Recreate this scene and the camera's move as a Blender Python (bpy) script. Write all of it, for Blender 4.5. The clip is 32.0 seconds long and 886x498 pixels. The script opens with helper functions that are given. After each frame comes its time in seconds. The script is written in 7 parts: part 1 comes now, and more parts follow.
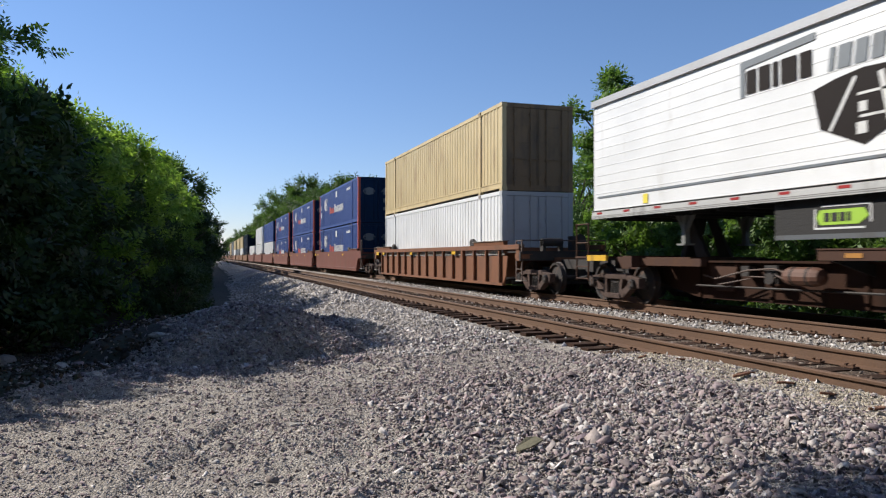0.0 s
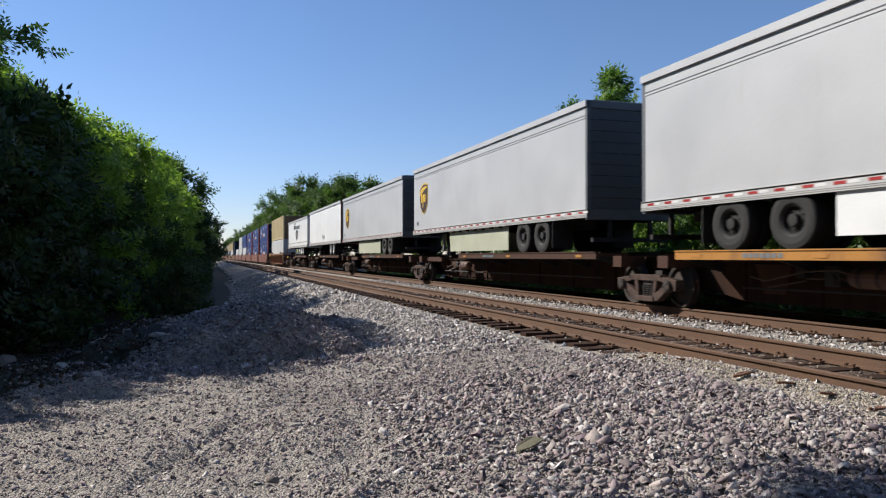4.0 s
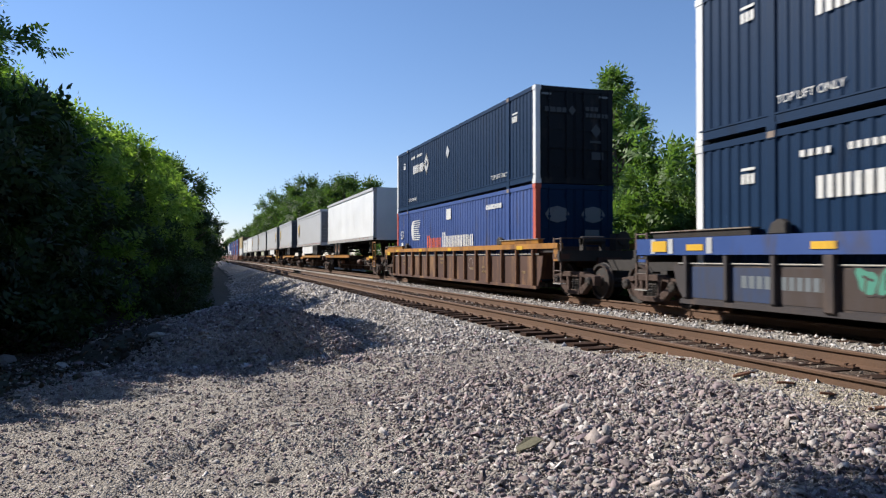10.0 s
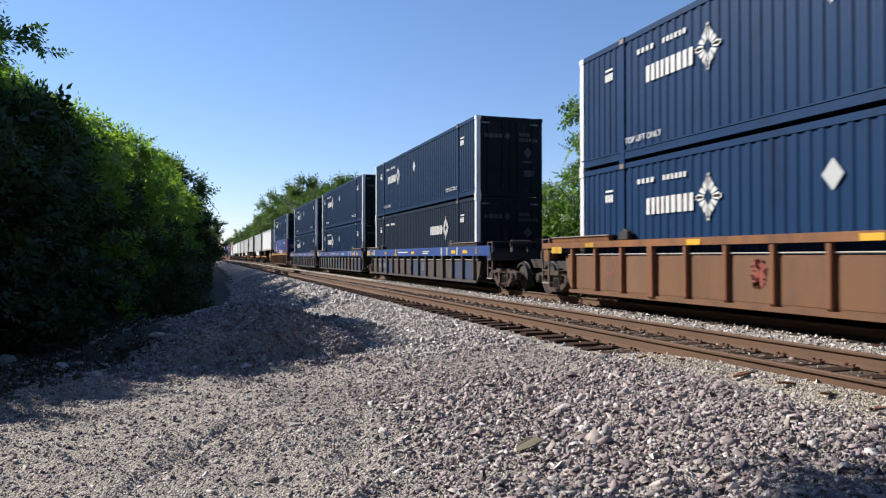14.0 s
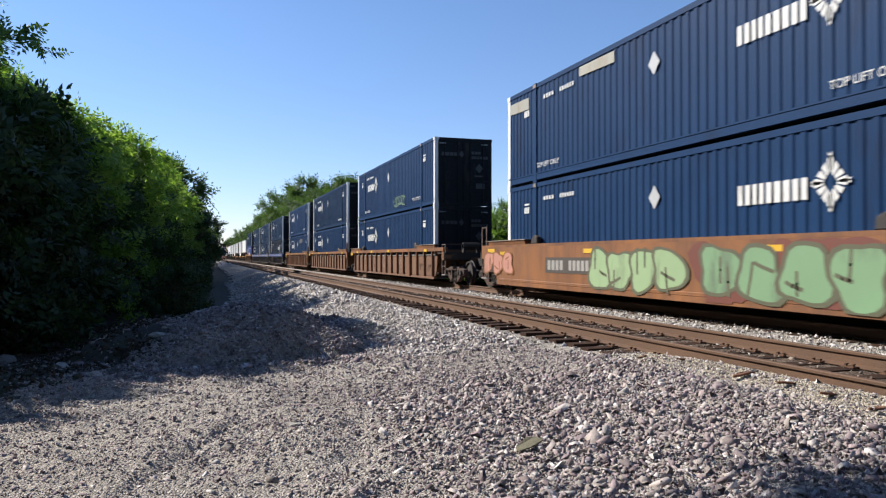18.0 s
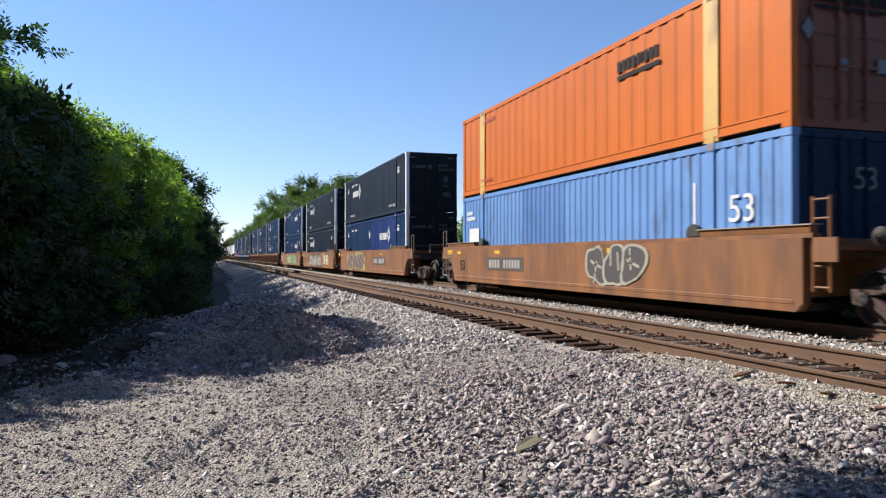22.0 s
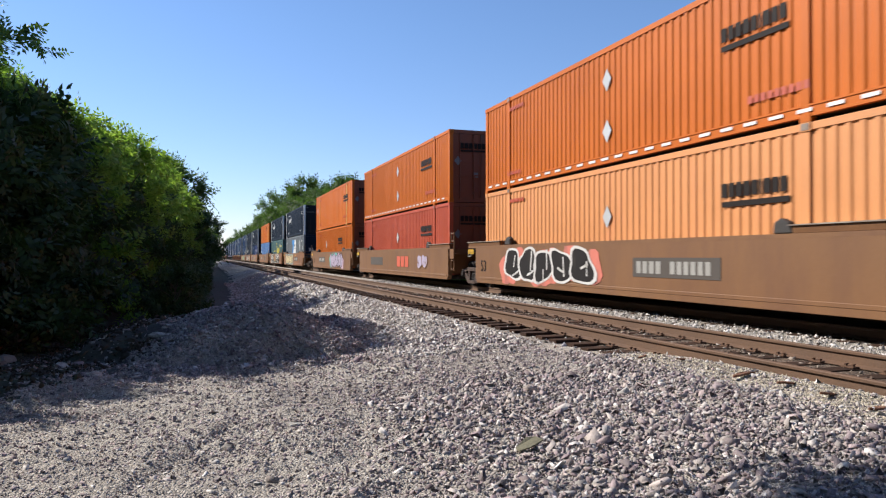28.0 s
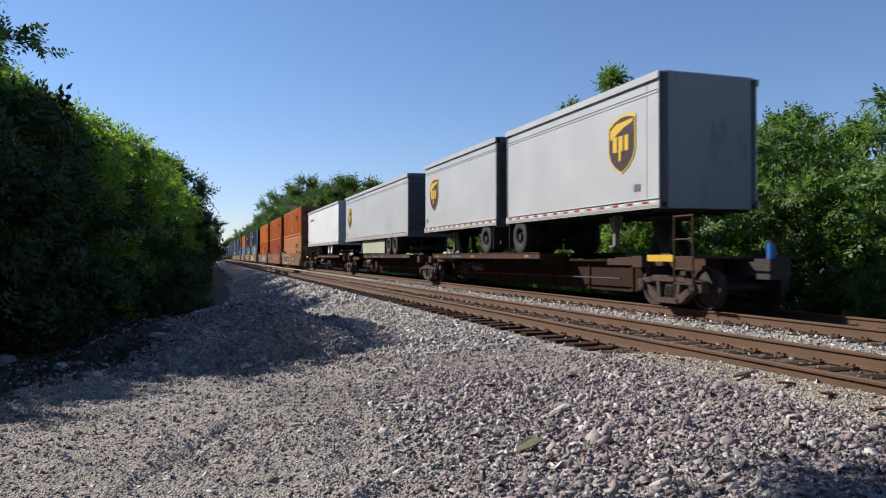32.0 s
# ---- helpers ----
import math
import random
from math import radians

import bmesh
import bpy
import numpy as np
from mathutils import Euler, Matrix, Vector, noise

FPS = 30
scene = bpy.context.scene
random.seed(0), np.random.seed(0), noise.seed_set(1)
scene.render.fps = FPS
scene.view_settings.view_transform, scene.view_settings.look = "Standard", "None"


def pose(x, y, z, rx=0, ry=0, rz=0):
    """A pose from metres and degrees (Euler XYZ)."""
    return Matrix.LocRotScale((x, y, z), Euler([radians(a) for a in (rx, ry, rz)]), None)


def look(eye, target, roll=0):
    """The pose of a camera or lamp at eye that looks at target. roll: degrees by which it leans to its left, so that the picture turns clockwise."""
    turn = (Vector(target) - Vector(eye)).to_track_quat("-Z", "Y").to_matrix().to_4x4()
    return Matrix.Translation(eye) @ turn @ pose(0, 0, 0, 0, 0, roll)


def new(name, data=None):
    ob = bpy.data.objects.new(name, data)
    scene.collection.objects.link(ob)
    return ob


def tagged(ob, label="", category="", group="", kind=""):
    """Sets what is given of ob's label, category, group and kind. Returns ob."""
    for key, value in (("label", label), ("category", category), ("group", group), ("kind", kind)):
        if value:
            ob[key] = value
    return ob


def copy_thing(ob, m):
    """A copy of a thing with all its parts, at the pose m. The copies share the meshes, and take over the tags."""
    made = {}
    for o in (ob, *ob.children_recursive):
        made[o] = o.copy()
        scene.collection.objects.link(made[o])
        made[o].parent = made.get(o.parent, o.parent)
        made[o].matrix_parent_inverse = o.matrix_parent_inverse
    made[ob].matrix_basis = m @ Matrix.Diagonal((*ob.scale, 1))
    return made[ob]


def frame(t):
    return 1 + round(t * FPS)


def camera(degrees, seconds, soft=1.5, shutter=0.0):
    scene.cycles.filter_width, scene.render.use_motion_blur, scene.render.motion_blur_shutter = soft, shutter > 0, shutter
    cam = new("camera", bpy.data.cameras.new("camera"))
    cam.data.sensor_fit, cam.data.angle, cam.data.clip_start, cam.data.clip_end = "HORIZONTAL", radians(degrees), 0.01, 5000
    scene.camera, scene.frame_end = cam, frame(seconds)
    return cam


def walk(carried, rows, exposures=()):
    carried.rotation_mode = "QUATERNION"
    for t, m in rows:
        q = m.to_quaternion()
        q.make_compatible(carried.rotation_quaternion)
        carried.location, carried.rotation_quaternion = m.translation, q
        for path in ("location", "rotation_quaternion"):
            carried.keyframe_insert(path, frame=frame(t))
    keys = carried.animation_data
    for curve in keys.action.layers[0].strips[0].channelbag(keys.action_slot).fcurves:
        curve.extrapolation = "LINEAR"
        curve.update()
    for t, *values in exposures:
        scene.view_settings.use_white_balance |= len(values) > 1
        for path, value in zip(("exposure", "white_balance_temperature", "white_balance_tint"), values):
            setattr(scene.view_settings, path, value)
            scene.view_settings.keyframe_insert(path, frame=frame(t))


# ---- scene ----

# ------------------------------------------------------------------ camera
# x: to the right across the tracks, y: along the tracks away from the eye, z = 0: top of the rails
cam = camera(62.5, 32.0, soft=1.2, shutter=0.14)
EYE = pose(0, 0, 1.0985, 90.608, 0, -18.113)
EXPOSURE = [(0, 0.48), (8.6, 0.44), (10, 0.61), (11, 0.67), (13, 0.72), (15, 0.72), (20, 0.82), (23, 0.82), (28, 0.78), (29.5, 0.56), (31, 0.46), (32, 0.46)]
walk(cam, [(0.0, EYE), (32.0, EYE)], exposures=EXPOSURE)

# ------------------------------------------------------------------ world, sun, exposure
SUN = Vector((-0.64, 0.57, 0.63)).normalized()
world = bpy.data.worlds.new("world")
scene.world = world
world.use_nodes = True
wn = world.node_tree.nodes
sky = wn.new("ShaderNodeTexSky")
sky.sky_type = "NISHITA"
sky.sun_disc = False
sky.sun_elevation = math.asin(SUN.z)
sky.sun_rotation = math.atan2(SUN.x, SUN.y)
sky.air_density, sky.dust_density, sky.ozone_density = 1.0, 0.05, 4.5
balance = wn.new("ShaderNodeVectorMath")
balance.operation = "MULTIPLY"
toward = wn.new("ShaderNodeTexCoord")
rise = wn.new("ShaderNodeSeparateXYZ")
world.node_tree.links.new(toward.outputs["Generated"], rise.inputs[0])
tint = wn.new("ShaderNodeMix")
tint.data_type = "RGBA"
tint.inputs["A"].default_value, tint.inputs["B"].default_value = (0.95, 0.90, 1.06, 1), (0.965, 1.0, 1.11, 1)
span = wn.new("ShaderNodeMapRange")
span.inputs["From Max"].default_value = 0.3
world.node_tree.links.new(rise.outputs["Z"], span.inputs["Value"])
world.node_tree.links.new(span.outputs[0], tint.inputs["Factor"])
world.node_tree.links.new(tint.outputs["Result"], balance.inputs[1])
world.node_tree.links.new(sky.outputs[0], balance.inputs[0])
world.node_tree.links.new(balance.outputs[0], wn["Background"].inputs[0])
wn["Background"].inputs[1].default_value = 0.085
sun_data = bpy.data.lights.new("sun", "SUN")
sun_data.energy, sun_data.angle, sun_data.color = 5.0, radians(0.55), (1.0, 0.945, 0.86)
sun = new("sun", sun_data)
sun.matrix_world = look(SUN * 60, (0, 0, 0))

# ------------------------------------------------------------------ materials
def material(name, base, rough=0.6, metal=0.0, vary=0.12, scale=2.0, bump=0.0, bump_scale=30.0, stain=None,
             stain_amount=0.0, stain_scale=0.8, streak=1.0, island=0.0, per_object=0.0, grain=60.0, spec=0.5):
    """Paint, metal, wood or stone: broad and fine variation, stains that run downwards, fine relief."""
    m = bpy.data.materials.new(name)
    m.use_nodes = True
    nt = m.node_tree
    n, link = nt.nodes, nt.links.new
    bsdf = n["Principled BSDF"]
    bsdf.inputs["Metallic"].default_value = metal
    bsdf.inputs["Specular IOR Level"].default_value = spec
    tex = n.new("ShaderNodeTexCoord")
    coord = tex.outputs["Object"]
    info = n.new("ShaderNodeObjectInfo")
    shift = n.new("ShaderNodeVectorMath")
    shift.operation = "ADD"
    mulv = n.new("ShaderNodeVectorMath")
    mulv.operation = "SCALE"
    mulv.inputs[0].default_value = (37.0, 51.0, 23.0)
    link(info.outputs["Random"], mulv.inputs["Scale"])
    link(coord, shift.inputs[0])
    link(mulv.outputs[0], shift.inputs[1])
    big = n.new("ShaderNodeTexNoise")
    big.inputs["Scale"].default_value = scale
    big.inputs["Detail"].default_value = 5
    fine = n.new("ShaderNodeTexNoise")
    fine.inputs["Scale"].default_value = grain
    fine.inputs["Detail"].default_value = 3
    link(shift.outputs[0], big.inputs["Vector"])
    link(shift.outputs[0], fine.inputs["Vector"])
    add = n.new("ShaderNodeMath")
    add.operation = "ADD"
    link(big.outputs["Fac"], add.inputs[0])
    link(fine.outputs["Fac"], add.inputs[1])
    rng = n.new("ShaderNodeMapRange")
    rng.inputs["From Min"].default_value, rng.inputs["From Max"].default_value = 0.6, 1.4
    rng.inputs["To Min"].default_value, rng.inputs["To Max"].default_value = 1 - vary * 1.6, 1 + vary
    link(add.outputs[0], rng.inputs["Value"])
    value = rng.outputs[0]
    for amount, source in ((island, "island"), (per_object, "object")):
        if amount:
            out = n.new("ShaderNodeNewGeometry").outputs["Random Per Island"] if source == "island" else info.outputs["Random"]
            r2 = n.new("ShaderNodeMapRange")
            r2.inputs["To Min"].default_value, r2.inputs["To Max"].default_value = 1 - amount, 1 + amount
            link(out, r2.inputs["Value"])
            mm = n.new("ShaderNodeMath")
            mm.operation = "MULTIPLY"
            link(value, mm.inputs[0])
            link(r2.outputs[0], mm.inputs[1])
            value = mm.outputs[0]
    tone = n.new("ShaderNodeVectorMath")
    tone.operation = "SCALE"
    tone.inputs[0].default_value = base
    link(value, tone.inputs["Scale"])
    colour = tone.outputs[0]
    if stain:
        mapping = n.new("ShaderNodeMapping")
        mapping.inputs["Scale"].default_value = (1.0, 1.0, 1.0 / streak)
        link(shift.outputs[0], mapping.inputs["Vector"])
        spots = n.new("ShaderNodeTexNoise")
        spots.inputs["Scale"].default_value = stain_scale
        spots.inputs["Detail"].default_value = 7
        spots.inputs["Roughness"].default_value = 0.68
        link(mapping.outputs[0], spots.inputs["Vector"])
        edge = n.new("ShaderNodeMapRange")
        edge.inputs["From Min"].default_value = 0.62 - 0.25 * stain_amount
        edge.inputs["From Max"].default_value = 0.80 - 0.18 * stain_amount
        link(spots.outputs["Fac"], edge.inputs["Value"])
        mix = n.new("ShaderNodeMix")
        mix.data_type = "RGBA"
        link(edge.outputs[0], mix.inputs["Factor"])
        link(colour, mix.inputs["A"])
        mix.inputs["B"].default_value = (*stain, 1)
        colour = mix.outputs["Result"]
    link(colour, bsdf.inputs["Base Color"])
    rr = n.new("ShaderNodeMapRange")
    rr.inputs["To Min"].default_value, rr.inputs["To Max"].default_value = max(rough - 0.12, 0.03), min(rough + 0.12, 1)
    link(big.outputs["Fac"], rr.inputs["Value"])
    link(rr.outputs[0], bsdf.inputs["Roughness"])
    if bump:
        rel = n.new("ShaderNodeTexNoise")
        rel.inputs["Scale"].default_value = bump_scale
        rel.inputs["Detail"].default_value = 6
        link(shift.outputs[0], rel.inputs["Vector"])
        b = n.new("ShaderNodeBump")
        b.inputs["Strength"].default_value = min(1.0, bump)
        b.inputs["Distance"].default_value = 0.02 * max(1.0, bump)
        link(rel.outputs["Fac"], b.inputs["Height"])
        link(b.outputs[0], bsdf.inputs["Normal"])
    return m


RUST = (0.085, 0.035, 0.016)
GRIME = (0.05, 0.042, 0.036)
PAINT = {}


def paint(name, base, rough=0.5, dirt=0.35, stain=GRIME, **more):
    if name not in PAINT:
        PAINT[name] = material(name, base, rough, stain=stain, stain_amount=dirt, stain_scale=1.3, streak=4.0,
                               scale=0.7, vary=0.10, bump=0.12, bump_scale=9.0, **more)
    return PAINT[name]


NAVY = paint("navy_paint", (0.0035, 0.0215, 0.0600), 0.55, 0.2, stain=(0.004, 0.012, 0.030), spec=0.12)
BLUE_NAVY = paint("faded_navy_paint", (0.0050, 0.0290, 0.0860), 0.55, 0.25, stain=(0.006, 0.016, 0.045), spec=0.12)
SLATE = paint("slate_paint", (0.0064, 0.0158, 0.0335), 0.6, 0.25, stain=(0.006, 0.011, 0.019), spec=0.12)
ROYAL = paint("royal_blue_paint", (0.008, 0.032, 0.16), 0.4, 0.1)
PALEBLUE = paint("pale_blue_paint", (0.088, 0.205, 0.45), 0.55, 0.3)
STACKBLUE = paint("violet_blue_paint", (0.026, 0.064, 0.225), 0.5, 0.2)
TEAL = paint("teal_paint", (0.036, 0.108, 0.12), 0.55, 0.3)
GREY = paint("grey_paint", (0.128, 0.148, 0.164), 0.55, 0.3)
ORANGE = paint("orange_paint", (0.46, 0.108, 0.009), 0.5, 0.15, stain=(0.36, 0.09, 0.015), spec=0.2)
DEEP_ORANGE = paint("red_orange_paint", (0.38, 0.052, 0.016), 0.5, 0.2, stain=(0.3, 0.06, 0.03))
PALE_ORANGE = paint("sun_faded_orange_paint", (0.54, 0.215, 0.066), 0.6, 0.2, stain=(0.55, 0.2, 0.08))
CREAM = paint("cream_paint", (0.496, 0.392, 0.208), 0.6, 0.35, stain=(0.30, 0.20, 0.10))
WHITE = paint("white_paint", (0.6688, 0.6776, 0.6776), 0.45, 0.12, stain=(0.45, 0.43, 0.40))
GREYWHITE = paint("grey_white_paint", (0.4, 0.408, 0.42), 0.5, 0.15, stain=(0.36, 0.35, 0.34))
DECAL_WHITE = paint("white_lettering_paint", (0.576, 0.576, 0.56), 0.6, 0.1)
DECAL_BLACK = paint("black_lettering_paint", (0.013, 0.009, 0.008), 0.7, 0.0, spec=0.15)
DECAL_YELLOW = paint("yellow_lettering_paint", (0.64, 0.528, 0.048), 0.6, 0.1)
DECAL_RED = paint("red_lettering_paint", (0.48, 0.08, 0.04), 0.6, 0.1)
DECAL_BLUE = paint("bright_blue_lettering_paint", (0.016, 0.192, 0.496), 0.6, 0.1)
BROWN_LOGO = paint("dark_brown_lettering_paint", (0.036, 0.0176, 0.0096), 0.45, 0.0)
GOLD_LOGO = paint("gold_lettering_paint", (0.64, 0.4, 0.032), 0.45, 0.0)
LIME = paint("lime_paint", (0.288, 0.48, 0.04), 0.5, 0.0)
SAFETY = paint("safety_yellow_paint", (0.576, 0.336, 0.016), 0.55, 0.3, stain=RUST)
REFLECT_RED = paint("red_reflective_tape", (0.32, 0.025, 0.025), 0.35, 0.0)
REFLECT_WHITE = paint("white_reflective_tape", (0.64, 0.64, 0.64), 0.35, 0.0)
CAR_ORANGE = paint("rusty_orange_car_paint", (0.215, 0.080, 0.0190), 0.62, 0.95, stain=(0.105, 0.040, 0.014))
CAR_TAN = paint("tan_brown_car_paint", (0.150, 0.062, 0.016), 0.65, 0.7, stain=(0.115, 0.044, 0.013))
CAR_RUST = paint("rusty_brown_car_paint", (0.162, 0.0567, 0.01968), 0.7, 0.5, stain=RUST)
CAR_BROWN = paint("dark_brown_car_paint", (0.0585, 0.02295, 0.01353), 0.7, 0.4, stain=(0.25, 0.13, 0.05))
CAR_YELLOW = paint("worn_yellow_car_paint", (0.3536, 0.153, 0.01952), 0.6, 0.5, stain=RUST)
CAR_BLUE = paint("blue_car_paint", (0.0192, 0.0576, 0.2112), 0.5, 0.25)
CAR_LILAC = paint("dusty_violet_car_paint", (0.030, 0.024, 0.026), 0.75, 0.4, stain=(0.10, 0.065, 0.045))
CAR_OXIDE = paint("red_oxide_car_paint", (0.12, 0.0297, 0.01722), 0.65, 0.35, stain=RUST)
SPINE_BROWN = paint("dull_brown_spine_paint", (0.058, 0.029, 0.020), 0.75, 0.5, stain=(0.075, 0.034, 0.016), spec=0.2)
# spine brown darkened for the shade under the decks, with grime stains
SILL_SHADE_BROWN = paint("grimy_brown_sill_paint", (0.036, 0.017, 0.011), 0.85, 0.5, stain=(0.012, 0.008, 0.006), spec=0.12)
DARK_STEEL = material("grimy_dark_steel", (0.035, 0.030, 0.028), 0.7, 0.3, vary=0.3, scale=5, bump=0.4, stain=(0.055, 0.030, 0.020), stain_amount=0.3, stain_scale=4)
TRUCK_STEEL = material("dusty_brown_cast_steel", (0.082, 0.056, 0.047), 0.8, 0.1, vary=0.3, scale=6, bump=0.5, stain=(0.030, 0.018, 0.014), stain_amount=0.45, stain_scale=5, spec=0.15)
WHEEL_STEEL = material("worn_wheel_steel", (0.019, 0.014, 0.012), 0.75, 0.0, vary=0.25, scale=7, bump=0.2, stain=RUST, stain_amount=0.4, stain_scale=5)
RUBBER = material("dusty_black_rubber", (0.017, 0.0165, 0.016), 0.85, 0.0, vary=0.2, scale=8, bump=0.5, bump_scale=50)
ALLOY = material("dull_aluminium", (0.60, 0.60, 0.60), 0.4, 0.8, vary=0.15, scale=5, stain=GRIME, stain_amount=0.3, stain_scale=6)
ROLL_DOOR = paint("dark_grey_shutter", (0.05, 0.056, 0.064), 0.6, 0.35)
UNDER = material("black_chassis_steel", (0.018, 0.017, 0.017), 0.75, 0.2, vary=0.3, scale=6, bump=0.3)
SKIRT = material("pale_green_skirt_plastic", (0.40, 0.41, 0.31), 0.5, 0.0, vary=0.08, scale=2, stain=(0.35, 0.36, 0.30), stain_amount=0.3)
EOT_BLUE = paint("bright_blue_device_paint", (0.016, 0.12, 0.416), 0.45, 0.1)
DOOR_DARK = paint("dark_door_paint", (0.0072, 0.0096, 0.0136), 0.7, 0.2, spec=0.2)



# ------------------------------------------------------------------ mesh helpers
def box(bm, x0, x1, y0, y1, z0, z1):
    v = [bm.verts.new(p) for p in ((x0, y0, z0), (x1, y0, z0), (x1, y1, z0), (x0, y1, z0),
                                   (x0, y0, z1), (x1, y0, z1), (x1, y1, z1), (x0, y1, z1))]
    for f in ((3, 2, 1, 0), (4, 5, 6, 7), (0, 1, 5, 4), (1, 2, 6, 5), (2, 3, 7, 6), (3, 0, 4, 7)):
        bm.faces.new([v[i] for i in f])
    return v


def prism(bm, outline, axis, a, b):
    """A polygon drawn in the two other axes, drawn out along axis from a to b."""
    def place(p, q):
        c = list(p)
        c.insert("xyz".index(axis), q)
        return bm.verts.new(c)
    lo, hi = [place(p, a) for p in outline], [place(p, b) for p in outline]
    faces = [bm.faces.new(lo), bm.faces.new(hi)]
    for i in range(len(lo)):
        j = (i + 1) % len(lo)
        faces.append(bm.faces.new((lo[i], lo[j], hi[j], hi[i])))
    bmesh.ops.recalc_face_normals(bm, faces=faces)


def rod(bm, p, q, r, n=8, r2=None):
    p, q = Vector(p), Vector(q)
    turn = (q - p).to_track_quat("Z", "Y").to_matrix()
    rings = []
    for c, rad in ((p, r), (q, r if r2 is None else r2)):
        rings.append([bm.verts.new(c + turn @ Vector((math.cos(k * math.tau / n) * rad, math.sin(k * math.tau / n) * rad, 0)))
                      for k in range(n)])
    faces = [bm.faces.new(rings[0][::-1]), bm.faces.new(rings[1])]
    for i in range(n):
        j = (i + 1) % n
        faces.append(bm.faces.new((rings[0][i], rings[0][j], rings[1][j], rings[1][i])))
    return faces


def lathe(bm, profile, n=20, closed=True):
    """A ring of profile points (radius, x) turned about the x axis."""
    rings = [[bm.verts.new((x, r * math.cos(k * math.tau / n), r * math.sin(k * math.tau / n))) for k in range(n)] for r, x in profile]
    faces = []
    for a, b in zip(rings, rings[1:]):
        for i in range(n):
            j = (i + 1) % n
            faces.append(bm.faces.new((a[i], a[j], b[j], b[i])))
    if closed:
        faces += [bm.faces.new(rings[0]), bm.faces.new(rings[-1])]
    bmesh.ops.recalc_face_normals(bm, faces=faces)


def soften(bm, width):
    edges = [e for e in bm.edges if len(e.link_faces) == 2 and e.calc_face_angle(0) > 0.6]
    bmesh.ops.bevel(bm, geom=edges, offset=width, segments=1, affect="EDGES", profile=0.6)


MESHES = {}


def mesh_of(key, build, mat, smooth=False, bevel=0.0):
    """The mesh kept under key; built once and shared from then on."""
    if key not in MESHES:
        bm = bmesh.new()
        build(bm)
        if bevel:
            soften(bm, bevel)
        data = bpy.data.meshes.new(key)
        bm.to_mesh(data)
        bm.free()
        data.materials.append(mat)
        if smooth:
            for poly in data.polygons:
                poly.use_smooth = True
        MESHES[key] = data
    return MESHES[key]


def place(name, data, parent=None, at=(0, 0, 0), turn=(0, 0, 0), label=""):
    ob = new(name, data)
    ob.parent = parent
    ob.location = at
    if any(turn):
        ob.rotation_euler = [radians(a) for a in turn]
    if label:
        ob["label"] = label
    return ob


def part(name, bm, mat, parent, label="", bevel=0.0, at=(0, 0, 0)):
    if bevel:
        soften(bm, bevel)
    data = bpy.data.meshes.new(name)
    bm.to_mesh(data)
    bm.free()
    data.materials.append(mat)
    return place(name, data, parent, at, label=label)


def thing(name, at, label, category, group="", kind=""):
    ob = new(name)
    ob.empty_display_size = 0.2
    ob.location = at
    return tagged(ob, label, category, group, kind)


def lettering(name, text, size, mat, parent, at, turn, label=""):
    key = "text_" + text + mat.name + str(size)
    if key not in MESHES:
        curve = bpy.data.curves.new(key, "FONT")
        curve.body, curve.size, curve.extrude = text, size, 0.002
        tmp = bpy.data.objects.new(key, curve)
        scene.collection.objects.link(tmp)
        data = bpy.data.meshes.new_from_object(tmp.evaluated_get(bpy.context.evaluated_depsgraph_get()))
        bpy.data.objects.remove(tmp)
        bpy.data.curves.remove(curve)
        data.materials.clear()
        data.materials.append(mat)
        MESHES[key] = data
    return place(name, MESHES[key], parent, at, turn, label)


MOVERS = []
TRAVEL = [(0, 0.0), (4, 69.33), (8, 137.41), (12, 205.14), (16, 273.07), (20, 341.36), (24, 409.85), (28, 478.02), (32, 544.99)]
TRACK_NEAR, TRACK_FAR = 6.43, 10.53


def rolls(ob, s):
    """ob rides on the far track; at the start it stands s metres along it."""
    ob.location = (TRACK_FAR, s, ob.location.z)
    MOVERS.append((ob, s, ob.location.z))
    return ob

# ------------------------------------------------------------------ ground
def smooth_step(a, b, t):
    u = np.clip((t - a) / (b - a), 0.0, 1.0)
    return u * u * (3 - 2 * u)


def ripple(x, y):
    return (np.sin(x * 1.9 + y * 0.7) + np.sin(x * 0.8 - y * 1.7 + 1.3) + 0.6 * np.sin(x * 4.1 + y * 3.3 + 0.4) + 0.4 * np.sin(x * 7.3 - y * 6.1)) / 3.0


def value_noise(x, y, cell, seed):
    """Smooth noise from 0 to 1 on a lattice of that cell size."""
    u, v = np.asarray(x, float) / cell, np.asarray(y, float) / cell
    i, j = np.floor(u), np.floor(v)
    u, v = u - i, v - j
    u, v = u * u * (3 - 2 * u), v * v * (3 - 2 * v)

    def corner(a, b):
        h = np.sin(a * 127.1 + b * 311.7 + seed * 74.7) * 43758.5453
        return h - np.floor(h)
    return (corner(i, j) * (1 - u) + corner(i + 1, j) * u) * (1 - v) + (corner(i, j + 1) * (1 - u) + corner(i + 1, j + 1) * u) * v


def coarse_part(x, y):
    """1 on the coarse ballast of the yard, 0 on its dusty fines."""
    edge = x - 0.12 * (y - 5) + 1.1 * (value_noise(x, y, 0.9, 2) - 0.5)
    return smooth_step(0.9, 2.1, edge) * smooth_step(9.0, 7.2, y + 1.2 * (value_noise(x, y, 0.8, 4) - 0.5)) * smooth_step(5.15, 4.6, x)


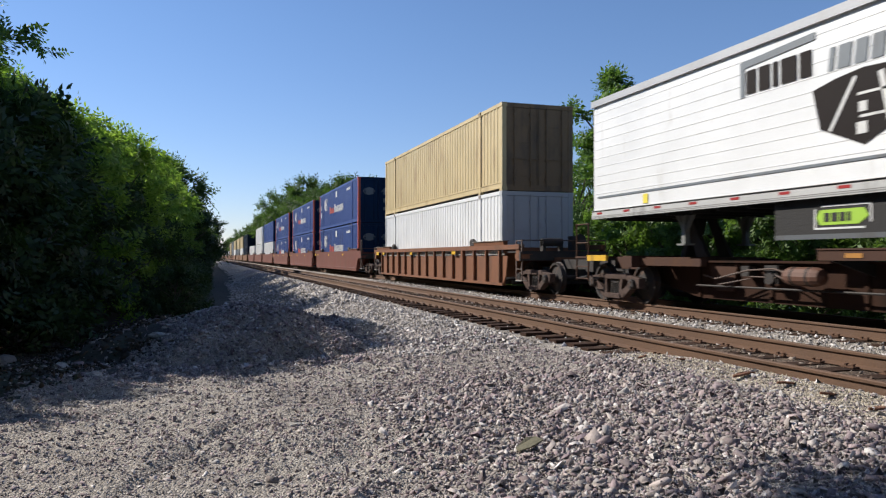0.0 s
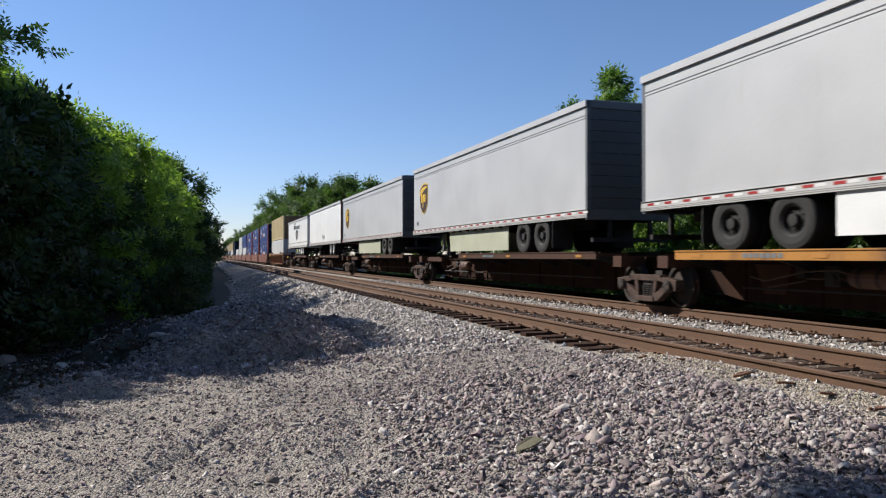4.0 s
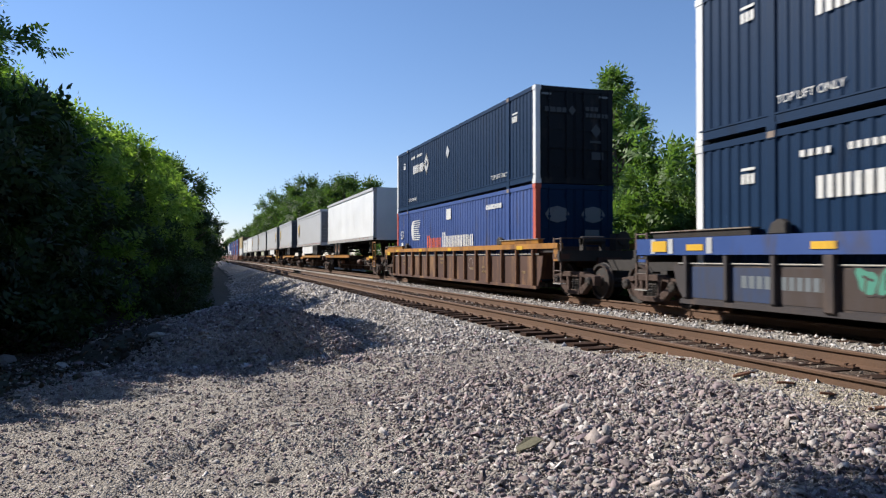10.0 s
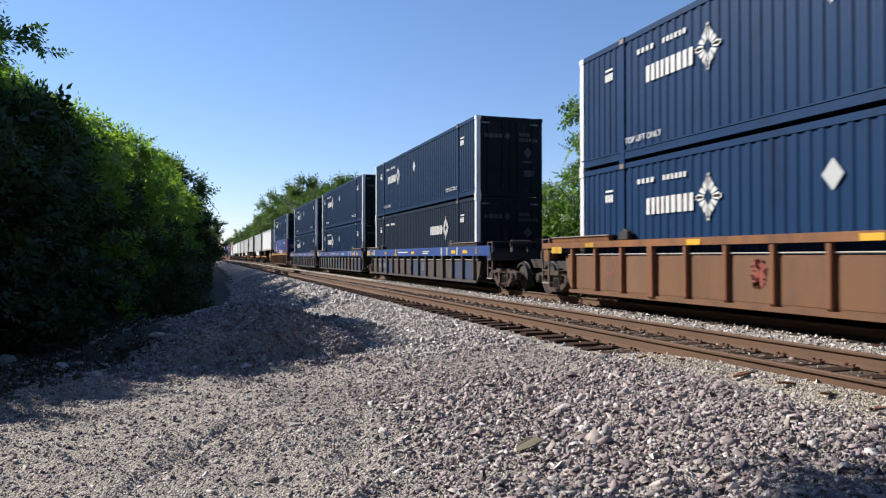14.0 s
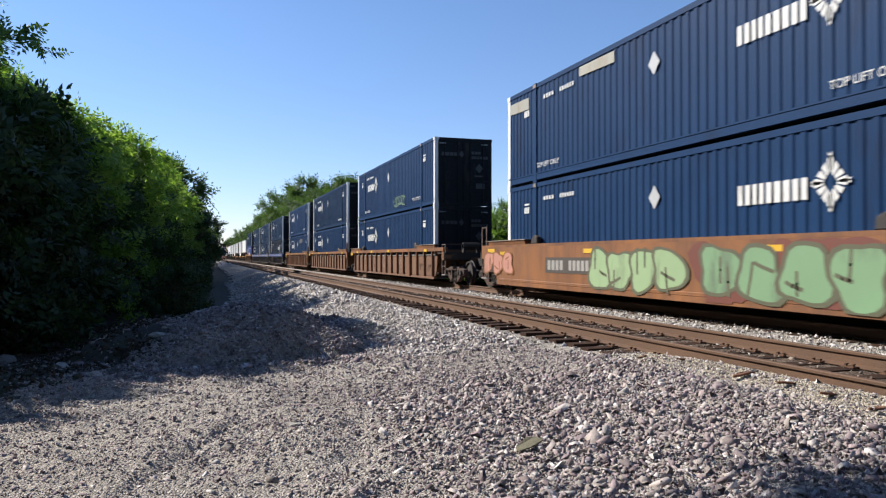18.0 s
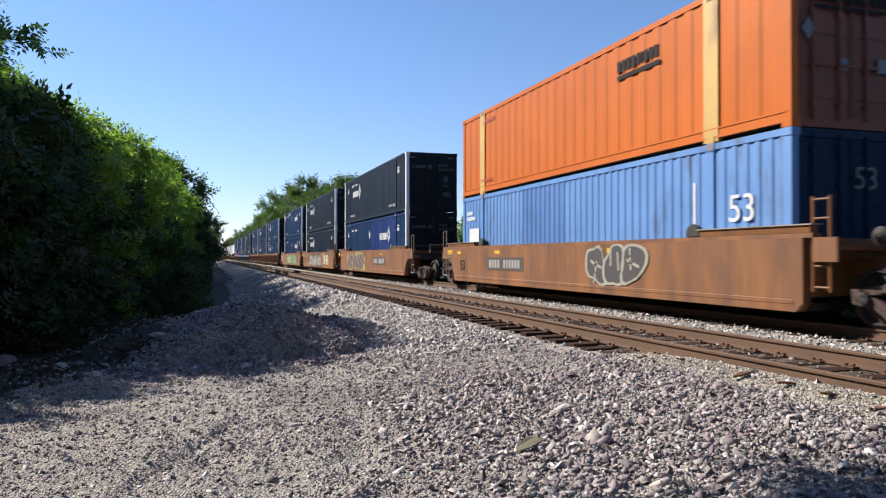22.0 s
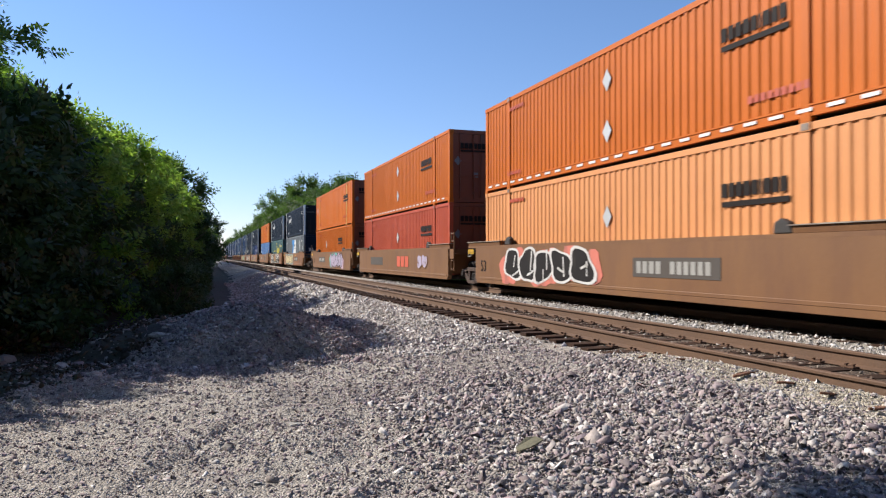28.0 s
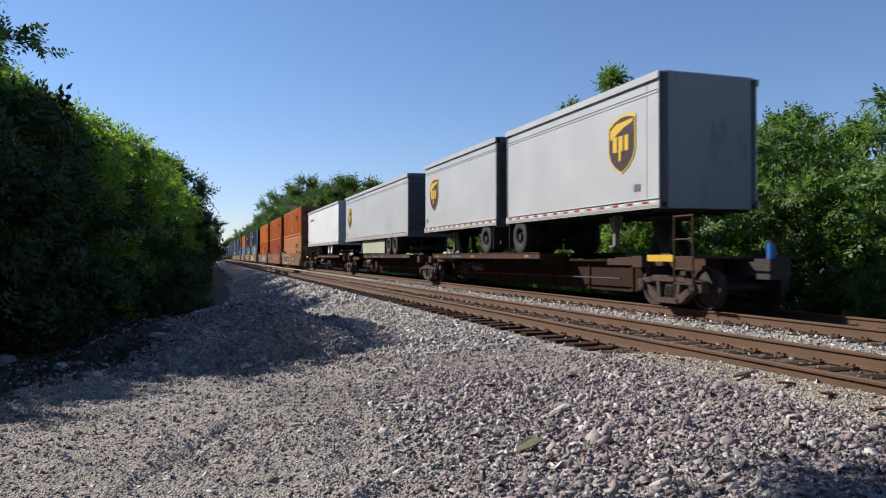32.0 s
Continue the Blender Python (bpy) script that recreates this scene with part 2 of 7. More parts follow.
def height(x, y):
    """Lie of the land: track bed, level gravel yard in front, a heap of ballast, a ditch under the trees."""
    x, y = np.asarray(x, float), np.asarray(y, float)
    bed = -0.195 + 0.035 * smooth_step(10.0, 8.0, y) * smooth_step(6.0, 5.6, x)
    bed = bed - 0.042 * smooth_step(7.2, 9.0, y) * smooth_step(5.75, 5.5, x)      # sleeper ends stand clear of the ballast
    bed = bed - 0.05 * np.exp(-((x - 8.48) / 0.5) ** 2)
    far = smooth_step(9.0, 22.0, y)                      # the shoulder falls away beyond the yard
    yard = -0.26 - 0.13 * smooth_step(4.6, 1.0, x) - 0.06 * smooth_step(0.0, -6.0, x)
    slope = -0.215 - 0.58 * np.clip(4.4 - x, 0.0, None) * 0.62
    slope = np.maximum(slope, -1.0)
    left = yard * (1 - far) + slope * far
    z = bed * smooth_step(4.0, 4.8, x) + left * (1 - smooth_step(4.0, 4.8, x))
    right = -0.215 - 0.55 * np.clip(x - 12.6, 0.0, 1.6)
    z = z + 0.07 * np.exp(-((x - 5.45) / 0.22) ** 2) * smooth_step(9.0, 6.5, y)   # fines banked against the rail
    z = np.where(x > 12.6, right, z)
    heap = 0.0 * x
    for ax, ay, bx, by, rad, top, steep in ((0.75, 12.6, 0.5, 19.0, 1.95, 0.98, 0.66), (1.9, 14.0, 2.1, 20.0, 1.5, 0.62, 0.52), (-0.6, 13.4, -0.9, 18.0, 1.5, 0.75, 0.6)):
        tt = np.clip(((x - ax) * (bx - ax) + (y - ay) * (by - ay)) / ((bx - ax) ** 2 + (by - ay) ** 2), 0, 1)
        dd = np.hypot(x - ax - tt * (bx - ax), y - ay - tt * (by - ay)) + 0.14 * np.sin(2.1 * x + 1.7 * y) + 0.07 * np.sin(5.3 * x - 3.9 * y)
        lift = steep * np.clip(rad - dd, 0, None)
        heap = np.maximum(heap, top * (1 - np.exp(-lift / top * 1.25)) * (1 - 0.6 * smooth_step(16.0, 26.0, y)))
    r3 = np.sqrt(((x + 2.7) / 1.9) ** 2 + ((y - 9.3) / 1.5) ** 2)
    heap = np.maximum(heap, 0.30 * np.clip(1.0 - r3, 0, 1))
    z = z + heap
    rough = 0.022 * smooth_step(4.6, 3.6, x) + 0.05 * np.clip(heap, 0, 0.6)
    z = z + rough * ripple(x * 1.3, y * 1.3)
    clods = smooth_step(4.7, 4.0, x) * smooth_step(14.0, 10.0, y) * (1 - 0.7 * coarse_part(x, y))
    bumps = 0.050 * (value_noise(x, y, 0.42, 5) - 0.5) + 0.032 * (value_noise(x, y, 0.19, 6) - 0.5) + 0.016 * (value_noise(x, y, 0.10, 7) - 0.5)
    z = z + 1.4 * clods * bumps * (0.35 + 1.3 * value_noise(x, y, 1.3, 8))
    for a, b, w, dep in (((-2.6, 5.2), (-0.7, 7.9), 0.10, 0.022), ((-0.9, 4.0), (0.2, 6.6), 0.06, 0.026), ((-3.4, 5.6), (-1.2, 8.6), 0.09, 0.026)):
        ax, ay, bx, by = *a, *b
        tt = np.clip(((x - ax) * (bx - ax) + (y - ay) * (by - ay)) / ((bx - ax) ** 2 + (by - ay) ** 2), 0, 1)
        dd = np.hypot(x - ax - tt * (bx - ax), y - ay - tt * (by - ay))
        z = z - dep * np.exp(-(dd / w) ** 2) + dep * 0.7 * np.exp(-((dd - 2 * w) / w) ** 2)
    return z


def gravel_material(name, base, tint, scale, bump):
    m = bpy.data.materials.new(name)
    m.use_nodes = True
    n, link = m.node_tree.nodes, m.node_tree.links.new
    bsdf = n["Principled BSDF"]
    bsdf.inputs["Roughness"].default_value = 0.95
    bsdf.inputs["Specular IOR Level"].default_value = 0.2
    tex = n.new("ShaderNodeTexCoord")
    vor = n.new("ShaderNodeTexVoronoi")
    vor.inputs["Scale"].default_value = scale
    big = n.new("ShaderNodeTexNoise")
    big.inputs["Scale"].default_value = 0.7
    big.inputs["Detail"].default_value = 8
    fine = n.new("ShaderNodeTexNoise")
    fine.inputs["Scale"].default_value = 90
    for t in (vor, big, fine):
        link(tex.outputs["Object"], t.inputs["Vector"])
    ramp = n.new("ShaderNodeMapRange")
    ramp.inputs["To Min"].default_value, ramp.inputs["To Max"].default_value = 0.62, 1.28
    sep = n.new("ShaderNodeSeparateColor")
    link(vor.outputs["Color"], sep.inputs[0])
    link(sep.outputs[0], ramp.inputs["Value"])
    mix = n.new("ShaderNodeMix")
    mix.data_type = "RGBA"
    mix.inputs["A"].default_value, mix.inputs["B"].default_value = (*base, 1), (*tint, 1)
    rr = n.new("ShaderNodeMapRange")
    rr.inputs["From Min"].default_value, rr.inputs["From Max"].default_value = 0.42, 0.62
    link(big.outputs["Fac"], rr.inputs["Value"])
    link(rr.outputs[0], mix.inputs["Factor"])
    sc = n.new("ShaderNodeVectorMath")
    sc.operation = "SCALE"
    link(mix.outputs["Result"], sc.inputs[0])
    link(ramp.outputs[0], sc.inputs["Scale"])
    link(sc.outputs[0], bsdf.inputs["Base Color"])
    add = n.new("ShaderNodeMath")
    add.operation = "MULTIPLY_ADD"
    add.inputs[1].default_value = -1.0
    link(vor.outputs["Distance"], add.inputs[0])
    link(fine.outputs["Fac"], add.inputs[2])
    b = n.new("ShaderNodeBump")
    b.inputs["Strength"].default_value, b.inputs["Distance"].default_value = bump, 0.03
    link(add.outputs[0], b.inputs["Height"])
    link(b.outputs[0], bsdf.inputs["Normal"])
    return m


YARD = gravel_material("dusty_gravel_ground", (0.430, 0.386, 0.338), (0.345, 0.306, 0.272), 56.0, 1.0)
EARTH_SHADE = material("dark_leaf_litter_earth", (0.034, 0.027, 0.021), 0.95, vary=0.4, scale=1.5, bump=1.5, bump_scale=8, stain=(0.026, 0.034, 0.012), stain_amount=0.6)
BED = gravel_material("brown_track_bed_ballast", (0.150, 0.112, 0.086), (0.098, 0.070, 0.053), 30.0, 1.0)


def strip_mesh(name, xs, ys, mat):
    gx, gy = np.meshgrid(xs, ys)
    gz = height(gx, gy)
    verts = np.stack([gx, gy, gz], -1).reshape(-1, 3)
    w = len(xs)
    i = np.arange(len(ys) - 1)[:, None] * w + np.arange(w - 1)[None, :]
    quads = np.stack([i, i + 1, i + 1 + w, i + w], -1).reshape(-1, 4)
    data = bpy.data.meshes.new(name)
    data.from_pydata(verts.tolist(), [], quads.tolist())
    for p in data.polygons:
        p.use_smooth = True
    data.materials.append(mat)
    return data


xs = np.concatenate([np.linspace(-900, -40, 10), np.linspace(-36, -8, 15), np.arange(-7, -3.4, 0.12), np.arange(-3.4, 4.6, 0.042), np.arange(4.65, 5.25, 0.08), np.arange(5.43, 15.1, 0.25), np.linspace(16, 40, 12), np.linspace(60, 900, 8)])
ys = np.concatenate([np.linspace(-300, -10, 12), np.arange(-8, 3.4, 0.6), np.arange(3.5, 9.0, 0.042), np.arange(9.0, 22, 0.1), np.arange(22.3, 60, 0.6), np.linspace(62, 200, 50), np.linspace(220, 2500, 24)])
tagged(new("ground", strip_mesh("ground", xs, ys, YARD)), "dusty grey gravel ground beside the railway", "ground", kind="structure")

def hedge_edge(y):
    """x of the foot of the hedge beside the yard."""
    return float(np.interp(y, [-20, 6, 14, 24, 41, 71, 94, 172, 400], [-6.0, -5.0, -2.6, -1.7, -1.0, 0.2, 0.8, 2.2, 2.6]))


# reaches past the soil near y 8 to 14, darkening gravel in shade
SOIL_SHADE_Y = [-20, 6, 8, 9.3, 11.3, 14, 17, 20.6, 24, 41, 57, 100, 172, 400]
SOIL_SHADE_X = [-6.0, -4.2, -2.4, -1.5, -0.8, -0.4, -0.3, -0.1, 0.3, 1.5, 2.2, 2.7, 2.7, 2.9]


# dark leaf litter under the trees, and over gravel as painted shade; same sheet
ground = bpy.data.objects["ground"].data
ground.materials.append(EARTH_SHADE)
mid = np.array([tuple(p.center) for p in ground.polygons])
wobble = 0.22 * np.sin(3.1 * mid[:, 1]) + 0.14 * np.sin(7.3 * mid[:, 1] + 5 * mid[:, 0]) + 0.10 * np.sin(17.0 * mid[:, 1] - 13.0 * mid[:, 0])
litter = (mid[:, 0] < np.interp(mid[:, 1], SOIL_SHADE_Y, SOIL_SHADE_X) + wobble) | (mid[:, 0] > 13.9 + wobble)
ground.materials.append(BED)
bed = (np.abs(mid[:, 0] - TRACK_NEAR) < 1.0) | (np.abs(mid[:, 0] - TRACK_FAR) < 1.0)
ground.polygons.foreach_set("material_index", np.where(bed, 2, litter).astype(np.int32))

# ------------------------------------------------------------------ rails and sleepers
RAIL_SIDE = material("rusty_rail_side", (0.112, 0.060, 0.034), 0.75, 0.2, vary=0.18, scale=1.5, bump=0.25, stain=(0.10, 0.055, 0.035), stain_amount=0.4, stain_scale=2.0)
RAIL_TOP = material("worn_rail_head", (0.034, 0.025, 0.021), 0.6, 0.1, vary=0.15, scale=3, stain=(0.10, 0.06, 0.04), stain_amount=0.3)
TIE = material("weathered_sleeper_wood", (0.046, 0.026, 0.018), 0.9, vary=0.35, scale=4, bump=0.8, bump_scale=25, per_object=0.3, stain=(0.07, 0.046, 0.036), stain_amount=0.3, stain_scale=3, spec=0.12)
PLATE = material("rusty_tie_plate", (0.12, 0.062, 0.036), 0.8, 0.3, vary=0.3, scale=9, bump=0.4)
RAIL_PROFILE = [(-0.076, -0.180), (0.076, -0.180), (0.076, -0.168), (0.012, -0.145), (0.009, -0.045), (0.036, -0.034), (0.037, -0.008), (0.030, 0.0), (-0.030, 0.0), (-0.037, -0.008), (-0.036, -0.034), (-0.009, -0.045), (-0.012, -0.145), (-0.076, -0.168)]
for track, cx in (("near_track", TRACK_NEAR), ("far_track", TRACK_FAR)):
    tr = tagged(new(track), "railway track with rusty rails on wooden sleepers", "track", kind="structure")
    tr.location = (cx, 0, 0)
    for sx in (-1, 1):
        bm = bmesh.new()
        prism(bm, [(sx * 0.7525 + a, b) for a, b in RAIL_PROFILE], "y", -60, 1800)
        ob = part("rail", bm, RAIL_SIDE, tr)
        ob.data.materials.append(RAIL_TOP)
        for p in ob.data.polygons:
            if p.normal.z > 0.5 and p.center.z > -0.01:
                p.material_index = 1
    tie = mesh_of("tie", lambda bm: box(bm, -1.30, 1.30, -0.115, 0.115, -0.36, -0.182), TIE, bevel=0.012)

    def plate_shape(bm):
        box(bm, -0.15, 0.15, -0.085, 0.085, -0.182, -0.169)
        for x, y in ((-0.105, -0.05), (-0.105, 0.05), (0.105, -0.05), (0.105, 0.05)):
            box(bm, x - 0.014, x + 0.014, y - 0.014, y + 0.014, -0.17, -0.145)
            box(bm, x - 0.018 - 0.008 * (x > 0), x + 0.018 + 0.008 * (x < 0), y - 0.014, y + 0.014, -0.149, -0.140)
    plates = mesh_of("tie_plate", plate_shape, PLATE)
    rng = random.Random(3)
    for k in range(210):
        y = -3 + k * 0.53
        t = place("sleeper", tie, tr, (rng.uniform(-0.03, 0.03), y + rng.uniform(-0.03, 0.03), rng.uniform(-0.012, 0.004)), (0, 0, rng.uniform(-1, 1)))
        if k < 50:
            for sx in (-1, 1):
                place("tie_plate", plates, t, (sx * 0.7525, 0, 0.006))
    bm = bmesh.new()
    for k in range(560):
        y = -3 + (210 + k) * 0.53
        box(bm, -1.30, 1.30, y - 0.115, y + 0.115, -0.36, -0.182)
    far_ties = part("far_sleepers", bm, TIE, tr)
    far_ties["kind"] = "stuff"

# ------------------------------------------------------------------ loose stones
def stone_material(name, tones, island=0.35):
    m = material(name, (1, 1, 1), 0.9, vary=0.22, scale=14, bump=0.35, bump_scale=40, island=island, grain=120, spec=0.25)
    n, link = m.node_tree.nodes, m.node_tree.links.new
    ramp = n.new("ShaderNodeValToRGB")
    geo = n.new("ShaderNodeNewGeometry")
    while len(ramp.color_ramp.elements) < len(tones):
        ramp.color_ramp.elements.new(0.5)
    for i, t in enumerate(tones):
        ramp.color_ramp.elements[i].position = i / len(tones)
        ramp.color_ramp.elements[i].color = (*t, 1)
    ramp.color_ramp.interpolation = "CONSTANT"
    wn_ = n.new("ShaderNodeTexWhiteNoise")
    wn_.noise_dimensions = "1D"
    link(geo.outputs["Random Per Island"], wn_.inputs["W"])
    link(wn_.outputs["Value"], ramp.inputs["Fac"])
    for nd in n:
        if nd.bl_idname == "ShaderNodeVectorMath" and nd.operation == "SCALE" and tuple(round(v, 3) for v in nd.inputs[0].default_value) == (1, 1, 1):
            link(ramp.outputs[0], nd.inputs[0])
    return m


STONE = stone_material("crushed_grey_and_mauve_stone", [(0.352, 0.308, 0.292), (0.238, 0.196, 0.196), (0.300, 0.238, 0.236), (0.400, 0.362, 0.342), (0.205, 0.166, 0.172), (0.330, 0.282, 0.262), (0.268, 0.212, 0.216), (0.470, 0.440, 0.424), (0.300, 0.262, 0.246), (0.242, 0.188, 0.198)], 0.34)
BED_STONE = stone_material("brown_stained_ballast", [(0.170, 0.126, 0.098), (0.120, 0.084, 0.064), (0.250, 0.205, 0.170), (0.094, 0.064, 0.048), (0.150, 0.108, 0.086), (0.330, 0.290, 0.260)], 0.3)
LIME_STONE = stone_material("crushed_pale_limestone", [(0.424, 0.388, 0.358), (0.351, 0.318, 0.295), (0.498, 0.461, 0.432), (0.387, 0.352, 0.325), (0.305, 0.277, 0.260), (0.554, 0.525, 0.511)], 0.35)
RS = np.random.RandomState(11)
CUBE_V = np.array([[sx, sy, sz] for sx in (-1, 1) for sy in (-1, 1) for sz in (-1, 1)], float)
CUBE_F = np.array([[0, 1, 3, 2], [4, 6, 7, 5], [0, 4, 5, 1], [2, 3, 7, 6], [1, 5, 7, 3]])


def stones(name, label, x, y, size, mat, sink=0.25):
    """Angular stones, each a knocked-about block lying on the ground."""
    n = len(x)
    v = np.tile(CUBE_V, (n, 1, 1)) * (0.5 + 0.5 * RS.rand(n, 8, 1)) + RS.uniform(-0.28, 0.28, (n, 8, 3))
    v *= np.stack([RS.uniform(0.95, 1.9, n), RS.uniform(0.55, 1.1, n), RS.uniform(0.28, 0.58, n)], -1)[:, None, :]
    q = RS.normal(size=(n, 4))
    q[:, 1:3] *= 0.45
    q /= np.linalg.norm(q, axis=1, keepdims=True)
    w, a, b, c = q.T
    rot = np.stack([1 - 2 * (b * b + c * c), 2 * (a * b - w * c), 2 * (a * c + w * b), 2 * (a * b + w * c), 1 - 2 * (a * a + c * c), 2 * (b * c - w * a),
                    2 * (a * c - w * b), 2 * (b * c + w * a), 1 - 2 * (a * a + b * b)], -1).reshape(n, 3, 3)
    v = np.einsum("nij,nkj->nki", rot, v) * (size * 0.62)[:, None, None]
    z = height(x, y) + size * sink
    v += np.stack([x, y, z], -1)[:, None, :]
    f = (np.arange(n)[:, None, None] * 8 + CUBE_F[None]).reshape(-1)
    data = bpy.data.meshes.new(name)
    data.vertices.add(n * 8)
    data.vertices.foreach_set("co", v.reshape(-1))
    data.loops.add(len(f))
    data.loops.foreach_set("vertex_index", f.astype(np.int32))
    data.polygons.add(n * 5)
    data.polygons.foreach_set("loop_start", np.arange(0, n * 20, 4, dtype=np.int32))
    data.update(calc_edges=True)
    data.materials.append(mat)
    return tagged(new(name, data), label, "gravel", kind="stuff")


def scatter(n, x0, x1, y0, y1):
    return RS.uniform(x0, x1, n), RS.uniform(y0, y1, n)


def in_view(x, y, margin=0.4):
    d = y * 0.9505 + x * 0.3109
    side = np.abs(x * 0.9505 - y * 0.3109)
    return (d > 3.2) & (side < 0.62 * d + margin)

# yard stones: coarse ballast to the right, dusty fines with few loose stones to the left
x, y = scatter(150000, -5.5, 5.5, 3.2, 13.5)
keep = in_view(x, y) & ~((y > 9.0) & (x > 4.7))
coarse = coarse_part(x, y)
patch = smooth_step(0.35, 0.75, 0.65 * value_noise(x, y, 0.9, 11) + 0.35 * value_noise(x, y, 0.3, 12))
keep &= RS.rand(len(x)) < (0.42 + 0.38 * patch * (1 - coarse) + 0.42 * coarse) * np.clip(9.0 / (y + 2.5), 0.5, 1.0)
keep &= (x > np.interp(y, SOIL_SHADE_Y, SOIL_SHADE_X) + 0.25 * np.sin(3.1 * y) - 0.1) | (RS.rand(len(x)) < 0.12)
x, y, coarse = x[keep], y[keep], coarse[keep]
far = smooth_step(7.0, 12.0, y)
stones("gravel", "loose crushed grey and mauve stones on the ground", x, y, (0.0126 + 0.008 * far * (1 - coarse) + 0.0098 * coarse) * np.exp(RS.normal(0, 0.42, len(x))), STONE, 0.16)
x, y = scatter(33000, -2.6, 4.9, 10.0, 25.0)
keep = in_view(x, y) & ((x > np.interp(y, SOIL_SHADE_Y, SOIL_SHADE_X) + 0.2 * np.sin(2.7 * y)) | (RS.rand(len(x)) < 0.08))
x, y = x[keep], y[keep]
size = 0.032 * np.exp(RS.normal(0, 0.30, len(x)))
bank = x + 0.5 * (value_noise(x, y, 0.6, 21) - 0.5) > 2.45
stones("gravel", "grey ballast stones of a heap", x[~bank], y[~bank], size[~bank], STONE)
stones("gravel", "pale ballast stones of the bank", x[bank], y[bank], size[bank], LIME_STONE)
x, y = scatter(11000, 1.5, 4.9, 22.0, 60.0)
stones("gravel", "pale ballast stones along the track shoulder", x, y, 0.065 * RS.uniform(0.6, 1.5, len(x)), LIME_STONE)
# fine pale stones banked against the near rail
SAND = stone_material("pale_sandy_fines", [(0.500, 0.440, 0.345), (0.430, 0.375, 0.290), (0.560, 0.500, 0.405), (0.470, 0.405, 0.315)], 0.25)
x, y = scatter(24000, 4.75, 5.62, 3.4, 9.0)
keep = RS.rand(len(x)) < smooth_step(4.75, 5.1, x)
stones("gravel", "fine sandy stones banked against the rail", x[keep], y[keep], 0.0085 * np.exp(RS.normal(0, 0.3, keep.sum())), SAND, 0.1)
# ballast between and beside the rails
x, y = scatter(26000, 4.7, 12.6, 3.0, 40.0)
keep = (RS.rand(len(x)) < np.where(np.abs(x - 8.48) < 1.0, 1.0, np.where(x < 5.6, 0.25, 0.4))) & (np.abs(np.abs(x - TRACK_NEAR) - 0.7525) > 0.10) & (np.abs(np.abs(x - TRACK_FAR) - 0.7525) > 0.10)
x, y = x[keep], y[keep]
inner = np.abs(x - TRACK_NEAR) < 0.75
stones("gravel", "brownish ballast stones between the rails", x[inner], y[inner], 0.032 * RS.uniform(0.6, 1.5, inner.sum()), BED_STONE, 0.3)
stones("gravel", "pale ballast stones between the tracks", x[~inner], y[~inner], 0.040 * RS.uniform(0.6, 1.5, (~inner).sum()), LIME_STONE, 0.0)


# litter lies on the soil and on the gravel darkened as shade
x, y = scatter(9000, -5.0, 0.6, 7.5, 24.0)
keep = in_view(x, y) & (x < np.interp(y, SOIL_SHADE_Y, SOIL_SHADE_X) + 0.3 * np.sin(2.3 * y))
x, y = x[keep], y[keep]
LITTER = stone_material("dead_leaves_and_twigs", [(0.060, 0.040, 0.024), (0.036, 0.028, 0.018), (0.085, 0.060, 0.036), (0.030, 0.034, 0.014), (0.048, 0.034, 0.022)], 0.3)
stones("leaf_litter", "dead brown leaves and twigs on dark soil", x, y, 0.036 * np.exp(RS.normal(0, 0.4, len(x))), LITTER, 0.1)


def lump(name, label, category, x, y, size, mat, seed, flat=0.6, group=""):
    rng = random.Random(seed)
    bm = bmesh.new()
    bmesh.ops.create_icosphere(bm, subdivisions=2, radius=1.0)
    for v in bm.verts:
        n = noise.noise(v.co * 1.3 + Vector((seed, 0, 0))) * 0.5 + noise.noise(v.co * 3.1 + Vector((0, seed, 0))) * 0.2
        v.co = Vector((v.co.x * size[0], v.co.y * size[1], v.co.z * size[2] * flat)) * (1 + n)
    data = bpy.data.meshes.new(name)
    bm.to_mesh(data)
    bm.free()
    data.materials.append(mat)
    ob = new(name, data)
    ob.location = (x, y, float(height(x, y)) + size[2] * flat * 0.45)
    ob.rotation_euler = (0, 0, rng.uniform(0, 6.28))
    return tagged(ob, label, category, group)


ROCK = material("pale_limestone_rock", (0.40, 0.37, 0.33), 0.9, vary=0.3, scale=5, bump=0.8, bump_scale=14)
DARK_ROCK = material("dark_grey_rock", (0.16, 0.14, 0.125), 0.9, vary=0.3, scale=6, bump=0.8, bump_scale=14)
OLD_WOOD = material("reddish_rotten_wood", (0.17, 0.075, 0.040), 0.9, vary=0.4, scale=7, bump=1.0, bump_scale=30)
for x, y, s, m, k in ((-1.25, 9.55, 0.11, ROCK, 1), (-0.72, 12.6, 0.13, ROCK, 2), (-0.45, 15.6, 0.16, ROCK, 3), (0.05, 15.4, 0.20, ROCK, 4), (-0.1, 14.2, 0.12, ROCK, 5), (-1.9, 11.4, 0.13, ROCK, 6), (0.18, 5.95, 0.06, DARK_ROCK, 7),
                      (-2.9, 12.6, 0.22, DARK_ROCK, 8), (-3.6, 12.2, 0.3, DARK_ROCK, 9), (1.9, 4.9, 0.05, ROCK, 10), (0.75, 6.4, 0.06, ROCK, 11)):
    lump("rock", "pale weathered rock lying on the gravel" if m is ROCK else "dark rock lying on the gravel", "rock", x, y, (s, s * 0.75, s * 0.7), m, k)


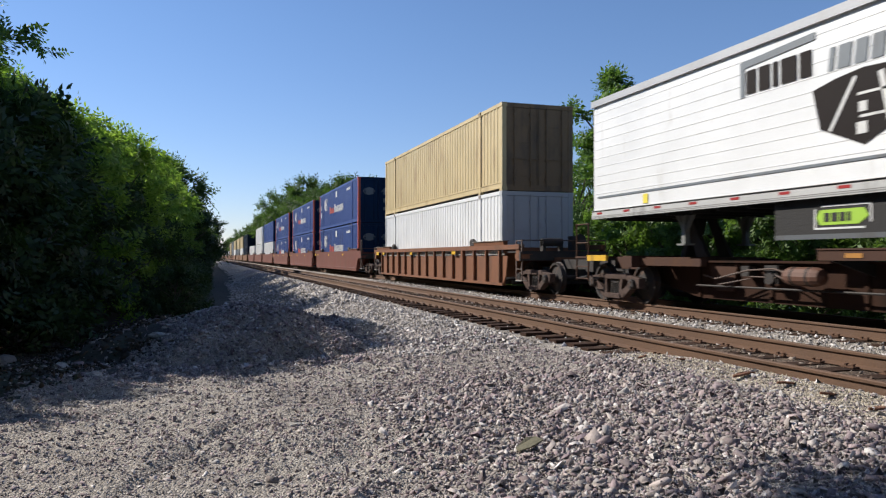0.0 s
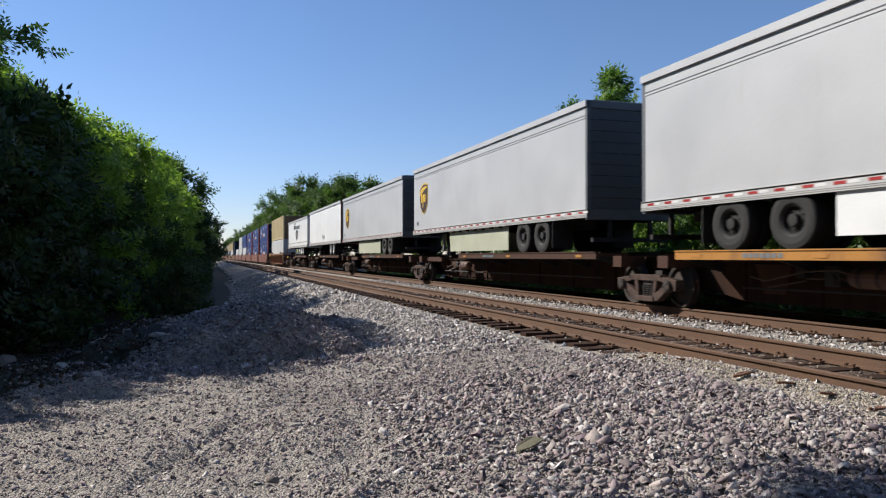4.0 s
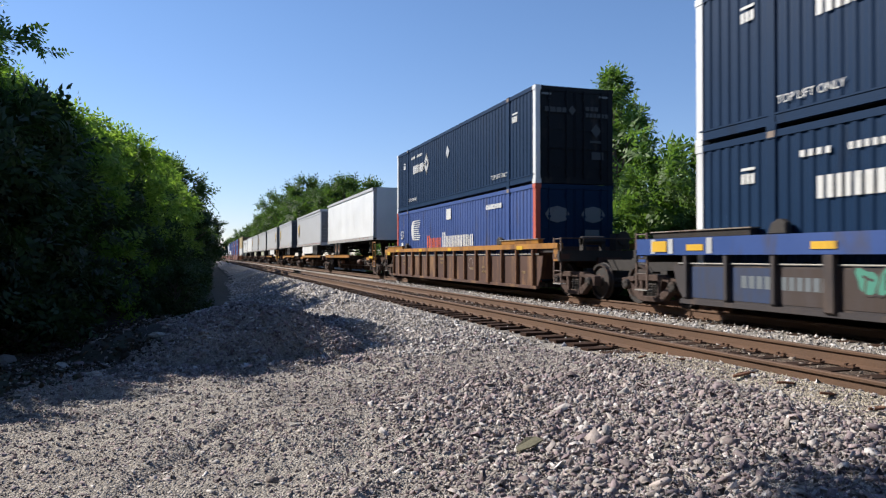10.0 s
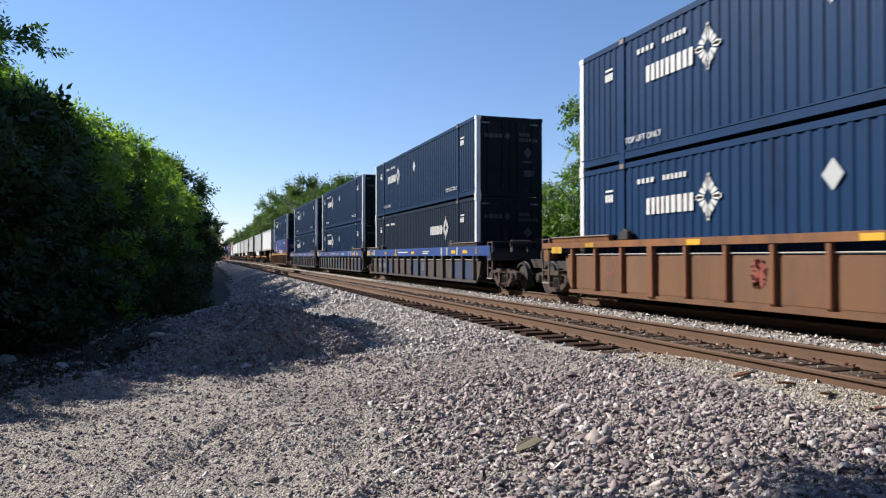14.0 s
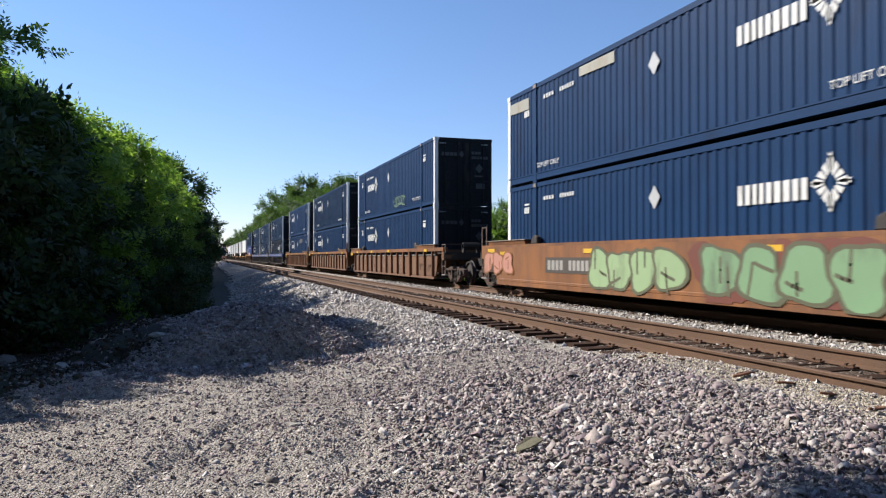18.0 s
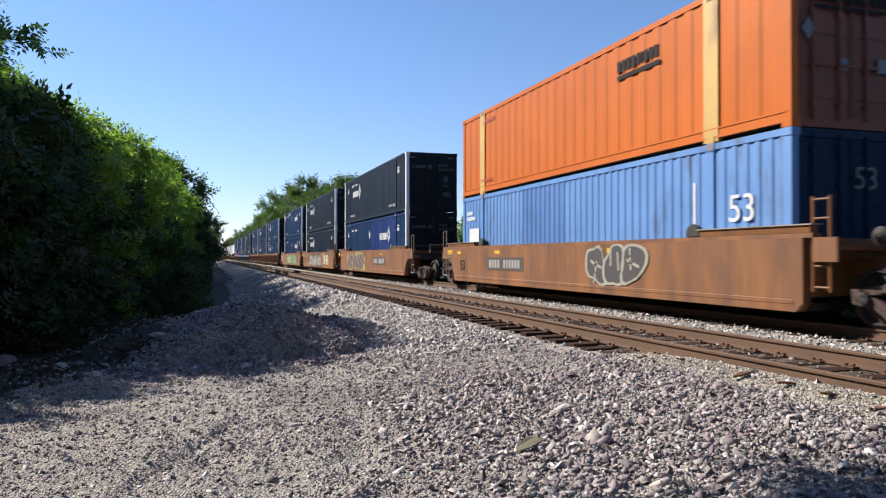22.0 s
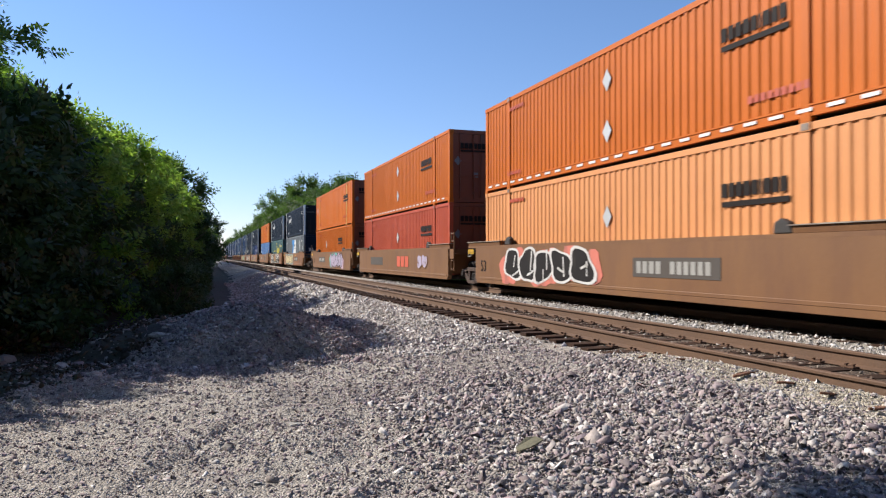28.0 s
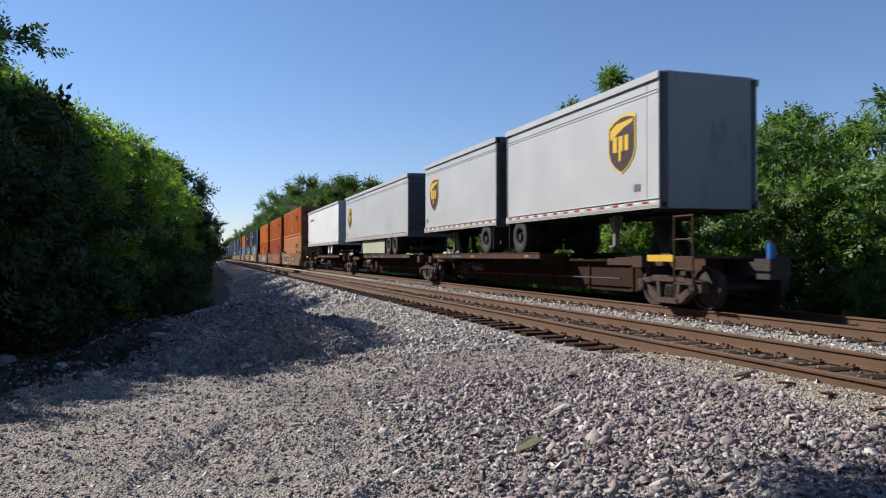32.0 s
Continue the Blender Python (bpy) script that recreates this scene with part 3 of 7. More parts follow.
def scrap(x, y, length, width, turn, seed):
    """A splintered piece of an old sleeper."""
    rng = random.Random(seed)
    bm = bmesh.new()
    n = 7
    top = [(-length / 2 + length * i / (n - 1), width / 2 * rng.uniform(0.5, 1.0) * math.sin(math.pi * (i + 0.6) / (n + 0.2))) for i in range(n)]
    low = [(u, -w * rng.uniform(0.7, 1.1)) for u, w in reversed(top)]
    prism(bm, top + low, "z", 0.0, 0.014)
    for v in bm.verts:
        v.co.z += 0.02 * math.sin(v.co.x * 9 + seed) + (0.006 if v.co.z > 0.01 else 0)
    data = bpy.data.meshes.new("wood_scrap")
    bm.to_mesh(data)
    bm.free()
    data.materials.append(OLD_WOOD)
    ob = new("wood_scrap", data)
    ob.location = (x, y, float(height(x, y)) + 0.012)
    ob.rotation_euler = (0, 0, radians(turn))
    return tagged(ob, "reddish splinter of rotten sleeper wood on gravel", "wood scrap", "wood scraps by the rail")


for i, (px_, py_, ln, wd, tn) in enumerate(((5.24, 6.14, 0.28, 0.10, 4), (5.24, 5.57, 0.18, 0.07, -12), (5.24, 5.06, 0.26, 0.09, 8), (5.36, 7.28, 0.24, 0.06, 10), (5.22, 4.55, 0.24, 0.08, 5), (5.2, 7.9, 0.16, 0.06, 16))):
    scrap(px_, py_, ln, wd, tn, i + 1)
CARD = material("weathered_olive_cardboard", (0.13, 0.118, 0.075), 0.9, vary=0.25, scale=6, bump=0.6, bump_scale=20)
bm = bmesh.new()
prism(bm, [(-0.10, -0.035), (-0.02, -0.06), (0.10, -0.045), (0.09, 0.035), (0.02, 0.065), (-0.09, 0.03)], "z", 0.0, 0.012)
for v in bm.verts:
    v.co.z += 0.03 * math.sin(v.co.x * 17) + 0.35 * abs(v.co.y) - 0.01
data = bpy.data.meshes.new("cardboard_scrap")
bm.to_mesh(data)
bm.free()
data.materials.append(CARD)
card = new("cardboard_scrap", data)
card.location, card.rotation_euler = (2.32, 5.03, float(height(2.32, 5.03)) + 0.04), (0.15, 0.0, 0.2)
tagged(card, "crumpled olive-brown scrap of cardboard on gravel", "litter")

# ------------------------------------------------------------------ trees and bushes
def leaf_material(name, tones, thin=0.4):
    m = bpy.data.materials.new(name)
    m.use_nodes = True
    n, link = m.node_tree.nodes, m.node_tree.links.new
    bsdf = n["Principled BSDF"]
    bsdf.inputs["Roughness"].default_value = 0.55
    bsdf.inputs["Specular IOR Level"].default_value = 0.35
    geo = n.new("ShaderNodeNewGeometry")
    ramp = n.new("ShaderNodeValToRGB")
    while len(ramp.color_ramp.elements) < len(tones):
        ramp.color_ramp.elements.new(0.5)
    for i, t in enumerate(tones):
        ramp.color_ramp.elements[i].position = i / (len(tones) - 1)
        ramp.color_ramp.elements[i].color = (*t, 1)
    link(geo.outputs["Random Per Island"], ramp.inputs["Fac"])
    tex = n.new("ShaderNodeTexCoord")
    noise_ = n.new("ShaderNodeTexNoise")
    noise_.inputs["Scale"].default_value = 0.8
    link(tex.outputs["Object"], noise_.inputs["Vector"])
    rr = n.new("ShaderNodeMapRange")
    rr.inputs["From Min"].default_value, rr.inputs["From Max"].default_value = 0.3, 0.7
    rr.inputs["To Min"].default_value, rr.inputs["To Max"].default_value = 0.65, 1.3
    link(noise_.outputs["Fac"], rr.inputs["Value"])
    sc = n.new("ShaderNodeVectorMath")
    sc.operation = "SCALE"
    link(ramp.outputs[0], sc.inputs[0])
    link(rr.outputs[0], sc.inputs["Scale"])
    link(sc.outputs[0], bsdf.inputs["Base Color"])
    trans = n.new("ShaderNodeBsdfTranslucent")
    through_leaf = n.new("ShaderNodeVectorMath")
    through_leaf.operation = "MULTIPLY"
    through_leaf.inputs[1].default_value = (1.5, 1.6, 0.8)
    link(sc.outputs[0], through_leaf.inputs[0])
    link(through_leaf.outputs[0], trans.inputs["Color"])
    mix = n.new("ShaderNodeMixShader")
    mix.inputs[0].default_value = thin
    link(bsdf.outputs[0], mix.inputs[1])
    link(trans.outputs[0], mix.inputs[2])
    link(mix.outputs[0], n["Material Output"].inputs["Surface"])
    return m


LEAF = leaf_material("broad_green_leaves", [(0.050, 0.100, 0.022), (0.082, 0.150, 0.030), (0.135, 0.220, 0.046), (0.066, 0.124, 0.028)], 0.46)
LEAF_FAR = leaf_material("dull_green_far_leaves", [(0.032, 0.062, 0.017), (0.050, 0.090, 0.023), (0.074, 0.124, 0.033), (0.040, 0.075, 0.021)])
# bush leaves darkened in colour, for the deep shade low in the hedge
LEAF_SHADE = leaf_material("deep_green_leaves", [(0.016, 0.034, 0.009), (0.025, 0.050, 0.013), (0.038, 0.070, 0.018), (0.020, 0.042, 0.012)], 0.28)
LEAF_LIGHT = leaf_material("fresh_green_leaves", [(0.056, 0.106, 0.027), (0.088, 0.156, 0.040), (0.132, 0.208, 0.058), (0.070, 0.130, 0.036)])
# leaf colour brightened to stand for sun on the front trees
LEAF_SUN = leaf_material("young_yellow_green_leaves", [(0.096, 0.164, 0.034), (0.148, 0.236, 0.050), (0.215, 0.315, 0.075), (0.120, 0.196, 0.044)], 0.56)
BARK = material("grey_brown_bark", (0.095, 0.075, 0.058), 0.95, vary=0.4, scale=5, bump=1.2, bump_scale=18)
TREE_RS = np.random.RandomState(5)


def leaf_cloud(name, blobs, count, size, mat, droop=0.35, fine=True):
    """Sprigs on the outer layers of a few uneven lobes, each with pairs of pointed leaflets along a drooping stalk."""
    r = TREE_RS
    per = 11
    sprigs = max(60, count // per)
    count = sprigs * per
    tufts = max(36, sprigs // 9)
    vol = np.array([b[3] * b[4] * b[5] for b in blobs]) ** 0.7
    pick = r.choice(len(blobs), tufts, p=vol / vol.sum())
    b = np.array(blobs)[pick]
    d = r.normal(size=(tufts, 3))
    d[:, 2] += 0.75
    d /= np.linalg.norm(d, axis=1, keepdims=True)
    rad = r.uniform(0.30, 1.0, tufts) ** 0.4
    lump = 1 + 0.24 * np.sin(d[:, 0] * 5 + pick) * np.sin(d[:, 1] * 6 + 2 * pick) + 0.17 * np.sin(d[:, 2] * 9 + d[:, 0] * 7)
    c = b[:, :3] + d * b[:, 3:6] * (rad * lump)[:, None]
    own = r.randint(0, tufts, sprigs)
    off = r.normal(size=(sprigs, 3))
    off /= np.linalg.norm(off, axis=1, keepdims=True)
    off[:, 2] = np.abs(off[:, 2]) * 0.75
    c = c[own] + off * (0.40 * b[own, 3] * r.uniform(0.5, 1.0, sprigs))[:, None]
    d = d[own] * 0.5 + off
    d /= np.linalg.norm(d, axis=1, keepdims=True)
    axis = d * 0.8 + 0.6 * r.normal(size=(sprigs, 3)) + np.where(r.rand(sprigs) < 0.25, 0.7, -0.25)[:, None] * np.array([0, 0, 1.0])
    axis /= np.linalg.norm(axis, axis=1, keepdims=True)
    up = d * 1.0 + np.array([0, 0, 0.1 + droop]) + 0.25 * r.normal(size=(sprigs, 3))
    side = np.cross(axis, up)
    side /= np.linalg.norm(side, axis=1, keepdims=True) + 1e-9
    up = np.cross(side, axis)
    k = np.arange(count) % per
    home = np.arange(count) // per
    step, hand = (k // 2) / 5.0, np.where(k == per - 1, 0.0, np.where(k % 2 == 0, 1.0, -1.0))
    a_, s_, u_ = axis[home], side[home], up[home]
    s = size * r.uniform(0.75, 1.3, sprigs)[home] * (1.12 - 0.35 * step) * r.uniform(0.85, 1.15, count)
    root = c[home] + a_ * (step * size * 3.0)[:, None] - u_ * (0.55 * size * step ** 2)[:, None]
    way = a_ * np.where(hand == 0, 1.0, 0.45)[:, None] + s_ * (hand * 0.9)[:, None] - u_ * 0.22 + 0.16 * r.normal(size=(count, 3))
    way /= np.linalg.norm(way, axis=1, keepdims=True)
    flat = np.cross(way, u_ + 0.28 * r.normal(size=(count, 3)))
    flat /= np.linalg.norm(flat, axis=1, keepdims=True) + 1e-9
    tip = root + way * (s * 1.25)[:, None]
    mid_ = root + way * (s * 0.5)[:, None]
    wide = flat * (s * 0.26)[:, None]
    fold = np.cross(flat, way) * (s * 0.07)[:, None]
    if fine:
        verts, corners = np.stack([root, mid_ + wide + fold, tip, mid_ - wide + fold], 1), 4
    else:
        verts, corners = np.stack([root - wide * 0.4, mid_ + wide * 1.3, tip], 1), 3
    data = bpy.data.meshes.new(name)
    data.vertices.add(count * corners)
    data.vertices.foreach_set("co", verts.reshape(-1))
    data.loops.add(count * corners)
    data.loops.foreach_set("vertex_index", np.arange(count * corners, dtype=np.int32))
    data.polygons.add(count)
    data.polygons.foreach_set("loop_start", np.arange(0, count * corners, corners, dtype=np.int32))
    data.update(calc_edges=True)
    data.materials.append(mat)
    return data


def limb(bm, a, b, r0, r1, rng, n=7, bend=0.12, steps=4):
    a, b = Vector(a), Vector(b)
    last = a
    for k in range(1, steps + 1):
        q = a.lerp(b, k / steps) + Vector((rng.uniform(-1, 1), rng.uniform(-1, 1), rng.uniform(-0.4, 0.4))) * bend * (b - a).length * (0.5 if k < steps else 0)
        rod(bm, last, q, r0 + (r1 - r0) * (k - 1) / steps, n, r0 + (r1 - r0) * k / steps)
        last = q


def tree(label, kind, total, spread, leaves, leaf, mat, seed, trunk=True, low=0.0, name="tree", lobes=22, fat=1.0, fine=True):
    """A tree or bush of the given height, standing at the origin."""
    rng = random.Random(seed)
    t = thing(name, (0, 0, 0), label, kind, "trees and bushes by the line")
    blobs = []
    bm = bmesh.new()
    base = total * (low if low else 0.30)
    if trunk:
        limb(bm, (0, 0, -0.6), (rng.uniform(-0.3, 0.3), rng.uniform(-0.3, 0.3), total * 0.80), 0.022 * total, 0.006 * total, rng, 9, 0.05)
    else:
        rod(bm, (0, 0, -0.5), (0, 0, 0.5), 0.10, 8, 0.07)
    n = lobes
    for k in range(n):
        a = k * 2.4 + rng.uniform(-0.5, 0.5)
        z = base + (total * 0.90 - base) * (k / (n - 1)) ** 0.85 + rng.uniform(-0.04, 0.04) * total
        reach = spread * rng.uniform(0.35, 0.95) * (1.0 - 0.62 * (k / (n - 1)) ** 1.7)
        p = (math.cos(a) * reach, math.sin(a) * reach, z)
        limb(bm, (0, 0, max(0.2 if not trunk else base * 0.6, z - total * 0.22)), p, 0.009 * total, 0.0025 * total, rng, 4, 0.12, 2)
        r = fat * spread * rng.uniform(0.20, 0.42) * (1.0 - 0.25 * k / n)
        blobs.append((*p, r, r * rng.uniform(0.8, 1.2), r * rng.uniform(0.45, 0.70)))
    blobs.append((0, 0, total * 0.88, spread * 0.22, spread * 0.22, total * 0.08))
    part("trunk" if trunk else "stem", bm, BARK, t)
    place("crown", leaf_cloud("crown", blobs, leaves, leaf, mat, fine=fine), t)
    return t


def stand(source, x, y, scale, turn, squash=1.0, label=""):
    z = float(height(x, y)) - 0.05
    m = Matrix.LocRotScale((x, y, z), Euler((0, 0, turn)), (scale, scale, scale * squash))
    c = copy_thing(source, m)
    if label:
        c["label"] = label
    return c


KINDS = [tree("leafy broadleaf tree in full summer green", "tree", 10.0, 3.6, 15000, 0.165, LEAF, 1, lobes=18, fat=1.12),
         tree("leafy broadleaf tree with an uneven crown", "tree", 10.0, 3.2, 14500, 0.165, LEAF, 2, lobes=17, fat=1.12),
         tree("slender leafy tree with loose branches", "tree", 10.0, 2.6, 9000, 0.21, LEAF_LIGHT, 3),
         tree("dense leafy bush in full green", "bush", 5.0, 2.6, 7000, 0.185, LEAF_SHADE, 4, False, 0.06, "bush"),
         tree("bright green leafy bush", "bush", 6.3, 3.1, 17500, 0.142, LEAF_LIGHT, 5, False, 0.06, "bush", 26, 1.0),
         tree("tall far broadleaf tree", "tree", 16.0, 5.0, 5600, 0.46, LEAF_FAR, 6, fine=False),
         tree("leafy broadleaf tree along the line", "tree", 10.0, 3.6, 6200, 0.34, LEAF_FAR, 7, fine=False),
         tree("dense bush along the line", "bush", 5.0, 2.6, 5000, 0.25, LEAF_SHADE, 8, False, 0.06, "bush", fine=False),
         tree("fresh green bush along the line", "bush", 5.0, 2.5, 5200, 0.20, LEAF_LIGHT, 9, False, 0.06, "bush"),
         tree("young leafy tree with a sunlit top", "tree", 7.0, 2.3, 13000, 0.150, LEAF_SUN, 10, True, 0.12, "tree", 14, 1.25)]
rng = random.Random(17)
used = set()


def plant(i, x, y, scale, squash=1.0):
    """The first of a kind is moved into place, the next ones are copies."""
    turn = rng.uniform(0, 6.28)
    if i in used:
        return stand(KINDS[i], x, y, scale, turn, squash)
    used.add(i)
    KINDS[i].matrix_basis = Matrix.LocRotScale((x, y, float(height(x, y)) - 0.05), Euler((0, 0, turn)), None)
    return KINDS[i]


# first of each kind, at its own size
plant(0, -8.2, 27.0, 1), plant(1, -8.4, 33.0, 1), plant(2, -6.2, 60.0, 1), plant(3, -5.4, 21.0, 1), plant(4, 16.9, 17.5, 1), plant(5, 19.0, 152.0, 1), plant(6, -4.4, 66.0, 1), plant(7, -2.0, 64.0, 1), plant(8, 17.4, 27.5, 1), plant(9, -4.2, 24.4, 1)
# hedge on the near side of the line
for x, y, sc in ((-10.6, 17.2, 1.0), (-8.6, 19.4, 1.06), (-7.8, 22.6, 1.13), (-12.5, 24.0, 1.1), (-13.6, 20.0, 1.1), (-6.1, 21.4, 0.92), (-7.7, 20.7, 1.03), (-8.6, 22.0, 1.15)):
    plant(rng.choice((0, 1)), x, y, sc)
y = 16.0
while y < 60:
    x = hedge_edge(y) - 3.4
    if y > 24:
        plant(rng.choice((0, 1)), x - rng.uniform(1.2, 2.2), y, rng.uniform(0.74, 0.88))
    plant(3, x + 1.3 + rng.uniform(-0.4, 0.4), y + 0.8, rng.uniform(0.8, 1.05))
    plant(7, x - 1.4, y + 0.4, rng.uniform(1.1, 1.4))
    y += 3.4 if y < 40 else 4.6
while y < 210:
    x = hedge_edge(y) - 3.2
    plant(6, x - rng.uniform(0.0, 1.0), y, rng.uniform(0.92, 1.08))
    if y < 140:
        plant(7, x + 1.3, y + 2.0, rng.uniform(1.0, 1.4))
    y += 6.0
while y < 520:
    plant(5, hedge_edge(y) - 4.6, y, rng.uniform(0.72, 0.85))
    y += 14
# those at y 10.2 and 12.5 are unseen, added against low skylight
for x, y, sc in ((-3.6, 16.6, 0.8), (-5.2, 15.6, 0.95), (-7.2, 15.0, 1.1), (-4.4, 18.4, 1.1), (-5.5, 12.5, 0.85), (-5.0, 10.2, 0.6), (-4.2, 13.8, 0.8)):
    plant(3, x, y, sc)
# unseen trees added beside and behind the viewer to hold off skylight
for x, y in ((-15.0, 11.0), (-14.5, 6.0), (-13.0, 1.0), (-12.0, -4.0), (-10.0, -8.0), (-5.0, -10.0), (0.0, -11.0)):
    plant(6, x, y, rng.uniform(0.9, 1.0) if y > 5 else rng.uniform(1.3, 1.5))
for x, y, sc, i in ((-7.0, 4.2, 0.95, 6), (-9.5, 6.5, 1.05, 6), (-12.0, 9.0, 1.1, 6), (-11.0, 2.0, 0.85, 5), (-14.5, 5.5, 0.95, 5), (-18.0, 10.0, 0.95, 5)):
    plant(i, x, y, sc)
# unseen tree, added and leaned to cast the shade in the near corner
lean = thing("tree", (-7.72, 5.38, float(height(-7.72, 5.38)) - 0.05), "old tree leaning out over the gravel yard", "tree", "trees and bushes by the line")
bm = bmesh.new()
limb(bm, (0, 0, -0.5), (3.1, 2.8, 7.4), 0.26, 0.09, rng, 9, 0.05, 6)
for tip in ((4.2, 3.8, 7.6), (2.8, 4.1, 8.3), (4.0, 2.4, 8.6), (2.4, 3.25, 9.2)):
    limb(bm, (2.6, 2.35, 6.2), tip, 0.09, 0.02, rng, 6, 0.1, 3)
part("trunk", bm, BARK, lean)
place("crown", leaf_cloud("crown", [(3.3, 3.15, 7.4, 1.5, 1.5, 0.9), (4.2, 3.75, 7.8, 1.1, 1.1, 0.8), (2.8, 4.05, 8.4, 1.2, 1.2, 0.9), (4.0, 2.35, 8.7, 1.2, 1.2, 0.9), (2.4, 3.25, 9.3, 1.3, 1.3, 0.9), (4.9, 3.05, 8.3, 0.9, 0.9, 0.6)], 7000, 0.26, LEAF, fine=False), lean)
# young trees in front, with sunlight put into their leaf colour
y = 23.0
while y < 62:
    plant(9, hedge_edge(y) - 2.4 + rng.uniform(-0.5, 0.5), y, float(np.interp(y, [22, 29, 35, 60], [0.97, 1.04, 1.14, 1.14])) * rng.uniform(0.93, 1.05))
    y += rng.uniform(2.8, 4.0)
# low growth at the edge of the dark soil
y = 21.0
while y < 62:
    plant(7, float(np.interp(y, [20, 25, 41, 62], [-0.8, -0.6, -0.5, -0.2])) + rng.uniform(-0.35, 0.2), y, rng.uniform(0.26, 0.40))
    y += rng.uniform(1.6, 2.6)
# far side of the line
for x, y, i, sc in ((17.6, 10.0, 4, 0.98), (17.3, 13.4, 4, 1.02), (19.0, 20.2, 4, 1.15), (17.4, 21.3, 4, 1.06), (17.6, 24.5, 8, 1.38), (17.4, 31.0, 8, 0.9), (17.8, 35.0, 8, 0.9), (16.6, 40.0, 8, 0.95),
                    (17.2, 46.0, 8, 1.0), (16.8, 52.0, 8, 1.0), (17.4, 58.0, 8, 1.1), (17.0, 65.0, 8, 1.2), (17.5, 73.0, 8, 1.3), (20.5, 12.2, 4, 1.05), (20.6, 16.6, 4, 1.08), (17.4, 6.5, 4, 0.98), (22.0, 22.0, 8, 1.45)):
    plant(i, x, y, sc)
y = 5.0
while y < 46:
    plant(8, 15.2 + rng.uniform(-0.3, 0.6), y, rng.uniform(0.36, 0.52))
    y += rng.uniform(1.7, 2.6)
plant(4, 19.6, 36.0, 1.15), plant(4, 20.6, 30.5, 1.08), plant(4, 19.4, 42.5, 1.1)
plant(2, 23.0, 38.0, 1.34), plant(2, 25.2, 41.0, 1.15)
for y, hgt in ((84, 1.15), (92, 1.3), (101, 1.45), (110, 1.5), (119, 1.45), (128, 1.6), (138, 1.75)):
    plant(6, 18.0 + rng.uniform(-1, 1), y, hgt * rng.uniform(0.84, 0.98))
for y, hgt in ((146, 1.08), (158, 1.22), (168, 1.26), (180, 1.2), (194, 1.12), (210, 1.15), (226, 1.15), (244, 1.15), (262, 1.15), (284, 1.1), (310, 1.1), (340, 1.1), (375, 1.1), (420, 1.1), (480, 1.1), (560, 1.1), (660, 1.1)):
    plant(5, 17.5 + rng.uniform(-1, 1), y, hgt * rng.uniform(0.84, 0.98))

# ------------------------------------------------------------------ the train: bogies
def side_frame_shape(bm):
    x0, x1 = -0.09, 0.09
    for sgn in (-1, 1):
        prism(bm, [(sgn * 1.12, 0.36), (sgn * 1.14, 0.60), (sgn * 0.62, 0.66), (sgn * 0.60, 0.54), (sgn * 0.88, 0.50), (sgn * 0.90, 0.36)], "x", x0, x1)
        prism(bm, [(sgn * 0.95, 0.46), (sgn * 0.80, 0.52), (sgn * 0.26, 0.24), (sgn * 0.30, 0.12), (sgn * 0.46, 0.12)], "x", x0, x1)
        prism(bm, [(sgn * 0.26, 0.22), (sgn * 0.36, 0.22), (sgn * 0.44, 0.58), (sgn * 0.30, 0.58)], "x", x0 + 0.01, x1 - 0.01)
    prism(bm, [(-0.64, 0.56), (0.64, 0.56), (0.56, 0.70), (-0.56, 0.70)], "x", x0, x1)
    prism(bm, [(-0.36, 0.10), (0.36, 0.10), (0.34, 0.22), (-0.34, 0.22)], "x", x0 - 0.03, x1 + 0.03)


def spring_shape(bm):
    for k in range(5):
        rod(bm, (0, 0, 0.225 + k * 0.048), (0, 0, 0.255 + k * 0.048), 0.068, 7)
    rod(bm, (0, 0, 0.22), (0, 0, 0.47), 0.04, 6)


def wheel_shape(bm):
    lathe(bm, [(0.08, -0.07), (0.13, -0.075), (0.16, -0.02), (0.37, 0.0), (0.40, -0.055), (0.46, -0.06), (0.465, 0.04), (0.49, 0.06), (0.485, 0.085), (0.40, 0.08),
               (0.37, 0.03), (0.16, 0.01), (0.13, 0.07), (0.08, 0.07)], 20)


def bearing_shape(bm):
    lathe(bm, [(0.05, -0.10), (0.11, -0.09), (0.125, -0.02), (0.125, 0.06), (0.09, 0.08)], 12)
    for k in range(3):
        a = k * math.tau / 3
        rod(bm, (-0.115, 0.07 * math.cos(a), 0.07 * math.sin(a)), (-0.085, 0.07 * math.cos(a), 0.07 * math.sin(a)), 0.018, 6)


def bolster_shape(bm):
    box(bm, -1.02, 1.02, -0.17, 0.17, 0.47, 0.70)
    rod(bm, (0, 0, 0.68), (0, 0, 0.80), 0.24, 16)
    for x in (-0.62, 0.62):
        box(bm, x - 0.10, x + 0.10, -0.12, 0.12, 0.70, 0.79)


def brake_beam_shape(bm):
    for y in (-0.34, 0.34):
        box(bm, -0.80, 0.80, y - 0.05, y + 0.05, 0.28, 0.40)
        for x in (-0.74, 0.74):
            prism(bm, [(y, 0.26), (y + math.copysign(0.09, y), 0.24), (y + math.copysign(0.10, y), 0.52), (y, 0.50)], "x", x - 0.05, x + 0.05)


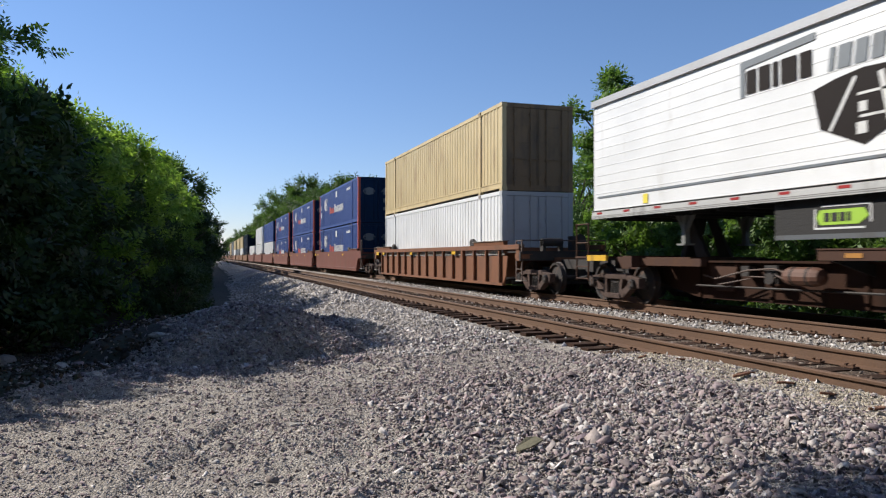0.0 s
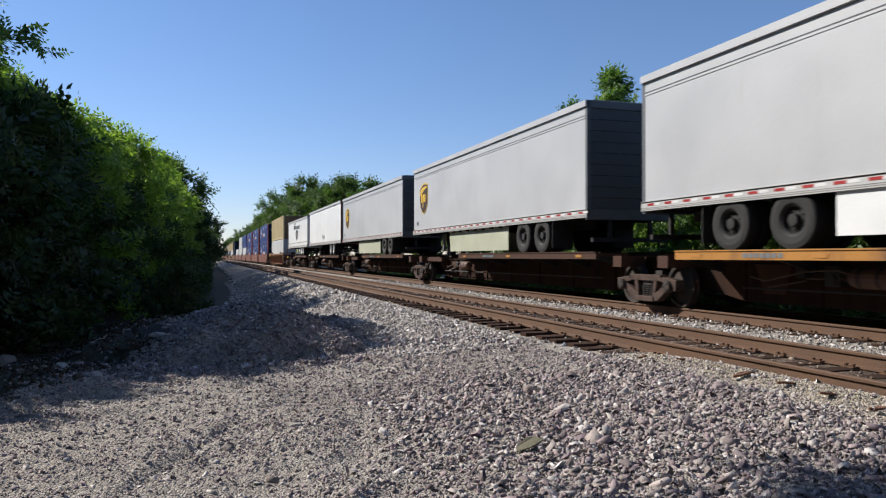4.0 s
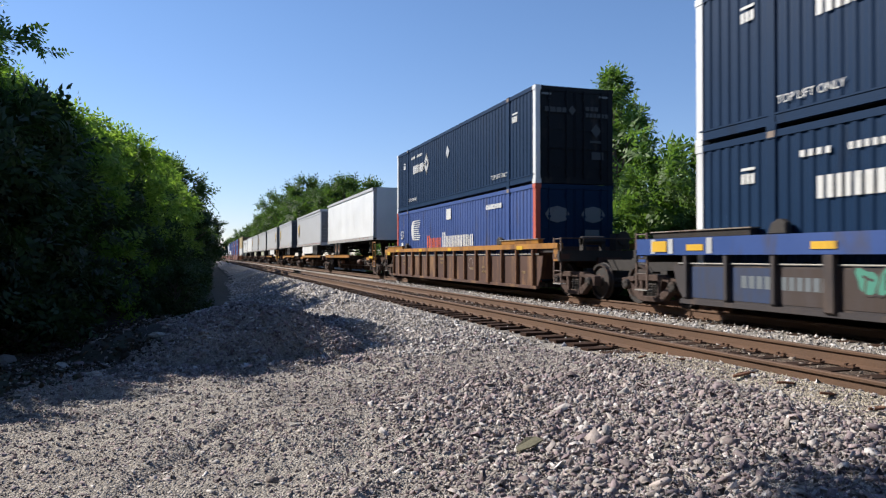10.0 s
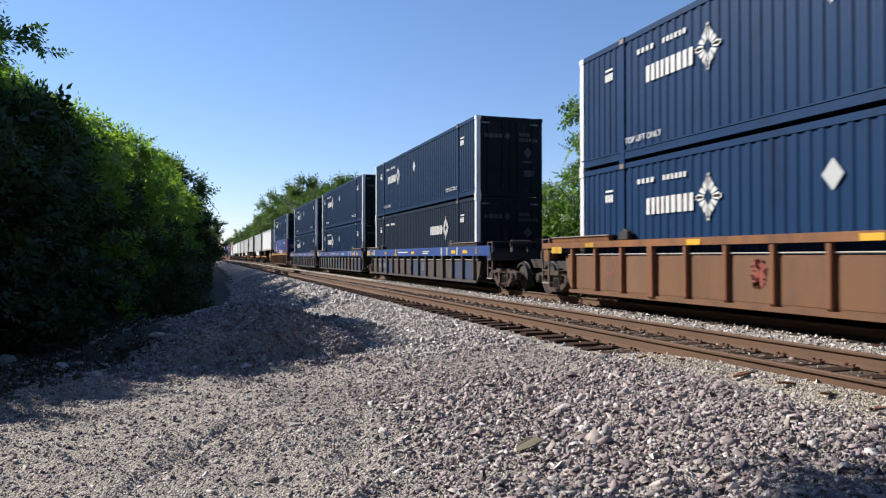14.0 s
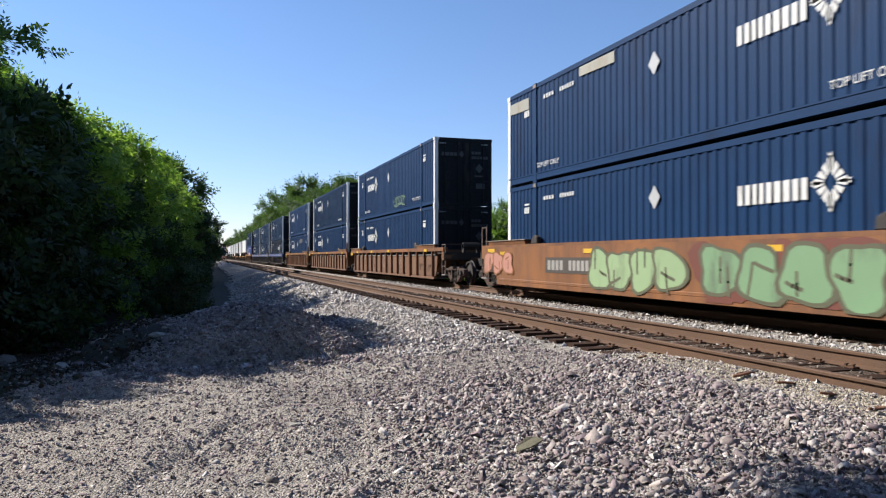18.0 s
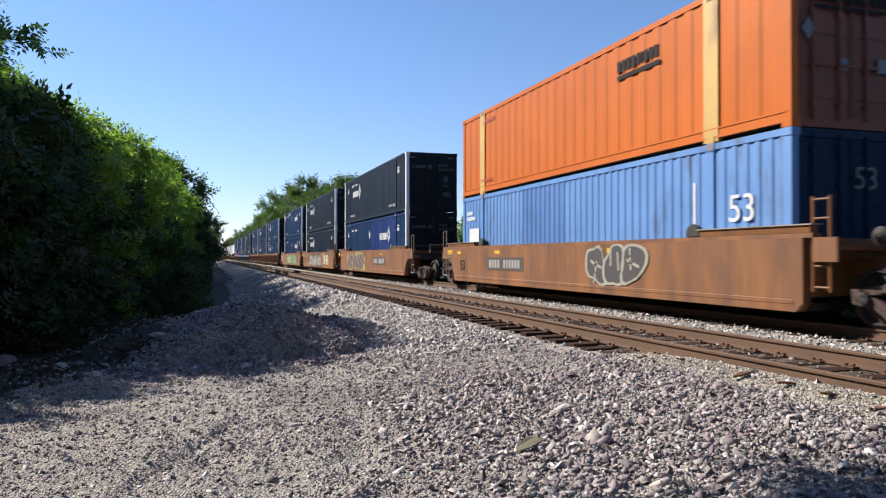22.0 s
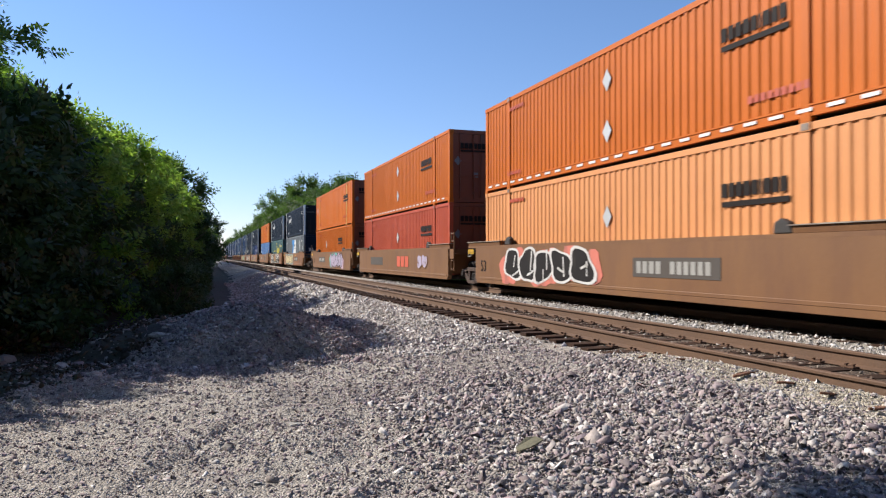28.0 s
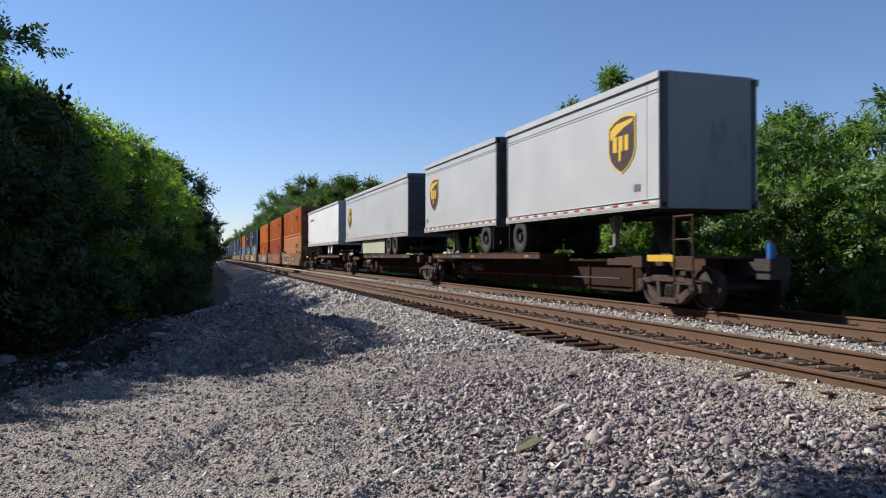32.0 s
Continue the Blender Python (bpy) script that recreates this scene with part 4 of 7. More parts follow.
def bogie(parent, y):
    b = place("bogie", mesh_of("bolster", bolster_shape, DARK_STEEL, bevel=0.012), parent, (0, y, 0), label="cast steel bogie caked with brown dust")
    for x in (-1.0, 1.0):
        place("side_frame", mesh_of("side_frame", side_frame_shape, TRUCK_STEEL, bevel=0.012), b, (x, 0, 0))
        for dy in (-0.14, 0.0, 0.14) if x < 0 else ():
            place("spring", mesh_of("spring", spring_shape, DARK_STEEL), b, (x - math.copysign(0.02, x), dy, 0))
        for dy in (-0.89, 0.89):
            place("bearing", mesh_of("bearing", bearing_shape, WHEEL_STEEL), b, (x * 1.08, dy, 0.46), (0, 0, 180 if x > 0 else 0))
    for dy in (-0.89, 0.89):
        for x in (-0.745, 0.745):
            place("wheel", mesh_of("wheel", wheel_shape, WHEEL_STEEL, smooth=False), b, (x, dy, 0.465), (0, 0, 180 if x > 0 else 0))
        place("axle", mesh_of("axle", lambda bm: lathe(bm, [(0.075, -0.74), (0.085, -0.5), (0.08, 0.5), (0.075, 0.74)], 12), WHEEL_STEEL), b, (0, dy, 0.465))
    place("brake_beam", mesh_of("brake_beam", brake_beam_shape, DARK_STEEL), b)
    return b


# ------------------------------------------------------------------ flat lettering and paint marks on a near side
SINGLE = ("red_tape", "reflector", "edge_bar", "hazard_diamond", "label_plate", "notice", "scraped_patch", "door_plate", "logo_line", "bracket_bar")


def on_side(name, polys, mat, parent, x, y0, label=""):
    """Paint marks as thin plates on the side at x. u runs from y0 towards the rear, v is the height."""
    if name in SINGLE and len(polys) > 1:
        return [on_side(name, [p], mat, parent, x, y0, label) for p in polys]
    bm = bmesh.new()
    for poly in polys:
        prism(bm, [(y0 - u, v) for u, v in poly], "x", x - 0.004, x)
    ob = part(name, bm, mat, parent, label)
    if len(polys) > 2:
        ob["kind"] = "stuff"
    return ob


def rect(u0, u1, v0, v1):
    return [(u0, v0), (u1, v0), (u1, v1), (u0, v1)]


def slabs(u0, v0, widths, height, gap=0.06, lean=0.0):
    """A row of plain upright bars, as lettering that is not spelled out."""
    out, u = [], u0
    for w in widths:
        out.append([(u, v0), (u + w, v0), (u + w + lean, v0 + height), (u + lean, v0 + height)])
        u += w + gap
    return out


def stems(u0, v0, widths, height, gap=0.06):
    """Two thin upright bars for each letter that is not spelled out."""
    out, u = [], u0
    for w in widths:
        out += [rect(u, u + 0.34 * w, v0, v0 + height), rect(u + 0.66 * w, u + w, v0, v0 + height)]
        u += w + gap
    return out


def diamond(u, v, w, h):
    return [(u - w / 2, v), (u, v - h / 2), (u + w / 2, v), (u, v + h / 2)]


def emblem(u, v, r):
    """A broken diamond outline of square blocks."""
    out = []
    for k in range(4):
        a, b = k * math.pi / 2, (k + 1) * math.pi / 2
        p, q = (math.cos(a), math.sin(a) * 1.2), (math.cos(b), math.sin(b) * 1.2)
        for f, g in ((-0.10, 0.18), (0.26, 0.46), (0.54, 0.74), (0.82, 1.10)):
            pts = []
            for t, m in ((f, 1.0), (g, 1.0), (g, 0.40), (f, 0.40)):
                pts.append((u + r * m * (p[0] + (q[0] - p[0]) * t), v + r * m * (p[1] + (q[1] - p[1]) * t)))
            out.append(pts)
    return out


def stroke(points, w):
    out = []
    for (u0, v0), (u1, v1) in zip(points, points[1:]):
        d = math.hypot(u1 - u0, v1 - v0) or 1
        nx, ny = -(v1 - v0) / d * w / 2, (u1 - u0) / d * w / 2
        ex, ey = (u1 - u0) / d * w * 0.3, (v1 - v0) / d * w * 0.3
        out.append([(u0 - ex + nx, v0 - ey + ny), (u0 - ex - nx, v0 - ey - ny), (u1 + ex - nx, v1 + ey - ny), (u1 + ex + nx, v1 + ey + ny)])
    return out


# ------------------------------------------------------------------ containers
DOOR_MARK = paint("dull_grey_door_lettering", (0.035, 0.038, 0.042), 0.6, 0.2)
CASTING = paint("scraped_casting_steel", (0.20, 0.155, 0.125), 0.6, 0.6, stain=RUST)
CL, CW, CH = 16.15, 2.59, 2.90
POST = 6.05


def corrugated(bm, y0, y1, z0, z1, x, pitch, depth, face):
    """An upright trapezoid sheet between y0 and y1; face -1 looks to -x."""
    count = max(1, round((y1 - y0) / pitch))
    p = (y1 - y0) / count
    ys, xs = [], []
    for k in range(count):
        for f, dx in ((0.0, 0), (0.34, 0), (0.48, 1), (0.86, 1)):
            ys.append(y0 + (k + f) * p)
            xs.append(x - face * dx * depth)
    ys.append(y1)
    xs.append(x)
    lo = [bm.verts.new((a, b, z0)) for a, b in zip(xs, ys)]
    hi = [bm.verts.new((a, b, z1)) for a, b in zip(xs, ys)]
    for i in range(len(lo) - 1):
        q = (lo[i], lo[i + 1], hi[i + 1], hi[i])
        bm.faces.new(q if face > 0 else q[::-1])


def door_shape(bm):
    box(bm, 0.02, 1.16, -0.02, 0.03, 0.20, 2.74)
    for z in (0.50, 1.05, 1.60, 2.15):
        box(bm, 0.08, 1.10, -0.035, -0.02, z, z + 0.30)
    box(bm, 0.02, 0.06, -0.045, -0.02, 0.2, 2.74)
    box(bm, 1.12, 1.16, -0.045, -0.02, 0.2, 2.74)


def lock_shape(bm):
    rod(bm, (0, -0.065, 0.14), (0, -0.065, 2.80), 0.021, 8)
    for z in (0.35, 1.0, 1.9, 2.5):
        box(bm, -0.045, 0.045, -0.085, -0.03, z, z + 0.07)
    box(bm, -0.02, 0.26, -0.10, -0.07, 1.05, 1.10)


def container(label, s, z, body, ends, posts=None, pitch=0.27, lift=None, s_len=CL, marks=None, group="containers on the train", wide=False, post_half=0.075):
    posts, lift = posts or body, lift or body
    L2 = s_len / 2
    c = thing("container", (0, 0, z), label, "container", group)
    rolls(c, s)
    depth = 0.024
    k = "%s_%s_%.2f_%.2f" % (body.name, wide, pitch, s_len)

    def side(face):
        def build(bm):
            x = face * (CW / 2 - 0.012)
            for a, b in ((-L2 + 0.16, -POST - 0.07), (-POST + 0.07, POST - 0.07), (POST + 0.07, L2 - 0.16)):
                corrugated(bm, a, b, 0.28, CH - 0.11, x, pitch, depth, face)
        return build
    place("side_panel", mesh_of("side_near_" + k, side(-1), body), c)
    place("side_panel", mesh_of("side_far_" + k, side(1), body), c)

    def roof(bm):
        n = 40
        for i in range(n):
            y0, y1 = -L2 + 0.05 + i * (s_len - 0.1) / n, -L2 + 0.05 + (i + 0.62) * (s_len - 0.1) / n
            box(bm, -CW / 2 + 0.05, CW / 2 - 0.05, y0, y1, CH - 0.045, CH - 0.012)
        box(bm, -CW / 2 + 0.05, CW / 2 - 0.05, -L2 + 0.05, L2 - 0.05, CH - 0.06, CH - 0.03)
    place("roof", mesh_of("roof_" + k, roof, body), c)
    for sgn in (-1, 1):
        place("top_rail", mesh_of("top_rail_" + k, lambda bm: box(bm, -0.035, 0.035, -L2 + 0.1, L2 - 0.1, CH - 0.12, CH), body), c, (sgn * (CW / 2 - 0.035), 0, 0))

        def bottom(bm):
            prism(bm, [(-0.045, 0.085), (0.045, 0.085), (0.045, 0.125), (0.03, 0.13), (0.03, 0.25), (0.045, 0.255), (0.045, 0.285), (-0.045, 0.285), (-0.045, 0.255), (-0.03, 0.25), (-0.03, 0.13), (-0.045, 0.125)], "y", -L2 + 0.1, L2 - 0.1)
        place("bottom_rail", mesh_of("bottom_rail_" + k, bottom, body), c, (sgn * (CW / 2 - 0.04), 0, 0))
    place("floor", mesh_of("cfloor_%.2f" % s_len, lambda bm: box(bm, -CW / 2 + 0.08, CW / 2 - 0.08, -L2 + 0.08, L2 - 0.08, 0.08, 0.16), DARK_STEEL), c)

    def corner(bm):
        box(bm, -0.08, 0.08, -0.09, 0.09, 0.0, CH)
        for zz in (0.0, CH - 0.13):
            box(bm, -0.095, 0.095, -0.105, 0.105, zz - 0.002, zz + 0.13)
    for sx in (-1, 1):
        for sy in (-1, 1):
            pm = posts if sx < 0 else ends
            place("corner_post", mesh_of("corner_" + pm.name, corner, pm, bevel=0.006), c, (sx * (CW / 2 - 0.085), sy * (L2 - 0.10), 0))
            place("lift_post", mesh_of("lift_%s_%.3f" % (lift.name, post_half), lambda bm: (box(bm, -0.05, 0.05, -post_half, post_half, 0.02, CH - 0.01),
                  box(bm, -0.065, 0.065, -0.11, 0.11, CH - 0.14, CH + 0.012), box(bm, -0.065, 0.065, -0.11, 0.11, -0.004, 0.13)) and None, lift, bevel=0.006), c, (sx * (CW / 2 - 0.045), sy * POST, 0))

    for sy in (-1, 1):
        place("lift_casting", mesh_of("lift_casting", lambda bm: box(bm, -0.072, -0.066, -0.085, 0.085, CH - 0.12, CH - 0.01) and None, CASTING), c, (-(CW / 2 - 0.045), sy * POST, 0))

    def front(bm):
        w = CW / 2 - 0.16
        nn = 9
        for i in range(nn):
            a = -w + i * 2 * w / nn
            box(bm, a + 0.02, a + 2 * w / nn - 0.06, -0.03, 0.03, 0.2, CH - 0.11)
        box(bm, -w, w, -0.015, 0.0, 0.05, CH - 0.02)
    place("front_wall", mesh_of("front_" + ends.name, front, ends), c, (0, L2 - 0.06, 0))
    for pname, za, zb in (("door_header", CH - 0.15, CH - 0.005), ("door_sill", 0.01, 0.2)):
        place(pname, mesh_of(pname + "_" + ends.name, lambda bm: box(bm, -CW / 2 + 0.16, CW / 2 - 0.16, -0.05, 0.08, za, zb), ends, bevel=0.006), c, (0, -L2 + 0.06, 0))
    for x in (-1.16, 0.0):
        d = place("door", mesh_of("door_" + ends.name, door_shape, ends, bevel=0.004), c, (x, -L2 + 0.05, 0))
        for dx in (0.30, 0.88):
            place("lock_rod", mesh_of("lock_" + ends.name, lock_shape, ends), d, (dx, 0, 0))
    if marks:
        marks(c, L2)
    return c


def on_door(name, polys, mat, parent, L2, label=""):
    if name in SINGLE and len(polys) > 1:
        return [on_door(name, [p], mat, parent, L2, label) for p in polys]
    bm = bmesh.new()
    for poly in polys:
        prism(bm, [(u, v) for u, v in poly], "y", -L2 - 0.024, -L2 - 0.02)
    ob = part(name, bm, mat, parent, label)
    if len(polys) > 2:
        ob["kind"] = "stuff"
    return ob


SIDE = -CW / 2 - 0.002


def painted_bays(c, first, last, pitch, mat, label):
    """Bays of the side sheet between the lift posts in another paint, laid on the same corrugation."""
    bm = bmesh.new()
    p = (2 * POST - 0.14) / round((2 * POST - 0.14) / pitch)
    corrugated(bm, -POST + 0.07 + first * p, -POST + 0.07 + last * p, 0.29, CH - 0.115, -(CW / 2 - 0.012) - 0.004, p, 0.024, -1)
    return part("painted_bay", bm, mat, c, label)


def umax_marks(logo=3.0, low=False, patch=None, dia=8.0):
    """White lettering of the navy containers: word and emblem, number, hazard diamond, lifting note."""
    def marks(c, L2):
        w = 1.6
        on_side("logo", slabs(logo, 1.66, (0.12, 0.12, 0.10, 0.10, 0.12, 0.14, 0.14, 0.12, 0.12), 0.36, 0.065) + emblem(logo + w + 0.46, 1.90, 0.36), DECAL_WHITE, c, SIDE, L2, "white block lettering with a diamond emblem")
        on_side("number_mark", slabs(logo - 0.35 if logo < 8 else 2.6, 2.36, (0.10, 0.10, 0.10, 0.10), 0.11, 0.07) + slabs(logo + 0.6 if logo < 8 else 3.6, 2.36, (0.08,) * 6, 0.11, 0.06), DECAL_WHITE, c, SIDE, L2)
        if dia:
            on_side("hazard_diamond", [diamond(dia, 2.02, 0.42, 0.52)], GREYWHITE, c, SIDE, L2)
        on_side("corner_mark", [rect(1.28, 1.62, 2.28, 2.33)] + slabs(1.28, 2.04, (0.09, 0.09, 0.09), 0.18, 0.03), DECAL_WHITE, c, SIDE, L2)
        on_side("corner_mark", [rect(14.45, 14.85, 2.28, 2.33)] + slabs(14.45, 2.04, (0.10, 0.10, 0.10), 0.18, 0.03), DECAL_WHITE, c, SIDE, L2)
        for y in (L2 - 2.15, L2 - 12.65):
            if not low:
                lettering("lifting_note", "TOP LIFT ONLY", 0.20, DECAL_WHITE, c, (SIDE - 0.004, y, 0.42), (90, 0, -90))
        on_door("door_logo", slabs(-1.0, 2.12, (0.14, 0.18, 0.16, 0.16), 0.15, 0.03) + [diamond(-0.10, 2.2, 0.24, 0.3)], DOOR_MARK, c, L2)
        on_door("door_mark", slabs(0.35, 2.22, (0.12,) * 3, 0.12, 0.03) + slabs(0.35, 2.02, (0.10,) * 6, 0.12, 0.03) + [rect(0.55, 0.95, 0.75, 0.98), rect(0.5, 0.9, 1.25, 1.32)], DOOR_MARK, c, L2)
        on_door("door_plate", [diamond(0.70, 1.62, 0.34, 0.42)], DOOR_MARK, c, L2)
        on_door("reflector", [rect(-1.1, -0.8, 2.62, 2.68), rect(0.8, 1.1, 2.62, 2.68)], GREY, c, L2)
        if patch == "rust":
            on_side("bare_patch", [[(3.6, 0.9), (4.2, 0.8), (4.3, 1.4), (4.0, 2.0), (3.7, 1.9)]], CAR_RUST, c, SIDE - 0.006, L2)
        if patch == "rub":
            on_side("scraped_patch", [[(9.5, 2.2), (10.1, 2.08), (11.8, 2.14), (12.0, 2.46), (10.6, 2.56), (9.7, 2.44)]], paint("scraped_dull_paint", (0.030, 0.036, 0.055), 0.7, 0.5, stain=(0.14, 0.10, 0.08)), c, SIDE - 0.002, L2)
        if patch == "scribble":
            pts = [(9.2 + i * 0.055 + 0.30 * math.cos(i * 1.05) * (1 + 0.2 * math.sin(i)), 0.60 + 0.22 * math.sin(i * 1.05) + 0.08 * math.sin(2.3 * i)) for i in range(40)]
            on_side("graffiti", stroke(pts, 0.026), paint("pale_green_spray", (0.176, 0.272, 0.16), 0.7, 0.2), c, SIDE - 0.002, L2, "pale green sprayed scribble")
        if patch == "scuff":
            on_side("scraped_patch", [[(0.2, 2.3), (1.6, 2.25), (1.6, 2.6), (0.2, 2.62)], [(4.7, 2.5), (6.4, 2.45), (6.4, 2.72), (4.7, 2.74)]], paint("bare_sheet_patch", (0.272, 0.264, 0.216), 0.6, 0.5, stain=(0.2, 0.14, 0.08)), c, SIDE - 0.002, L2)
        if patch == "panel":
            painted_bays(c, 0, 21, 0.27, ROYAL, "fresh royal blue repainted panel")
    return marks


def pacer_marks():
    def marks(c, L2):
        on_side("logo", [[(3.05 + 0.40 * math.cos(a), 1.96 + 0.46 * math.sin(a)) for a in [math.pi / 2 + k * math.pi / 8 for k in range(9)]]], DECAL_WHITE, c, SIDE, L2, "white half globe with speed lines")
        on_side("logo_line", [rect(3.10, 4.0 + 0.12 * math.sin(k), 1.50 + k * 0.095, 1.535 + k * 0.095) for k in range(10)], DECAL_WHITE, c, SIDE, L2)
        on_side("lettering_mark", stems(5.2, 1.13, (0.40,), 0.52, 0.09) + stems(5.68, 1.13, (0.30, 0.30, 0.28, 0.30), 0.40, 0.09), DECAL_RED, c, SIDE, L2)
        on_side("lettering_mark", stems(7.35, 1.13, (0.36,), 0.60, 0.09) + stems(7.80, 1.13, (0.28, 0.32, 0.28, 0.30, 0.28, 0.28, 0.32, 0.12, 0.32), 0.44, 0.075), DECAL_WHITE, c, SIDE, L2)
        on_side("label_plate", [rect(7.85, 8.40, 2.22, 2.64), rect(0.85, 1.2, 1.0, 1.42)], DECAL_WHITE, c, SIDE, L2)
        on_side("number_mark", slabs(12.2, 2.35, (0.10,) * 10, 0.16, 0.04), DECAL_WHITE, c, SIDE, L2)
        lettering("size_mark", "53", 0.55, DECAL_WHITE, c, (SIDE - 0.004, L2 - 0.72, 1.6), (90, 0, -90))
        on_door("door_plate", [[(-0.6 + 0.4 * math.cos(k * math.pi / 4), 2.0 + 0.25 * math.sin(k * math.pi / 4)) for k in range(8)],
                               [(0.6 + 0.4 * math.cos(k * math.pi / 4), 2.0 + 0.25 * math.sin(k * math.pi / 4)) for k in range(8)]], GREY, c, L2)
        on_door("reflector", [rect(0.3, 0.8, 1.3, 1.55), rect(0.3, 0.8, 0.8, 1.0)], GREY, c, L2)
    return marks


def orange_marks(words=True, dias=(8.0,), strip=False, at=12.1, up=0.0):
    def marks(c, L2):
        if words:
            on_side("lettering_mark", slabs(at, 1.84 + up, (0.15, 0.15, 0.15, 0.16, 0.14, 0.06, 0.16, 0.14, 0.15), 0.26, 0.045), DECAL_BLACK, c, SIDE, L2, "black lettering over a dark band")
            on_side("band", [rect(at, at + 1.68, 1.66 + up, 1.76 + up)], DECAL_BLACK, c, SIDE, L2)
        for u in dias:
            for v in ((2.1, 0.86) if strip else (1.70,)):
                on_side("hazard_diamond", [diamond(u, v, 0.40, 0.55)], GREYWHITE, c, SIDE, L2)
        on_side("number_mark", slabs(2.1, 2.45, (0.09,) * 9, 0.11, 0.03) + slabs(1.9, 0.42, (0.09,) * 9, 0.11, 0.03) + (slabs(12.8, 0.55, (0.12,) * 9, 0.14, 0.04) if dias else []), DEEP_ORANGE, c, SIDE, L2)
        if strip:
            on_side("reflector_strip", [rect(0.3 + k * 0.62, 0.62 + k * 0.62, 0.165, 0.225) for k in range(25)], REFLECT_WHITE, c, SIDE - 0.004, L2)
        on_door("door_lettering", slabs(-0.85, 2.15, (0.15,) * 9, 0.22, 0.035) + [rect(-0.85, 0.75, 2.02, 2.09)], DECAL_BLACK, c, L2)
        on_door("door_plate", [diamond(-0.95, 1.65, 0.3, 0.38), rect(0.55, 0.85, 1.0, 1.25), rect(-0.3, -0.1, 1.0, 1.2)], GREY, c, L2)
    return marks


def teal_marks(c, L2):
    lettering("slogan", "how tomorrow moves", 0.40, DECAL_YELLOW, c, (SIDE - 0.004, L2 - 3.9, 1.40), (90, 0, -90), "yellow lettering")
    on_side("bracket", [rect(8.1, 8.32, 1.10, 2.24), rect(8.32, 8.60, 2.08, 2.24), rect(11.80, 12.02, 1.10, 2.24), rect(11.52, 11.80, 2.08, 2.24)], DECAL_YELLOW, c, SIDE, L2, "yellow square bracket")
    on_side("lettering_mark", slabs(8.85, 1.18, (0.26, 0.22, 0.26, 0.22, 0.26, 0.26), 0.74, 0.16), DECAL_YELLOW, c, SIDE, L2, "broad yellow lettering")
    on_side("label_plate", [rect(12.9, 13.4, 1.95, 2.25)], DECAL_WHITE, c, SIDE, L2)
    on_side("number_mark", slabs(13.6, 1.98, (0.14,) * 6, 0.22, 0.05) + slabs(7.3, 2.42, (0.09,) * 12, 0.1, 0.03), DECAL_YELLOW, c, SIDE, L2)
    on_door("door_lettering", [rect(-0.4, 1.0, 1.5, 2.3)], paint("olive_lettering", (0.136, 0.152, 0.04), 0.6), c, L2)


def grey_marks(c, L2):
    on_side("logo", [[(6.10, 2.14), (6.24, 2.54), (8.42, 2.54), (8.16, 2.14), (7.16, 1.10), (6.48, 1.10), (6.82, 2.14)]], DECAL_BLUE, c, SIDE, L2, "bright blue angular letter")
    on_side("logo", [[(8.36, 2.36), (8.47, 2.54), (9.35, 2.54), (9.55, 2.46), (9.62, 2.36)]], DECAL_WHITE, c, SIDE, L2, "white angular letter")
    on_side("logo", [[(8.33, 2.32), (9.66, 2.32), (9.62, 2.10), (9.45, 1.98), (9.60, 1.82), (9.62, 1.64), (7.62, 1.64), (7.80, 1.84), (8.62, 1.84), (8.76, 1.97), (8.66, 2.10), (8.10, 2.10)]], DECAL_WHITE, c, SIDE, L2)
    on_side("logo", [[(7.24, 1.10), (7.58, 1.60), (9.62, 1.60), (9.58, 1.30), (9.42, 1.10)]], DECAL_WHITE, c, SIDE, L2)
    on_side("number_mark", slabs(0.5, 2.2, (0.1,) * 4, 0.15, 0.04) + [rect(12.55, 12.75, 0.6, 2.4)] + slabs(14.2, 2.25, (0.1,) * 6, 0.15, 0.04), DECAL_WHITE, c, SIDE, L2)
    lettering("size_mark", "53", 0.60, DECAL_WHITE, c, (SIDE - 0.004, L2 - 14.6, 1.45), (90, 0, -90))
    on_door("door_plate", [rect(0.2, 0.6, 1.2, 1.5), rect(-0.8, -0.4, 1.3, 1.6), rect(-0.9, -0.5, 0.6, 0.9)], GREYWHITE, c, L2)


def paleblue_marks(c, L2):
    on_side("label_plate", [rect(0.75, 1.7, 0.95, 1.75)], DECAL_WHITE, c, SIDE, L2)
    on_side("number_mark", slabs(0.5, 2.25, (0.1,) * 4, 0.13, 0.04) + slabs(0.5, 2.05, (0.1,) * 6, 0.13, 0.04) + [rect(13.6, 13.66, 1.1, 2.2)], DECAL_WHITE, c, SIDE, L2)
    painted_bays(c, 20, 29, 0.3, paint("mid_blue_paint", (0.058, 0.150, 0.37), 0.55, 0.2), "mid blue repainted panel")
    lettering("size_mark", "53", 0.72, DECAL_WHITE, c, (SIDE - 0.004, L2 - 14.6, 1.38), (90, 0, -90))
    lettering("size_mark", "53", 0.55, GREY, c, (0.0, -L2 - 0.03, 1.9), (90, 0, 0))


# ------------------------------------------------------------------ well cars
PALE_MARK = paint("faded_pale_lettering", (0.27, 0.26, 0.24), 0.65, 0.2)
CAP_PLATE = paint("worn_bare_guide_plate", (0.26, 0.22, 0.18), 0.6, 0.5, stain=RUST)
LADDER_STEEL = paint("rusty_dark_ladder_steel", (0.075, 0.045, 0.033), 0.7, 0.4, stain=(0.03, 0.02, 0.016))


